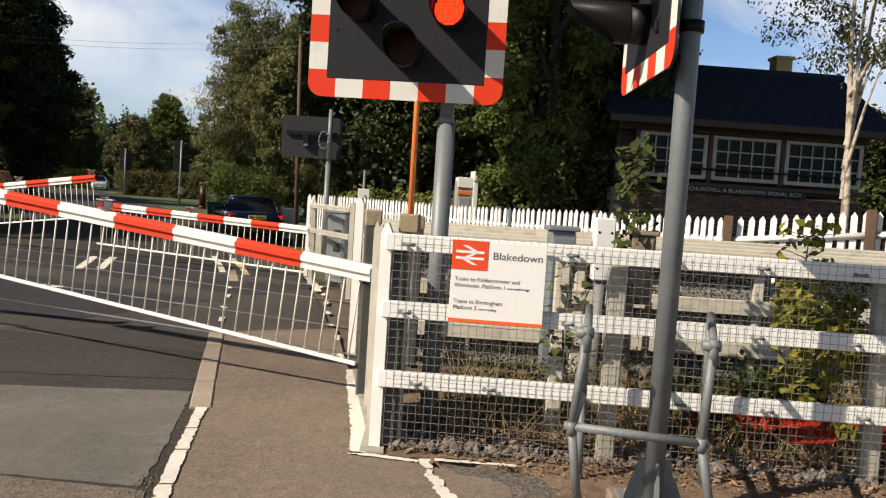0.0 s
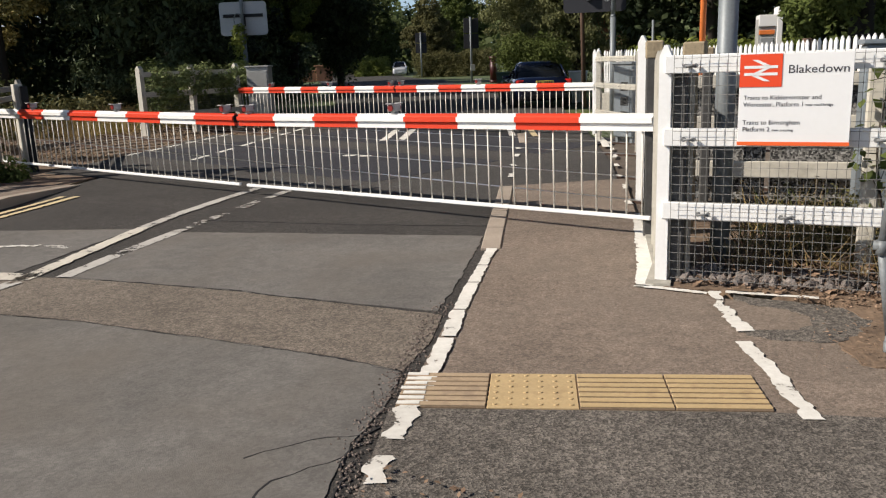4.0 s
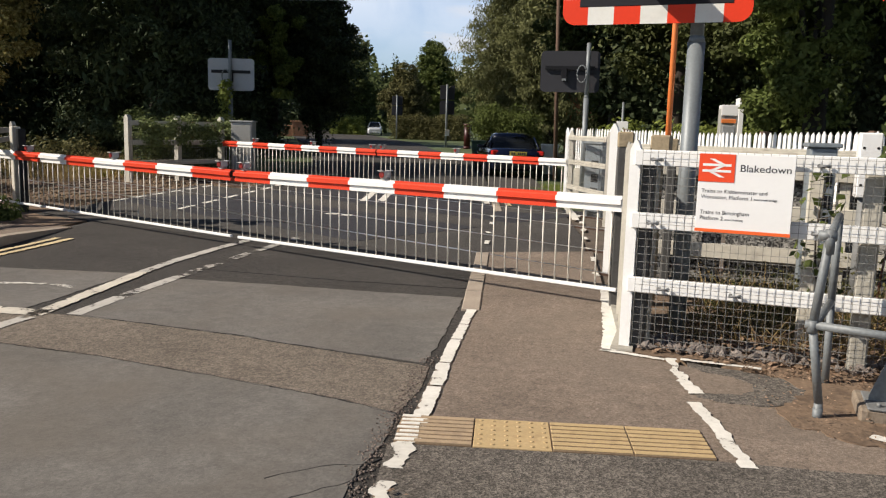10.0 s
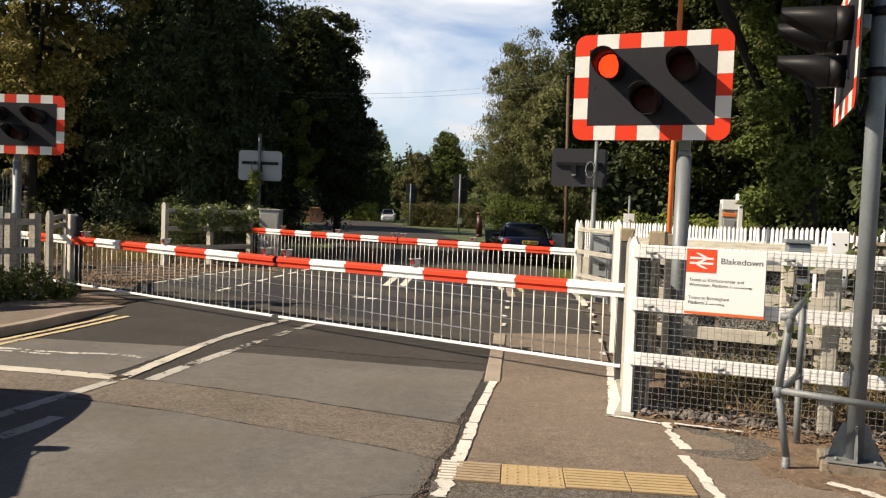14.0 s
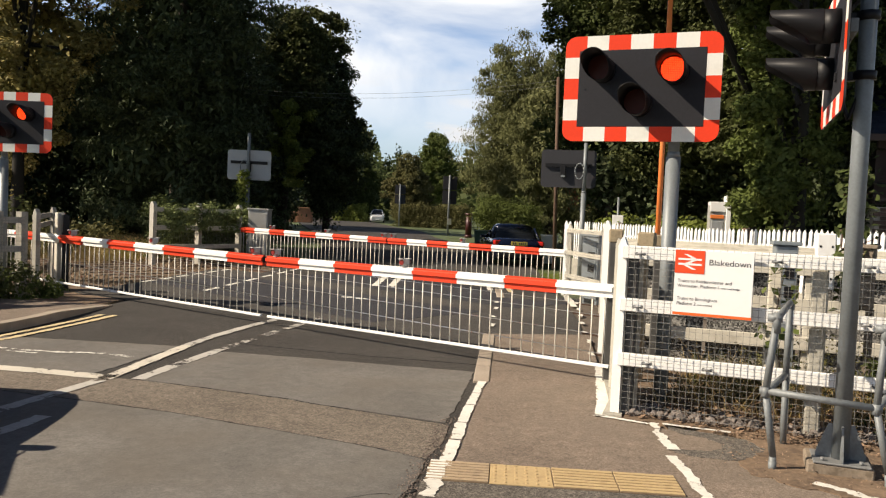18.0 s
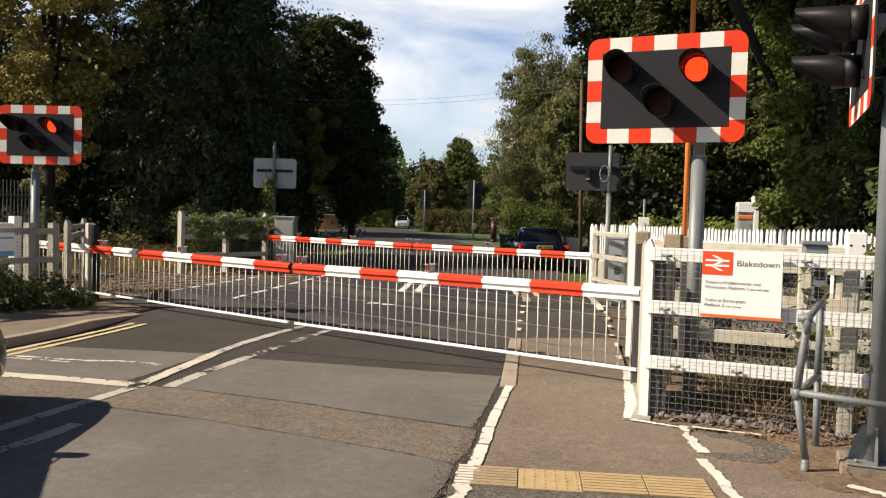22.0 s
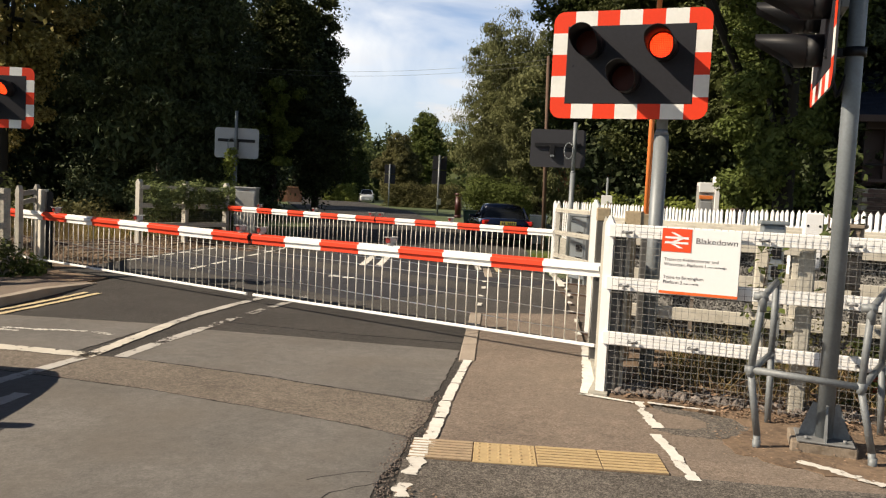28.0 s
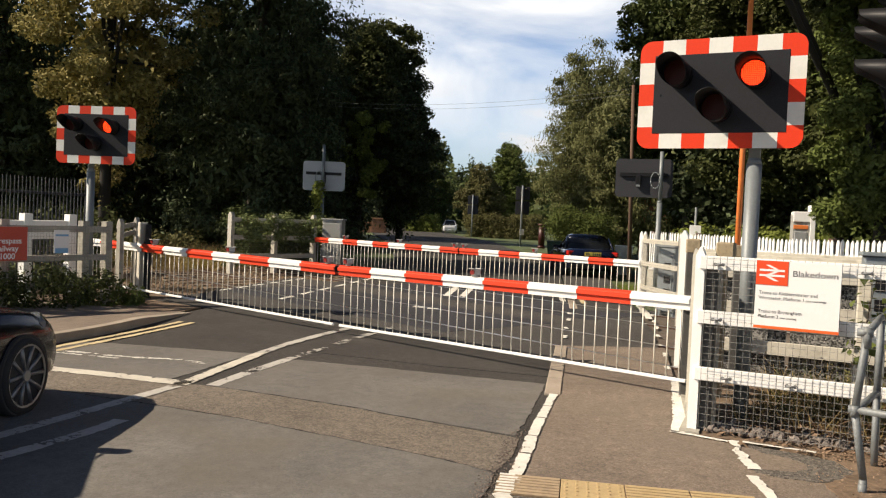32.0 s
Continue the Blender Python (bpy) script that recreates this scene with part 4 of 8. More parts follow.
def barrier_arm(name, label, bands, first_red, lamps, ARM=5.19, rods=37):
    """Arm with its hinge at the origin, reaching along +x; the skirt hangs from it."""
    a = thing(name, label, "barrier", "crossing barriers")
    n = ARM / bands
    for k in range(bands):
        bm = bmesh.new()
        prism(bm, [(k * n, -0.055), ((k + 1) * n, -0.055), ((k + 1) * n, 0.055), (k * n, 0.055)], -0.045, 0.06)
        bmesh.ops.bevel(bm, geom=[e for e in bm.edges if abs((e.verts[0].co - e.verts[1].co).x) > 0.1], offset=0.03, segments=3, affect="EDGES")
        box(bm, ((k + 0.5) * n, 0, -0.062), (n, 0.06, 0.036))
        red = (k % 2 == 0) == first_red
        part("red_band" if red else "white_band", bm, BOOMRED if red else BOOMWHITE, a)
    bm = bmesh.new()
    box(bm, (ARM / 2, 0, -0.785), (ARM - 0.04, 0.04, 0.034), 0, 0.006)
    part("bottom_rail", bm, WHITE, a)
    rb = bmesh.new()
    rod(rb, (0, 0, -0.77), (0, 0, -0.075), 0.0076, 6)
    me = mesh_of("skirt_rod", rb, SKIRTROD)
    for k in range(rods):
        o = new("skirt_rod", me)
        o.parent = a
        o.location = (0.1 + k * (ARM - 0.2) / (rods - 1), 0, 0)
    for x in lamps:
        bm = bmesh.new()
        box(bm, (x, 0, 0.118), (0.085, 0.11, 0.078), 0, 0.012)
        box(bm, (x, 0, 0.07), (0.05, 0.06, 0.03))
        lamp = part("boom_lamp", bm, BOOMBOX, a, "small grey box lamp with red lenses")
        for sy in (-1, 1):
            bm = bmesh.new()
            rod(bm, (x, sy * 0.05, 0.118), (x, sy * 0.066, 0.118), 0.033, 14)
            part("lamp_lens", bm, BOOMLENS, lamp, "red lens")
            bm = bmesh.new()
            box(bm, (x, sy * 0.07, 0.158), (0.082, 0.04, 0.01), 0, 0.004)
            part("lamp_visor", bm, BOOMBOX, lamp)
    bm = bmesh.new()
    box(bm, (ARM + 0.004, 0, 0.0), (0.02, 0.07, 0.08), 0, 0.004)
    part("end_cap", bm, HOOD, a)
    return a


def place_arm(a, hinge, tip):
    h, t = Vector(hinge), Vector(tip)
    d = t - h
    return Matrix.Translation(h) @ pose(0, 0, 0, 0, -math.degrees(math.atan2(d.z, math.hypot(d.x, d.y))), math.degrees(math.atan2(d.y, d.x)))


JOINT = (-5.30, 2.705, 0.905)
arm_r = barrier_arm("crossing_barrier", "red and white barrier arm with hanging white rod skirt", 8, False, (ARM - 0.16, 2.75))
arm_r.matrix_world = place_arm(arm_r, (-0.24, 1.505, 0.96), JOINT)
arm_l = barrier_arm("crossing_barrier", "red and white barrier arm with rod skirt across the road", 10, False, (7.27, 4.93, 2.63), 7.45, 51)
arm_l.matrix_world = place_arm(arm_l, (-12.65, 4.317, 0.934), (-5.37, 2.725, 0.905))
FJ = Vector((-7.5, 10.715, 0.945))
fa = barrier_arm("crossing_barrier", "red and white barrier arm beyond the tracks", 8, False, (4.66, 2.6), 4.8, 34)
fa.matrix_world = place_arm(fa, (-2.85, 9.5, 0.96), FJ)
fb = barrier_arm("crossing_barrier", "red and white barrier arm beyond the tracks, far lane", 9, True, (5.32, 3.4, 1.3), 5.44, 38)
fb.matrix_world = place_arm(fb, (-12.8, 12.1, 0.95), FJ + Vector((-0.05, 0.015, 0)))


# == road signals ==
GLOWRED = glow("lit_red_led", (0.7, 0.012, 0.003), 0.42)
GLOWCELL = glow("lit_red_led_cell", (1.0, 0.075, 0.018), 2.0)


def hood_mesh():
    """Round hood open to the front and cut back underneath."""
    bm = bmesh.new()
    seg, r, r2 = 28, 0.114, 0.119
    rings = []
    for rad, back in ((r2, True), (r2, False), (r, False), (r, True)):
        ring = []
        for i in range(seg):
            an = 2 * math.pi * i / seg
            up = (math.sin(an) + 1) / 2
            y = 0.0 if back else -(0.07 + 0.27 * min(1.0, up * 1.35) ** 1.2)
            ring.append(bm.verts.new((rad * math.cos(an), y, rad * math.sin(an))))
        rings.append(ring)
    for a, b in zip(rings, rings[1:]):
        for i in range(seg):
            j = (i + 1) % seg
            bm.faces.new((a[i], a[j], b[j], b[i])).smooth = True
    bmesh.ops.recalc_face_normals(bm, faces=bm.faces[:])
    bmesh.ops.create_circle(bm, cap_ends=True, segments=24, radius=0.116, matrix=Matrix.Translation((0, -0.004, 0)) @ Matrix.Rotation(radians(90), 4, "X"))
    return bm


def lens_mesh():
    """Disc with a lit cell face towards -y and a dark face towards +y."""
    bm = bmesh.new()
    rod(bm, (0, -0.011, 0), (0, 0.011, 0), 0.109, 28, None, 2)
    bmesh.ops.create_circle(bm, cap_ends=True, segments=28, radius=0.106, matrix=Matrix.Translation((0, -0.0125, 0)) @ Matrix.Rotation(radians(90), 4, "X"))
    n = 15
    for i in range(n):
        for j in range(n):
            x, z = (i - (n - 1) / 2) * 0.0155, (j - (n - 1) / 2) * 0.0155
            if math.hypot(x, z) < 0.103:
                box(bm, (x, -0.0135, z), (0.0098, 0.004, 0.0098), 0, 0, None, 1)
    return mesh_of("signal_lens", bm, GLOWRED, GLOWCELL, LENSDARK)


HOOD_ME = mesh_of("hood", hood_mesh(), HOOD)
LENS_ME = lens_mesh()
BW, BH, BB = 1.38, 0.95, 0.132
FLASHERS = []


def board_outline(w, h, r, n=6):
    pts = []
    for cx, cz, a0 in ((w / 2 - r, h / 2 - r, 0), (-w / 2 + r, h / 2 - r, 90), (-w / 2 + r, -h / 2 + r, 180), (w / 2 - r, -h / 2 + r, 270)):
        for k in range(n + 1):
            a = radians(a0 + 90 * k / n)
            pts.append((cx + r * math.cos(a), cz + r * math.sin(a)))
    return pts


def wigwag(label, m, z, pole_x=0.3, pole_y=0.16, pole_h=None, seen_back=False, pole=True, base_z=0.0, band_back=None):
    """Three-lamp crossing signal; the board faces -y in its own space, at height z."""
    s = thing("crossing_signal", label, "crossing signal", "crossing signals", m)
    bm = bmesh.new()
    pts = board_outline(BW, BH, 0.1)
    lo = [bm.verts.new((x, 0.012, z + q)) for x, q in pts]
    hi = [bm.verts.new((x, 0.0, z + q)) for x, q in pts]
    bm.faces.new(hi)
    bm.faces.new(lo[::-1])
    for i in range(len(pts)):
        bm.faces.new((lo[i], lo[(i + 1) % len(pts)], hi[(i + 1) % len(pts)], hi[i]))
    bmesh.ops.recalc_face_normals(bm, faces=bm.faces[:])
    part("backboard", bm, band_back or DARKBACK, s)
    # border bands, red and white in turn
    nx, nz = 7, 5
    for i in range(nx):
        x0, x1 = -BW / 2 + BW * i / nx, -BW / 2 + BW * (i + 1) / nx
        for sgn in (-1, 1):
            corner = i in (0, nx - 1)
            bm = bmesh.new()
            if corner:
                sx = -1 if i == 0 else 1
                r = 0.1
                o = [(sx * (BW / 2 - r + r * math.sin(radians(k * 15))), sgn * (BH / 2 - r + r * math.cos(radians(k * 15)))) for k in range(7)]
                zi = sgn * (BH / 2 - BH / nz)
                xi = sx * (BW / 2 - BW / nx)
                pts2 = [(xi, sgn * BH / 2)] + o + [(sx * BW / 2, zi), (sx * (BW / 2 - BB), zi), (sx * (BW / 2 - BB), sgn * (BH / 2 - BB)), (xi, sgn * (BH / 2 - BB))]
            else:
                pts2 = [(x0, sgn * BH / 2), (x1, sgn * BH / 2), (x1, sgn * (BH / 2 - BB)), (x0, sgn * (BH / 2 - BB))]
            vs = [bm.verts.new((x, -0.003, z + q)) for x, q in pts2]
            bm.faces.new(vs)
            bmesh.ops.recalc_face_normals(bm, faces=bm.faces[:])
            red = i % 2 == 0
            part("red_band" if red else "white_band", bm, SIGRED if red else SIGWHITE, s)
    for k in range(1, nz - 1):
        z0, z1 = -BH / 2 + BH * k / nz, -BH / 2 + BH * (k + 1) / nz
        for sgn in (-1, 1):
            bm = bmesh.new()
            vs = [bm.verts.new((sgn * x, -0.003, z + q)) for x, q in ((BW / 2, z0), (BW / 2, z1), (BW / 2 - BB, z1), (BW / 2 - BB, z0))]
            bm.faces.new(vs)
            red = k % 2 == 0
            part("red_band" if red else "white_band", bm, SIGRED if red else SIGWHITE, s)
    bm = bmesh.new()
    box(bm, (0, -0.003, z), (BW - 2 * BB, 0.008, BH - 2 * BB), 0, 0.003)
    for sx in (-1, 1):
        rod(bm, (sx * 0.5, -0.012, z), (sx * 0.5, -0.006, z), 0.01, 8)
    part("black_panel", bm, SIGBLACK, s)
    for k, (x, q) in enumerate(((-0.335, 0.165), (0.3, 0.135), (0.0, -0.14))):
        bm = bmesh.new()
        rod(bm, (x, -0.12, z + q), (x, -0.005, z + q), 0.116, 24)
        body = part("lamp_body", bm, HOOD, s)
        h = new("lamp_hood", HOOD_ME)
        h.parent = body
        h.location = (x, -0.12, z + q)
        le = new("lamp_lens", LENS_ME)
        le.parent = body
        le.matrix_world = pose(x, -0.133, z + q, 0, 0, 180)
        FLASHERS.append((le, (x, -0.133, z + q), k))
    bm = bmesh.new()
    box(bm, (0.0, 0.05, z + 0.08), (1.16, 0.05, 0.09), 0, 0.004)
    part("cross_bracket", bm, GALVDULL if not seen_back else HOOD, s)
    if seen_back:
        bm = bmesh.new()
        box(bm, (-pole_x * 0.3, 0.07, z - 0.07), (0.13, 0.09, 0.3), 0, 0.01)
        part("cable_box", bm, HOOD, s)
        bm = bmesh.new()
        box(bm, (-pole_x * 0.3, 0.117, z - 0.19), (0.1, 0.008, 0.05))
        part("box_label", bm, GALV, s)
        bm = bmesh.new()
        lx = pole_x + 0.13
        for i in range(12):
            a0, a1 = radians(i * 30), radians(i * 30 + 30)
            rod(bm, (lx + 0.11 * math.cos(a0), 0.2, z - 0.06 + 0.2 * math.sin(a0)), (lx + 0.11 * math.cos(a1), 0.2, z - 0.06 + 0.2 * math.sin(a1)), 0.014, 6)
        part("cable_loop", bm, GALV, s)
        bm = bmesh.new()
        box(bm, (pole_x, pole_y - 0.05, z + 0.1), (0.16, 0.14, 0.05), 0, 0.004)
        part("clamp", bm, HOOD, s)
    if pole:
        top = pole_h or z + 0.35
        bm = bmesh.new()
        rod(bm, (pole_x, pole_y, base_z - 0.05), (pole_x, pole_y, z - 0.6), 0.065, 20)
        rod(bm, (pole_x, pole_y, z - 0.6), (pole_x, pole_y, z - 0.55), 0.065, 20, 0.05)
        rod(bm, (pole_x, pole_y, z - 0.55), (pole_x, pole_y, top), 0.05, 18)
        part("pole", bm, GALV, s)
    return s


sig_r = wigwag("red and white bordered crossing signal with three hooded lamps", pose(0.07, 0.60, 0, 0, 0, 0), 2.855)
sig_l = wigwag("red and white bordered crossing signal across the road", pose(-10.2, 2.55, 0, 0, 0, 22), 2.81, pole_x=-0.16)
sig_fr = wigwag("crossing signal beyond the tracks with a dark grey back", pose(-3.95, 13.6, 0, 0, 0, 190), 2.9, pole_x=-0.42, pole_h=3.55, seen_back=True)
sig_fl = wigwag("ivy-grown crossing signal beyond the tracks with a pale back", pose(-14.75, 15.0, 0, 0, 0, 205), 2.9, pole_x=0.0, pole_h=3.9, seen_back=True, band_back=GREYBACK)
sig_s = wigwag("crossing signal clamped to the galvanised post, with black hoods", pose(1.60, -0.28, 0, 0, 0, -86), 2.93, pole=False)


# == fence with the station sign ==
def rails_fence(name, label, posts, rails, rail_h=0.11, depth=0.05, post=0.1, post_top=1.5, mesh_z=None, mesh_side=-1, m=OLDWHITE, post_m=None, pointed=True, group=""):
    """Post and rail fence along a line of posts, with a wire panel on one side."""
    f = thing(name, label, "fence", group)
    for x, y in posts:
        bm = bmesh.new()
        prism(bm, [(x - post / 2, y - post / 2), (x + post / 2, y - post / 2), (x + post / 2, y + post / 2), (x - post / 2, y + post / 2)], -0.1, post_top - (0.07 if pointed else 0))
        if pointed:
            top = [v for v in bm.verts if v.co.z > 0.5]
            r = bmesh.ops.extrude_face_region(bm, geom=[fc for fc in bm.faces if all(v in top for v in fc.verts)])
            nv = [g for g in r["geom"] if isinstance(g, bmesh.types.BMVert)]
            for v in nv:
                v.co = Vector((x + (v.co.x - x) * 0.25, y + (v.co.y - y) * 0.9, post_top))
        part("post", bm, post_m or m, f)
    for (x0, y0), (x1, y1) in zip(posts, posts[1:]):
        d = Vector((x1 - x0, y1 - y0))
        an = math.degrees(math.atan2(d.y, d.x))
        nrm = Vector((-d.y, d.x)).normalized() * mesh_side
        for z in rails:
            bm = bmesh.new()
            box(bm, ((x0 + x1) / 2 + nrm.x * post * 0.55, (y0 + y1) / 2 + nrm.y * post * 0.55, z), (d.length, depth, rail_h), an, 0.005)
            part("rail", bm, m, f)
    if mesh_z:
        for (x0, y0), (x1, y1) in zip(posts, posts[1:]):
            wire_panel(f, (x0, y0), (x1, y1), mesh_z[0], mesh_z[1], mesh_side * (post * 0.55 + depth * 0.6))
    return f


def wire_panel(parent, a, b, z0, z1, off, cw=0.052, ch=0.055, r=0.0018):
    """Welded wire in one panel, three-sided wires."""
    a, b = Vector(a), Vector(b)
    d = b - a
    L, u = d.length, d.normalized()
    n = Vector((-u.y, u.x))
    verts, faces = [], []

    def bar(p, q, e1, e2):
        k = len(verts)
        for c in (p, q):
            for an in (90, 210, 330):
                verts.append(c + e1 * (r * math.cos(radians(an))) + e2 * (r * math.sin(radians(an))))
        faces.extend([(k, k + 1, k + 4, k + 3), (k + 1, k + 2, k + 5, k + 4), (k + 2, k, k + 3, k + 5)])

    def at(s, z, o=0.0):
        p = a + u * s + n * (off + o)
        return Vector((p.x, p.y, z))

    u3, n3, z3 = Vector((u.x, u.y, 0)), Vector((n.x, n.y, 0)), Vector((0, 0, 1))
    s = 0.0
    while s <= L:
        bar(at(s, z0), at(s, z1), u3, n3)
        s += cw
    z = z0
    while z <= z1 + 1e-6:
        bar(at(0, z, 0.003), at(L, z, 0.003), n3, z3)
        z += ch
    me = bpy.data.meshes.new("wire_mesh")
    me.from_pydata([tuple(v) for v in verts], [], faces)
    me.materials.append(WIRE)
    o = new("wire_mesh", me)
    o.parent = parent
    return o


fence = rails_fence("mesh_fence", "white post and rail fence covered with welded wire mesh", [(0.08, 0.19), (9.5, 0.475)],
                    (1.41, 0.965, 0.50), post=0.076, post_top=1.53, m=WHITE, mesh_z=None)
for x0, x1 in ((0.14, 3.4), (3.41, 7.0)):
    wire_panel(fence, (x0, 0.19 + x0 * 0.03), (x1, 0.19 + x1 * 0.03), 0.07, 1.47, -0.098)
bolt_bm = bmesh.new()
rod(bolt_bm, (-0.03, -0.012, 0), (0.03, -0.012, 0), 0.008, 8)
rod(bolt_bm, (-0.03, -0.014, 0), (-0.03, 0.014, 0), 0.014, 8)
rod(bolt_bm, (0.03, -0.014, 0), (0.03, 0.014, 0), 0.014, 8)
bolt_me = mesh_of("clip", bolt_bm, GALVDULL)
for z in (1.40, 0.955, 0.49):
    for x in (0.24, 0.72, 1.3, 1.95, 2.5, 3.1, 3.7, 4.4):
        if 0.5 < x < 1.2 and z > 0.6:
            continue
        o = new("mesh_clip", bolt_me)
        o.parent = fence
        o.location = (x + (0.1 if z < 0.9 else 0.0), 0.09 + x * 0.03, z)
PALEBOARD = mat("pale_grey_board", (0.42, 0.42, 0.41), 0.7, var=0.2, big=6, fine=60, bump=0.2)
DARKPOST = mat("grey_timber_post", (0.07, 0.068, 0.064), 0.9, var=0.25, big=5, fine=40, bump=0.4)
# second, concrete posts just behind, and a wooden one
for (x, y, h, m, w) in ((0.215, 0.33, 1.34, CONCRETE, 0.04), (0.165, 0.235, 1.4, DARKPOST, 0.085), (1.62, 0.36, 1.42, CONCRETE, 0.12), (1.28, 0.8, 1.36, OLDWHITE, 0.11), (3.35, 0.42, 1.45, CONCRETE, 0.12)):
    bm = bmesh.new()
    box(bm, (x, y, h / 2 - 0.05), (w, w * 0.9, h + 0.1), 0, 0.012)
    solo("fence_post", bm, m, "weathered square post behind the mesh fence", "post", group="posts behind the fence")
ret = rails_fence("fence_return", "short white fence turning back beside the footway", [(-0.03, 0.62), (-0.16, 1.2)], (1.36, 0.95, 0.5), 0.1, 0.025, 0.05, 1.5, m=OLDWHITE)
bm = bmesh.new()
box(bm, (-0.035, 0.72, 0.72), (0.02, 1.02, 1.3), 12.6, 0.004)
part("mesh_board", bm, PALEBOARD, ret, "pale grey board behind the mesh")
# concrete footing strip along the footway
bm = bmesh.new()
prism(bm, [(0.0, 0.06), (0.16, 0.06), (0.1, 0.5), (-0.15, 1.4), (-0.42, 2.5), (-0.54, 2.46), (-0.27, 1.4), (-0.06, 0.6)], -0.03, 0.035)
solo("footing", bm, CONCRETE, "low concrete footing at the foot of the fence", "footing", "structure")

# station sign
SX0, SX1, SZ0, SZ1, SY = 0.525, 1.131, 0.925, 1.455, 0.096
sign = thing("station_sign", "white station sign with red double-arrow panel and black lettering", "sign")
bm = bmesh.new()
box(bm, ((SX0 + SX1) / 2, SY, (SZ0 + SZ1) / 2), (SX1 - SX0, 0.022, SZ1 - SZ0), 0, 0.002)
part("panel", bm, SIGNWHITE, sign)
bm = bmesh.new()
box(bm, ((SX0 + SX1) / 2, SY - 0.002, SZ0 + 0.011), (SX1 - SX0 + 0.002, 0.026, 0.022))
part("orange_strip", bm, mat("sign_orange", (0.8, 0.13, 0.03), 0.35, var=0.03, bump=0), sign, "orange-red strip along the lower edge")
bm = bmesh.new()
RW, RH = 0.232, 0.188
box(bm, (SX0 + RW / 2, SY - 0.0125, SZ1 - RH / 2), (RW, 0.004, RH))
part("red_panel", bm, SIGNRED, sign)
# double arrow as plain bars
LX, LZ = SX0 + 0.024, SZ1 - RH / 2
bm = bmesh.new()


def flat(bm, pts, y):
    bm.faces.new([bm.verts.new((x, y, z)) for x, z in pts])


AW, b = 0.184, 0.0165
flat(bm, [(LX, LZ + 0.012), (LX + AW, LZ + 0.012), (LX + AW, LZ + 0.012 + b), (LX, LZ + 0.012 + b)], SY - 0.0165)
flat(bm, [(LX, LZ - 0.012), (LX, LZ - 0.012 - b), (LX + AW, LZ - 0.012 - b), (LX + AW, LZ - 0.012)], SY - 0.0165)
flat(bm, [(LX + 0.042, LZ + 0.062), (LX + 0.074, LZ + 0.062), (LX + 0.148, LZ + 0.026), (LX + 0.112, LZ + 0.026)], SY - 0.0165)
flat(bm, [(LX + 0.112, LZ + 0.014), (LX + 0.146, LZ + 0.014), (LX + 0.086, LZ - 0.014), (LX + 0.05, LZ - 0.014)], SY - 0.0165)
flat(bm, [(LX + 0.036, LZ - 0.026), (LX + 0.072, LZ - 0.026), (LX + 0.146, LZ - 0.062), (LX + 0.112, LZ - 0.062)], SY - 0.0165)
bmesh.ops.recalc_face_normals(bm, faces=bm.faces[:])
part("white_arrows", bm, SIGNWHITE, sign)


def lettering(text, x, z, size, y, parent, m, bold=0.0, width=None, rz=0.0, at=None):
    cu = bpy.data.curves.new("lettering", "FONT")
    cu.body, cu.size, cu.offset, cu.extrude = text, size, bold, 0.0004
    cu.materials.append(m)
    o = new("lettering", cu)
    o.parent = parent
    o.matrix_world = (at or Matrix()) @ pose(x, y, z, 90, 0, rz)
    if width:
        bpy.context.view_layer.update()
        cu.size *= 1.0
        o.scale.x = width / max(o.dimensions.x, 1e-4)
    return o


ly = SY - 0.0122
lettering("Blakedown", SX0 + 0.262, SZ1 - 0.112, 0.066, ly, sign, SIGNINK, 0.0002, 0.315)
lettering("Trains to Kidderminster and", SX0 + 0.026, SZ1 - 0.262, 0.037, ly, sign, SIGNINK, 0.0, 0.42)
lettering("Worcester, Platform 1", SX0 + 0.026, SZ1 - 0.302, 0.037, ly, sign, SIGNINK, 0.0, 0.325)
lettering("over road bridge", SX0 + 0.365, SZ1 - 0.3, 0.021, ly, sign, SIGNINK, 0.0002, 0.145)
lettering("Trains to Birmingham", SX0 + 0.026, SZ1 - 0.407, 0.037, ly, sign, SIGNINK, 0.0, 0.315)
lettering("Platform 2", SX0 + 0.026, SZ1 - 0.447, 0.037, ly, sign, SIGNINK, 0.0002, 0.15)
lettering("over crossing", SX0 + 0.19, SZ1 - 0.446, 0.021, ly, sign, SIGNINK, 0.0002, 0.115)

# == post with the side signal, and the tube guard round it ==
PX, PY = 1.785, -0.59
PLINTH = mat("old_concrete", (0.2, 0.16, 0.12), 0.95, var=0.3, big=6, fine=50, bump=0.5, second=(0.1, 0.075, 0.05), amount=0.6)
post = thing("signal_post", "thick galvanised steel post with finned foot on a concrete plinth", "signal post")
bm = bmesh.new()
rod(bm, (PX, PY, 0.1), (PX, PY, 4.6), 0.0565, 24)
part("shaft", bm, GALV, post)
bm = bmesh.new()
box(bm, (PX - 0.01, PY + 0.03, 0.045), (0.42, 0.39, 0.09), 3, 0.012)
part("plinth", bm, PLINTH, post, "worn concrete plinth")
bm = bmesh.new()
box(bm, (PX, PY, 0.095), (0.36, 0.34, 0.014), 3, 0.004)
part("base_plate", bm, GALVDULL, post)
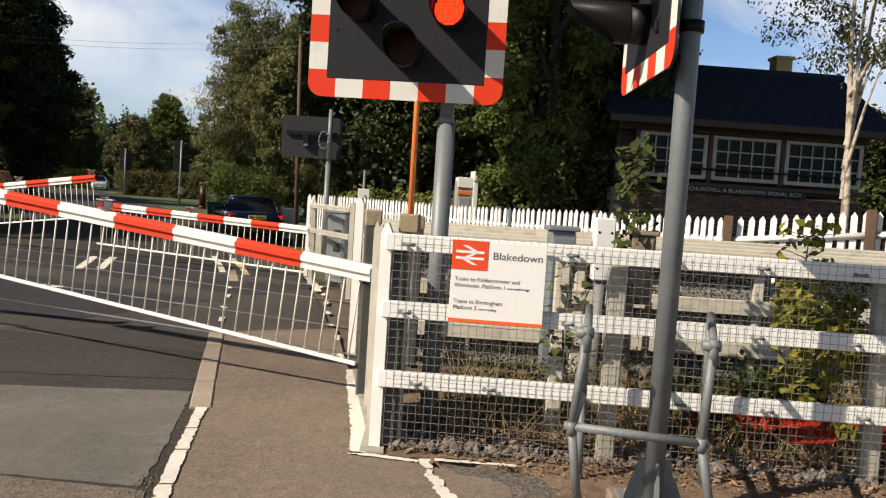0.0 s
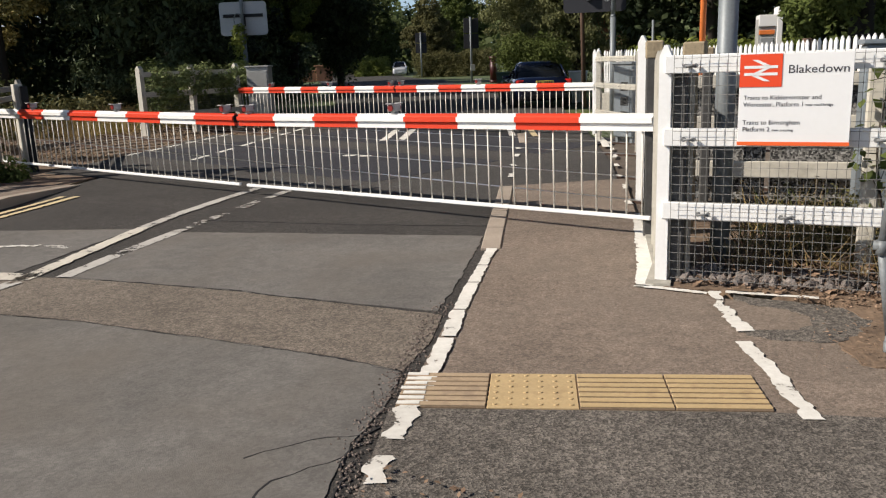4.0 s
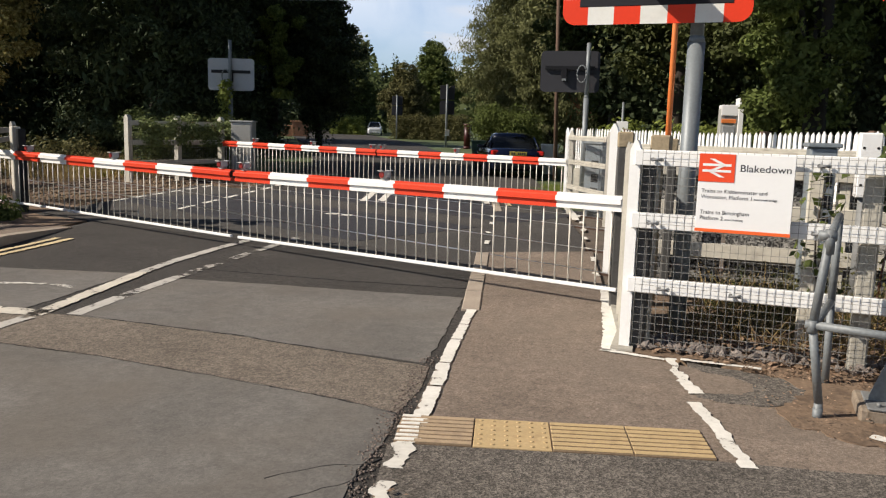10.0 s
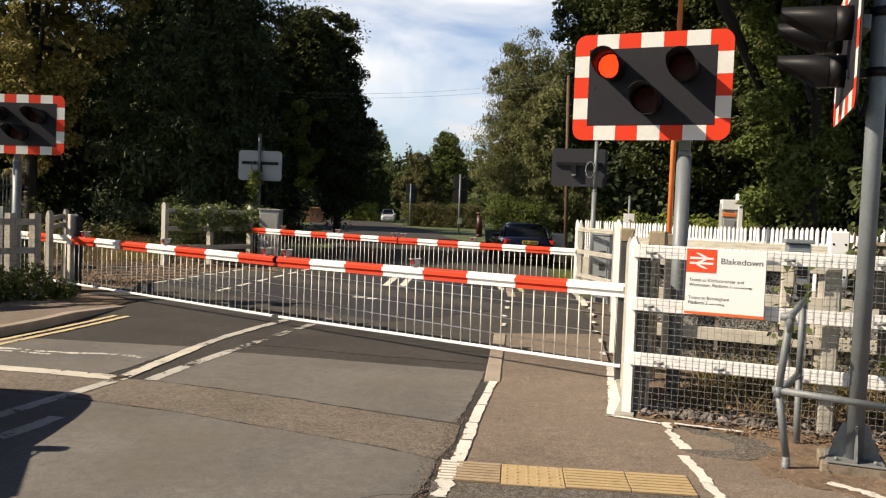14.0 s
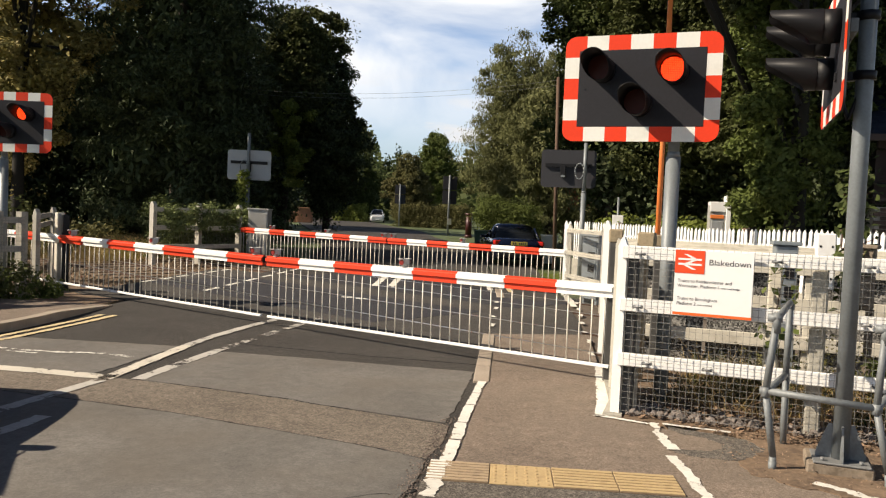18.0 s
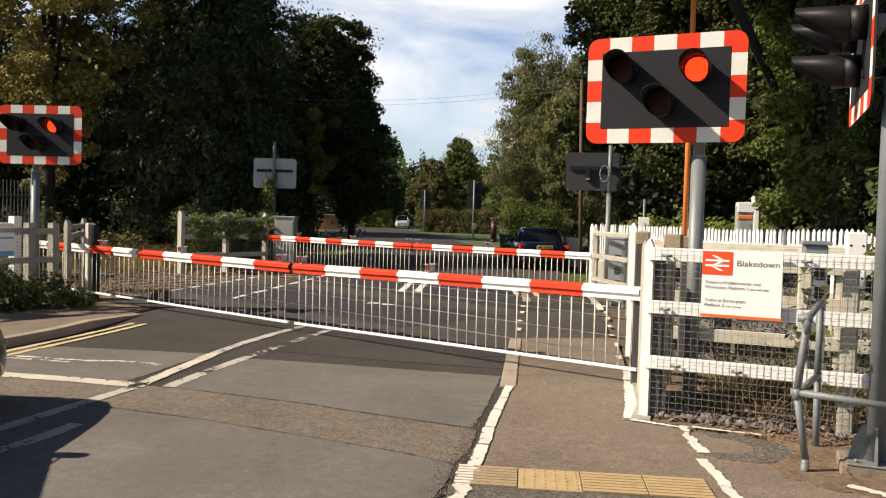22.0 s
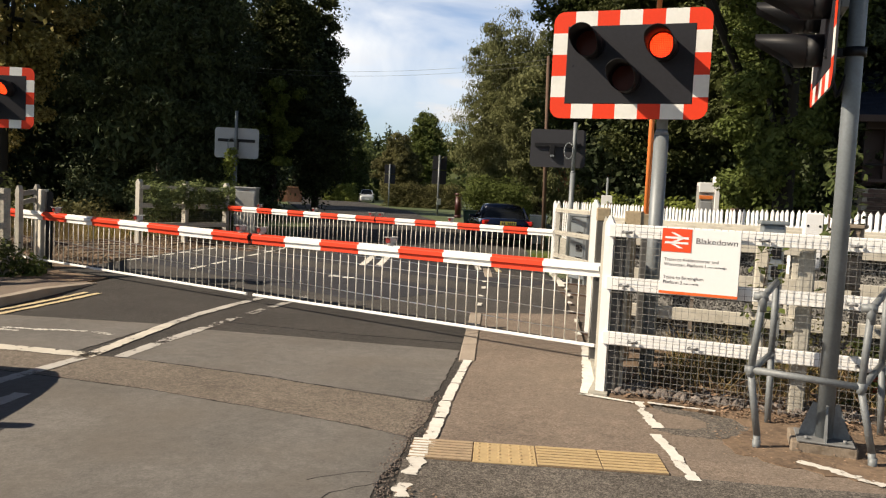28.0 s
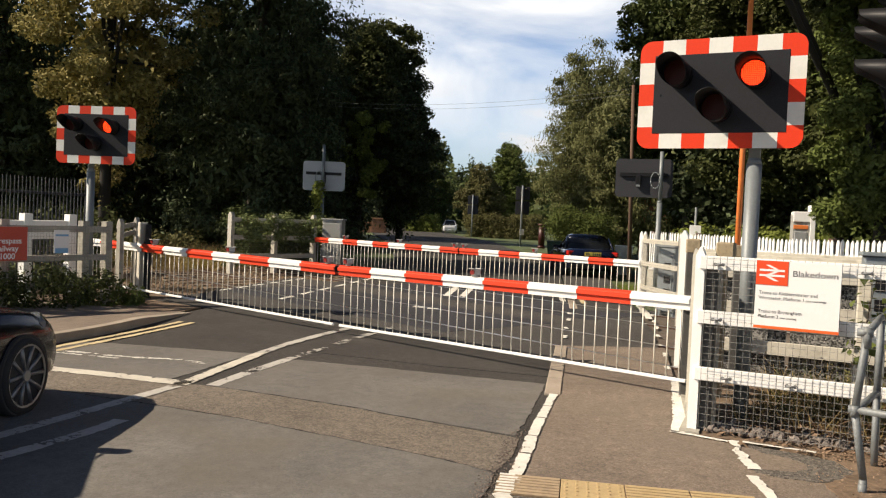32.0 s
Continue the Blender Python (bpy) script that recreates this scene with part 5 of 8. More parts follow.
for k in range(4):
    an = radians(90 * k + 3)
    bm = bmesh.new()
    c, s_ = math.cos(an), math.sin(an)
    vs = [(0.05, 0.1), (0.16, 0.1), (0.16, 0.125), (0.085, 0.335), (0.05, 0.335)]
    fa_ = [bm.verts.new((PX + c * r - s_ * 0.006, PY + s_ * r + c * 0.006, z)) for r, z in vs]
    fb_ = [bm.verts.new((PX + c * r + s_ * 0.006, PY + s_ * r - c * 0.006, z)) for r, z in vs]
    bm.faces.new(fa_)
    bm.faces.new(fb_[::-1])
    for i in range(5):
        bm.faces.new((fa_[i], fb_[i], fb_[(i + 1) % 5], fa_[(i + 1) % 5]))
    bmesh.ops.recalc_face_normals(bm, faces=bm.faces[:])
    part("fin", bm, TUBEGREY, post)
    bm = bmesh.new()
    q = an + radians(45)
    rod(bm, (PX + 0.17 * math.cos(q), PY + 0.17 * math.sin(q), 0.1), (PX + 0.17 * math.cos(q), PY + 0.17 * math.sin(q), 0.125), 0.014, 6)
    part("bolt", bm, GALVDULL, post)
for z in (2.72, 3.12):
    bm = bmesh.new()
    box(bm, (PX - 0.09, PY + 0.02, z), (0.2, 0.05, 0.06), 0, 0.005)
    rod(bm, (PX, PY, z - 0.03), (PX, PY, z + 0.03), 0.073, 20)
    part("clamp", bm, HOOD, post)
bm = bmesh.new()
loop = [(PX - 0.1 - 0.06 * math.sin(k * 0.35), PY - 0.02, 3.0 - k * 0.06) for k in range(10)] + [(PX - 0.09 + 0.02 * k, PY - 0.02, 2.42 + 0.06 * k) for k in range(4)]
rings = [[bm.verts.new((x + 0.014 * math.cos(q), y + 0.014 * math.sin(q), z)) for q in (0, 1.05, 2.09, 3.14, 4.19, 5.24)] for x, y, z in loop]
for a, b in zip(rings, rings[1:]):
    for k in range(6):
        bm.faces.new((a[k], a[(k + 1) % 6], b[(k + 1) % 6], b[k])).smooth = True
part("cable", bm, HOOD, post)

guard = thing("pole_guard", "grey galvanised tube guard frame round the signal post", "guard rail")
GR = 0.024


def tube(name, pts, parent, r=GR):
    bm = bmesh.new()
    for a, b in zip(pts, pts[1:]):
        rod(bm, a, b, r, 12)
    for p in pts[1:-1]:
        bmesh.ops.create_uvsphere(bm, u_segments=10, v_segments=6, radius=r * 1.02, matrix=Matrix.Translation(p))
    return part(name, bm, TUBEGREY, parent)


def fitting(p, q, parent):
    bm = bmesh.new()
    rod(bm, p, q, GR * 1.16, 14)
    part("clamp_fitting", bm, TUBEGREY, parent)


LF = [(1.36, -0.80, 0.0), (1.36, -0.80, 0.1), (1.29, -0.86, 0.55), (1.335, -0.86, 1.06)]
RF = [(2.07, -0.83, 0.0), (2.06, -0.83, 0.1), (1.965, -0.86, 0.52), (1.99, -0.84, 1.04)]
LB = [(1.42, -0.06, 0.0), (1.41, -0.06, 0.55), (1.41, -0.06, 1.1)]
RB = [(2.2, 0.04, 0.0), (2.17, 0.02, 0.55), (2.16, 0.0, 1.1)]
for leg in (LF, RF, LB, RB):
    tube("leg", leg, guard)
tube("top_bar", [LF[-1], LB[-1]], guard)
tube("top_bar", [RF[-1], RB[-1]], guard)
tube("side_bar", [LF[2], LB[1]], guard)
tube("side_bar", [RF[2], RB[1]], guard)
tube("front_bar", [(1.25, -0.86, 0.56), (2.0, -0.86, 0.525)], guard)
for leg in (LF, RF):
    x, y, z = leg[-1]
    fitting((x, y, z - 0.1), (x, y, z + 0.035), guard)
    fitting((x - 0.06, y, z), (x + 0.035, y, z), guard)
    x, y, z = leg[2]
    fitting((x, y, z - 0.035), (x, y, z + 0.035), guard)
    x, y, z = leg[0]
    fitting((x, y, z - 0.02), (x, y, z + 0.07), guard)


# == cabinets and timber behind the mesh fence ==
def cabinet(label, c, s, m, rz=0, legs=False, vents=True):
    k = thing("equipment_cabinet", label, "cabinet", "trackside cabinets", pose(c[0], c[1], 0, 0, 0, rz))
    z0 = c[2]
    bm = bmesh.new()
    box(bm, (0, 0, z0 + s[2] / 2), s, 0, 0.012)
    part("body", bm, m, k)
    bm = bmesh.new()
    box(bm, (0, 0, z0 + s[2] + 0.02), (s[0] + 0.06, s[1] + 0.06, 0.04), 0, 0.008)
    part("lid", bm, m, k)
    bm = bmesh.new()
    box(bm, (0, -s[1] / 2 - 0.008, z0 + s[2] / 2), (s[0] * 0.86, 0.016, s[2] * 0.86), 0, 0.004)
    door = part("door", bm, m, k)
    if vents:
        for i in range(3):
            bm = bmesh.new()
            box(bm, (s[0] * 0.16, -s[1] / 2 - 0.02, z0 + s[2] * (0.3 + 0.2 * i)), (s[0] * 0.4, 0.012, s[2] * 0.12), 0, 0.004)
            part("vent", bm, HOOD, door, "black louvred vent")
    if z0 > 0.05:
        for sx in (-1, 1):
            bm = bmesh.new()
            box(bm, (sx * s[0] * 0.4, 0, z0 / 2 - 0.03), (0.06, s[1] * 0.8, z0 + 0.06))
            part("leg", bm, m, k)
    return k


CABGREY = mat("cabinet_grey", (0.2, 0.23, 0.25), 0.5, 0.2, var=0.15, bump=0.05)
CABPALE = mat("cabinet_pale_grey", (0.36, 0.36, 0.34), 0.5, 0.1, var=0.12, second=(0.3, 0.28, 0.24), amount=0.5, bump=0.05)
cabinet("blue-grey steel cabinet behind the mesh fence", (1.33, 2.3, 0.55), (0.22, 0.25, 0.94), CABGREY, 8)
wp = thing("junction_post", "white plastic junction post with small round holes", "junction post", m=pose(1.7, 2.25, 0, 0, 0, 6))
bm = bmesh.new()
box(bm, (0, 0, 1.35), (0.18, 0.16, 0.56), 0, 0.012)
part("housing", bm, SIGNWHITE, wp)
bm = bmesh.new()
rod(bm, (0, 0, -0.02), (0, 0, 1.08), 0.055, 14)
part("stem", bm, GALVDULL, wp)
for sx in (-1, 1):
    for zz in (1.5, 1.33, 1.18):
        bm = bmesh.new()
        rod(bm, (sx * 0.055, -0.083, zz), (sx * 0.055, -0.075, zz), 0.012, 8)
        part("bolt_hole", bm, HOOD, wp)
cabinet("brown-grey equipment box on the timber stage", (2.05, 2.2, 0.9), (0.2, 0.25, 0.6), PLINTH, -10, vents=False)
TANWOOD = mat("tan_weathered_timber", (0.3, 0.24, 0.155), 0.9, var=0.25, big=5, fine=40, bump=0.4, second=(0.17, 0.13, 0.09), amount=0.5)
stage = thing("timber_stage", "weathered cream timber stage beside the track", "timber stage")
for i, (y, z) in enumerate(((3.35, 1.30), (3.55, 1.33), (3.75, 1.36), (3.95, 1.39))):
    bm = bmesh.new()
    box(bm, (2.3, y, z + 0.02), (5.8, 0.19, 0.06), 2.5 + i * 0.4, 0.006)
    part("plank", bm, OLDWHITE, stage)
for z in (1.2, 0.8, 0.37):
    bm = bmesh.new()
    box(bm, (2.3, 3.28, z), (5.8, 0.06, 0.15 if z < 1 else 0.12), 2.5, 0.006)
    part("beam", bm, OLDWHITE, stage)
# dark expanded-metal screens under the stage
SCREEN = asphalt_mat("dark_mesh_screen", (0.03, 0.029, 0.028), (0.3, 0.29, 0.27), 0.9, 55.0, 1.0)
for k in range(6):
    bm = bmesh.new()
    box(bm, (-0.02 + k * 1.02, 3.34 + (k - 1.4) * 0.045, 0.64), (0.98, 0.02, 1.16), 2.5)
    part("screen_panel", bm, SCREEN, stage, "dark expanded-metal screen panel")
for x in (-0.5, 1.6, 3.4, 4.9):
    for y in (3.32, 3.95):
        bm = bmesh.new()
        box(bm, (x, y + (x - 1.4) * 0.045, 0.6), (0.1, 0.1, 1.35), 0, 0.006)
        part("stage_post", bm, OLDWHITE, stage)
for (x, y, z, sx) in ((-0.27, 1.6, 1.46, 0.13), (-0.05, 3.0, 1.4, 0.09)):
    bm = bmesh.new()
    box(bm, (x, y, z / 2), (sx, sx, z), 12, 0.012)
    tpo = thing("timber_post", "short square dark timber post with a pale weathered top", "post", group="posts by the barrier")
    part("post_body", bm, DARKPOST, tpo)
    bm = bmesh.new()
    box(bm, (x, y, z + 0.05), (sx + 0.012, sx + 0.012, 0.14), 12, 0.012)
    part("weathered_top", bm, TANWOOD, tpo)

bm = bmesh.new()
box(bm, (0.02, 1.75, 1.48), (0.17, 0.2, 0.16), 2, 0.012)
box(bm, (0.0, 1.79, 0.7), (0.08, 0.08, 1.41), 2, 0.012)
solo("timber_block", bm, TANWOOD, "short tan weathered timber block on a post by the barrier", "timber block")
# orange lamp column, notices, help point on the platform
col = thing("orange_column", "tall slim orange painted steel column", "lamp column")
bm = bmesh.new()
rod(bm, (-0.75, 7.55, 0), (-0.75, 7.55, 6.4), 0.044, 14)
part("shaft", bm, ORANGEPAINT, col)
bm = bmesh.new()
rod(bm, (-0.75, 7.55, 0), (-0.75, 7.55, 1.1), 0.06, 14)
part("base_sleeve", bm, ORANGEPAINT, col)
hp = thing("help_point", "white and grey platform ticket machine cabinet with orange band", "ticket machine", m=pose(-0.66, 15.9, 0.0, 0, 0, 12))
for nm, c, s, m in (("cabinet_body", (0.14, 0, 1.08), (0.4, 0.5, 2.16), CABPALE), ("side_panel", (0.4, 0, 1.21), (0.12, 0.62, 2.42), SIGNWHITE), ("screen_panel", (0.13, -0.26, 1.1), (0.28, 0.03, 1.3), GREYBACK),
                    ("orange_band", (0.13, -0.265, 1.86), (0.34, 0.03, 0.1), ORANGEPAINT), ("header", (0.14, -0.02, 2.12), (0.39, 0.54, 0.26), SIGNWHITE)):
    bm = bmesh.new()
    box(bm, c, s, 0, 0.01)
    part(nm, bm, m, hp)
wb = thing("white_notice", "small white notice board on a slim post", "notice board", m=pose(-3.2, 16.4, 0, 0, 0, 12))
bm = bmesh.new()
box(bm, (0, 0, 1.45), (0.3, 0.05, 0.7), 0, 0.006)
part("board", bm, SIGNWHITE, wb)
bm = bmesh.new()
rod(bm, (0, 0.04, 0), (0, 0.04, 2.3), 0.035, 10)
part("post", bm, GALV, wb)
tp = thing("telegraph_pole", "dark wooden telegraph pole", "telegraph pole")
bm = bmesh.new()
rod(bm, (-5.68, 19.0, 0), (-5.85, 19.0, 6.15), 0.07, 12, 0.055)
part("shaft", bm, POLEWOOD, tp)
bm = bmesh.new()
box(bm, (-5.72, 18.88, 3.2), (0.12, 0.04, 0.2), 0, 0.01)
part("plate", bm, GALV, tp)

for k in range(2):
    a, b = Vector((-5.85, 19.0, 6.05 - 0.16 * k)), Vector((-24.0, 16.9, 6.75 - 0.14 * k))
    pts = [a.lerp(b, i / 30) - Vector((0, 0, 0.75 * (1 - (2 * i / 30 - 1) ** 2))) for i in range(31)]
    bm = bmesh.new()
    rings = [[bm.verts.new(p + Vector((0, 0.006 * math.cos(u), 0.004 * math.sin(u)))) for u in (0, 2.09, 4.19)] for p in pts]
    for p, q in zip(rings, rings[1:]):
        for i in range(3):
            bm.faces.new((p[i], p[(i + 1) % 3], q[(i + 1) % 3], q[i]))
    solo("telephone_wire", bm, GALVDULL, "thin grey telephone wire hanging from the pole", "wire", group="telephone wires")

# == white picket fence ==
PA, PC, PB = Vector((-3.9, 14.4)), Vector((3.5, 5.2)), Vector((8.0, 4.0))
pbm = bmesh.new()
box(pbm, (0, 0, 0.0), (0.072, 0.02, 1.0))
bmesh.ops.subdivide_edges(pbm, edges=[e for e in pbm.edges if all(v.co.z > 0.4 for v in e.verts) and abs(e.verts[0].co.x - e.verts[1].co.x) > 0.05], cuts=1)
for v in pbm.verts:
    if v.co.z > 0.4 and abs(v.co.x) < 0.01:
        v.co.z += 0.055
picket_me = mesh_of("picket", pbm, WHITE)


def picket_run(label, a, b, lift, bays, front):
    """Pickets from a to b; lift gives the rise along the run; front: rails and posts stand on the side of the road."""
    fen = thing("picket_fence", label, "picket fence")
    d = b - a
    turn = math.degrees(math.atan2(d.y, d.x))
    side = Vector((-d.y, d.x)).normalized() * (-0.035 if front else 0.035)
    n = int(d.length / 0.124)
    for i in range(n):
        p = a + d * (i / n)
        o = new("picket", picket_me)
        o.parent = fen
        o.matrix_world = pose(p.x, p.y, 1.03 + lift(i / n) + random.uniform(-0.012, 0.012), random.uniform(-1.5, 1.5), random.uniform(-1.6, 1.6), turn)
    for k in range(bays):
        t0, t1 = k / bays, (k + 1) / bays
        p, q = a + d * t0 + side, a + d * t1 + side
        for z in (0.78, 1.3):
            bm = bmesh.new()
            rod(bm, (p.x, p.y, z + lift(t0)), (q.x, q.y, z + lift(t1)), 0.04, 4)
            part("rail", bm, WHITE, fen)
        bm = bmesh.new()
        box(bm, (p.x + side.x, p.y + side.y, 0.78 + lift(t0) / 2), (0.11, 0.11, 1.64 + lift(t0)), turn, 0.01)
        part("post", bm, POLEWOOD, fen, "brown wooden post")


picket_run("white painted picket fence along the platform", PA, PC, lambda u: 0.12 * max(0.0, (u - 0.5) / 0.5), 5, False)
picket_run("white picket fence rising beside the ramp, rails and brown posts showing", PC, PB, lambda u: 0.12 + 0.52 * u, 3, True)
pd = PC - PA
# platform behind the pickets
bm = bmesh.new()
nrm = Vector((-pd.y, pd.x)).normalized()
q = [PA - nrm * 0.1, PC - nrm * 0.1, PC + nrm * 1.6, PA + nrm * 1.6]
prism(bm, [(v.x, v.y) for v in q], -0.1, 0.62)
solo("platform", bm, CONCRETE, "low pale platform behind the picket fence", "platform", "structure")

# far cage with cabinet beside the far barrier
rails_fence("cage_fence", "white post and rail cage round a grey cabinet beyond the tracks", [(-2.72, 9.3), (-1.72, 7.85)], (1.42, 0.98, 0.52), 0.085, 0.05, 0.075, 1.55, (0.1, 1.45), m=OLDWHITE)
rails_fence("cage_fence", "white mesh gate panel beside the far barrier", [(-2.78, 9.5), (-3.3, 11.2)], (1.46, 0.95, 0.5), 0.07, 0.04, 0.07, 1.6, (0.1, 1.5), m=WHITE)
rails_fence("footway_post", "tall square white post beside the footway", [(-0.74, 3.42)], (), 0.1, 0.05, 0.085, 1.66, None, m=WHITE)
cabinet("grey barrier cabinet with black vents beyond the tracks", (-2.12, 9.2, 0.1), (0.5, 0.4, 1.22), CABGREY, -40)
cabinet("pale grey barrier cabinet beside the ivy-covered fence", (-13.2, 13.5, 0.1), (0.6, 0.4, 1.4), CABPALE, 20, vents=False)
rails_fence("ivy_fence", "white post and rail fence half covered with ivy", [(-13.95, 9.9), (-13.55, 11.2), (-13.2, 12.5)], (1.42, 0.95, 0.45), 0.12, 0.05, 0.13, 1.62, (0.1, 1.4), m=OLDWHITE)

# == fence on the far side of the road ==
OLDGREY = mat("grey_weathered_wood", (0.33, 0.31, 0.265), 0.8, var=0.2, big=3, fine=25, second=(0.2, 0.18, 0.15), amount=0.5, edge=0.52, bump=0.3)
lf = rails_fence("mesh_fence", "weathered white fence with wire mesh above dark bushes", [(-10.09, 2.73), (-10.18, 2.35), (-10.12, 0.9), (-10.0, -1.0), (-9.8, -3.2)], (1.25, 0.79, 0.36), 0.1, 0.05, 0.125, 1.385, (0.25, 1.32), 1, m=OLDGREY, pointed=False)
rails_fence("board_fence", "slim pointed white post with boards beside the barrier pivot", [(-12.3, 5.3), (-10.36, 3.24)], (1.28, 1.12), 0.09, 0.04, 0.085, 1.43, None, m=OLDGREY)
rails_fence("back_fence", "whitewashed timber fence behind the signal", [(-11.75, 3.3), (-11.45, 2.2), (-11.1, 1.1), (-10.7, -0.6)], (1.28, 1.08), 0.12, 0.2, 0.15, 1.46, None, m=WHITE, pointed=False)
bp = thing("barrier_pivot", "grey steel barrier pivot post with counterweight", "barrier pivot")
for c, s, m, nm in (((-10.58, 3.92, 0.66), (0.11, 0.14, 1.42), OLDWHITE, "column"), ((-10.42, 3.9, 0.66), (0.07, 0.12, 1.36), HOOD, "side_plate")):
    bm = bmesh.new()
    box(bm, c, s, -15, 0.01)
    part(nm, bm, m, bp)
ws = thing("warning_sign", "red trespass warning sign with white lettering on the fence", "sign", m=pose(-10.06, 1.16, 1.03, 0, 0, -90))
bm = bmesh.new()
box(bm, (0.47, 0.13, 0.0), (0.95, 0.02, 0.5), 0, 0.003)
part("panel", bm, mat("warning_red", (0.5, 0.06, 0.03), 0.5, var=0.06, bump=0), ws)
for i, (txt, wd) in enumerate((("Warning", 0.42), ("Do not trespass", 0.8), ("on the Railway", 0.76), ("Penalty £1000", 0.7))):
    o = lettering(txt, 0.42 - 0.02, 0.14 - 0.125 * i, 0.12, 0, ws, SIGNWHITE, 0.002, wd)
    o.matrix_parent_inverse = Matrix()
    o.matrix_basis = pose(0.9, 0.1415, 0.12 - 0.115 * i, 90, 0, 180) @ Matrix.Diagonal((o.scale.x, 1, 1, 1))
bn = thing("blue_notice", "small white and blue notice on the fence", "notice", m=pose(-10.02, 1.72, 1.06, 0, 0, -92))
bm = bmesh.new()
box(bm, (0, 0.14, 0), (0.26, 0.012, 0.36), 0, 0.003)
part("panel", bm, SIGNWHITE, bn)
NOTICEBLUE = mat("notice_blue", (0.15, 0.35, 0.55), 0.4, var=0.05, bump=0)
for z, h in ((-0.14, 0.08), (0.1, 0.03)):
    bm = bmesh.new()
    box(bm, (0, 0.148, z), (0.22, 0.006, h))
    part("blue_band", bm, NOTICEBLUE, bn)
# palisade fence
pal = thing("palisade_fence", "dark grey steel palisade fence beyond the road", "palisade fence")
pb = bmesh.new()
box(pb, (0, 0, 1.08), (0.045, 0.012, 2.16))
for v in pb.verts:
    if v.co.z > 2:
        v.co.x *= 0.3
pal_me = mesh_of("pale", pb, PALISADE)
A_, B_ = Vector((-13.3, 4.9)), Vector((-14.0, -1.6))
for i in range(84):
    p = A_ + (B_ - A_) * (i / 84)
    o = new("pale", pal_me)
    o.parent = pal
    o.matrix_world = pose(p.x, p.y, 0, 0, 0, 76)
for z in (0.5, 1.85):
    bm = bmesh.new()
    rod(bm, (A_.x - 0.04, A_.y, z), (B_.x - 0.04, B_.y, z), 0.03, 6)
    part("rail", bm, PALISADE, pal)
for t_ in (0.0, 0.45, 0.49, 0.9):
    p = A_ + (B_ - A_) * t_
    bm = bmesh.new()
    box(bm, (p.x, p.y, 1.1), (0.08, 0.06, 2.2), 76, 0.005)
    part("post", bm, GALV, pal)

# traffic signs far down the road, seen from behind
for (x, y, h, w, hh) in ((-21.4, 47.4, 4.3, 1.0, 2.05), (-35.2, 67.5, 4.25, 1.05, 1.95)):
    ts = thing("road_sign", "grey-backed road sign on a steel pole seen from behind", "road sign", "road signs")
    bm = bmesh.new()
    rod(bm, (x, y, 0), (x, y, h), 0.07, 10)
    part("pole", bm, GALV, ts)
    for k in range(2):
        bm = bmesh.new()
        box(bm, (x, y + 0.06, h - hh * (0.27 + 0.5 * k)), (w, 0.03, hh * 0.46), 25, 0.01)
        part("plate", bm, DARKBACK, ts)
    if h > 4.27:
        bm = bmesh.new()
        box(bm, (x + 0.12, y - 0.1, 1.0), (0.3, 0.02, 0.42), 35, 0.005)
        part("notice", bm, SIGNWHITE, ts, "small white notice")


# == signal box ==
BRICK = mat("dark_brick", (0.075, 0.045, 0.036), 0.9, var=0.3, big=6, fine=50, bump=0.4, random_shift=0.4)
MORTAR = mat("mortar", (0.34, 0.31, 0.27), 0.95, var=0.15)
SLATE = mat("blue_slate", (0.012, 0.018, 0.034), 0.8, var=0.25, big=2, fine=30, bump=0.3, second=(0.026, 0.03, 0.04), amount=0.35, spec=0.2)
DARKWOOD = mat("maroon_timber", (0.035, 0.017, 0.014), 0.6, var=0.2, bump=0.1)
GLASS = glass_mat("window_glass", (0.006, 0.007, 0.009), 0.06, 0.1)
# white of frames and letters greyed to hold the shade on the box
GREYWHITE = mat("shade_grey_white", (0.34, 0.34, 0.33), 0.7, var=0.15, big=4, fine=40, bump=0.1, second=(0.2, 0.2, 0.19), amount=0.5)
sb = thing("signal_box", "dark brick signal box with slate roof and white windows", "signal box", m=pose(5.75, 12.4, -0.1, 0, 0, 8) @ Matrix.Scale(1.13, 4))
SBX0, SBX1, SBD = -2.6, 2.05, 3.4
bm = bmesh.new()
box(bm, ((SBX0 + SBX1) / 2, SBD / 2 + 0.03, 1.0), (SBX1 - SBX0 - 0.06, SBD, 2.0))
part("brick_core", bm, MORTAR, sb)
brick_bm = bmesh.new()
box(brick_bm, (0, 0, 0), (0.215, 0.03, 0.065))
brick_me = mesh_of("brick", brick_bm, BRICK)
for row in range(6, 26):
    z = 0.04 + row * 0.0765
    n = 0
    x = SBX0 + (0.11 if row % 2 else 0.0)
    while x < SBX1 - 0.1 and n < 30:
        o = new("brick", brick_me)
        o.parent = sb
        o.location = (x + 0.11, -0.005, z)
        x += 0.226
        n += 1
# one solid block in the beams' dark maroon fills the room behind the panes
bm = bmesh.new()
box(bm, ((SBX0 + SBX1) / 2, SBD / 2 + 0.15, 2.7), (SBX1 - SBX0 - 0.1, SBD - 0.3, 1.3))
part("room_block", bm, DARKWOOD, sb)
bm = bmesh.new()
box(bm, ((SBX0 + SBX1) / 2, 0.02, 3.18), (SBX1 - SBX0, 0.1, 0.26), 0, 0.01)
part("head_beam", bm, DARKWOOD, sb)
bm = bmesh.new()
box(bm, ((SBX0 + SBX1) / 2, -0.03, 2.14), (SBX1 - SBX0, 0.14, 0.07), 0, 0.01)
part("sill_beam", bm, DARKWOOD, sb)
wx = -2.204
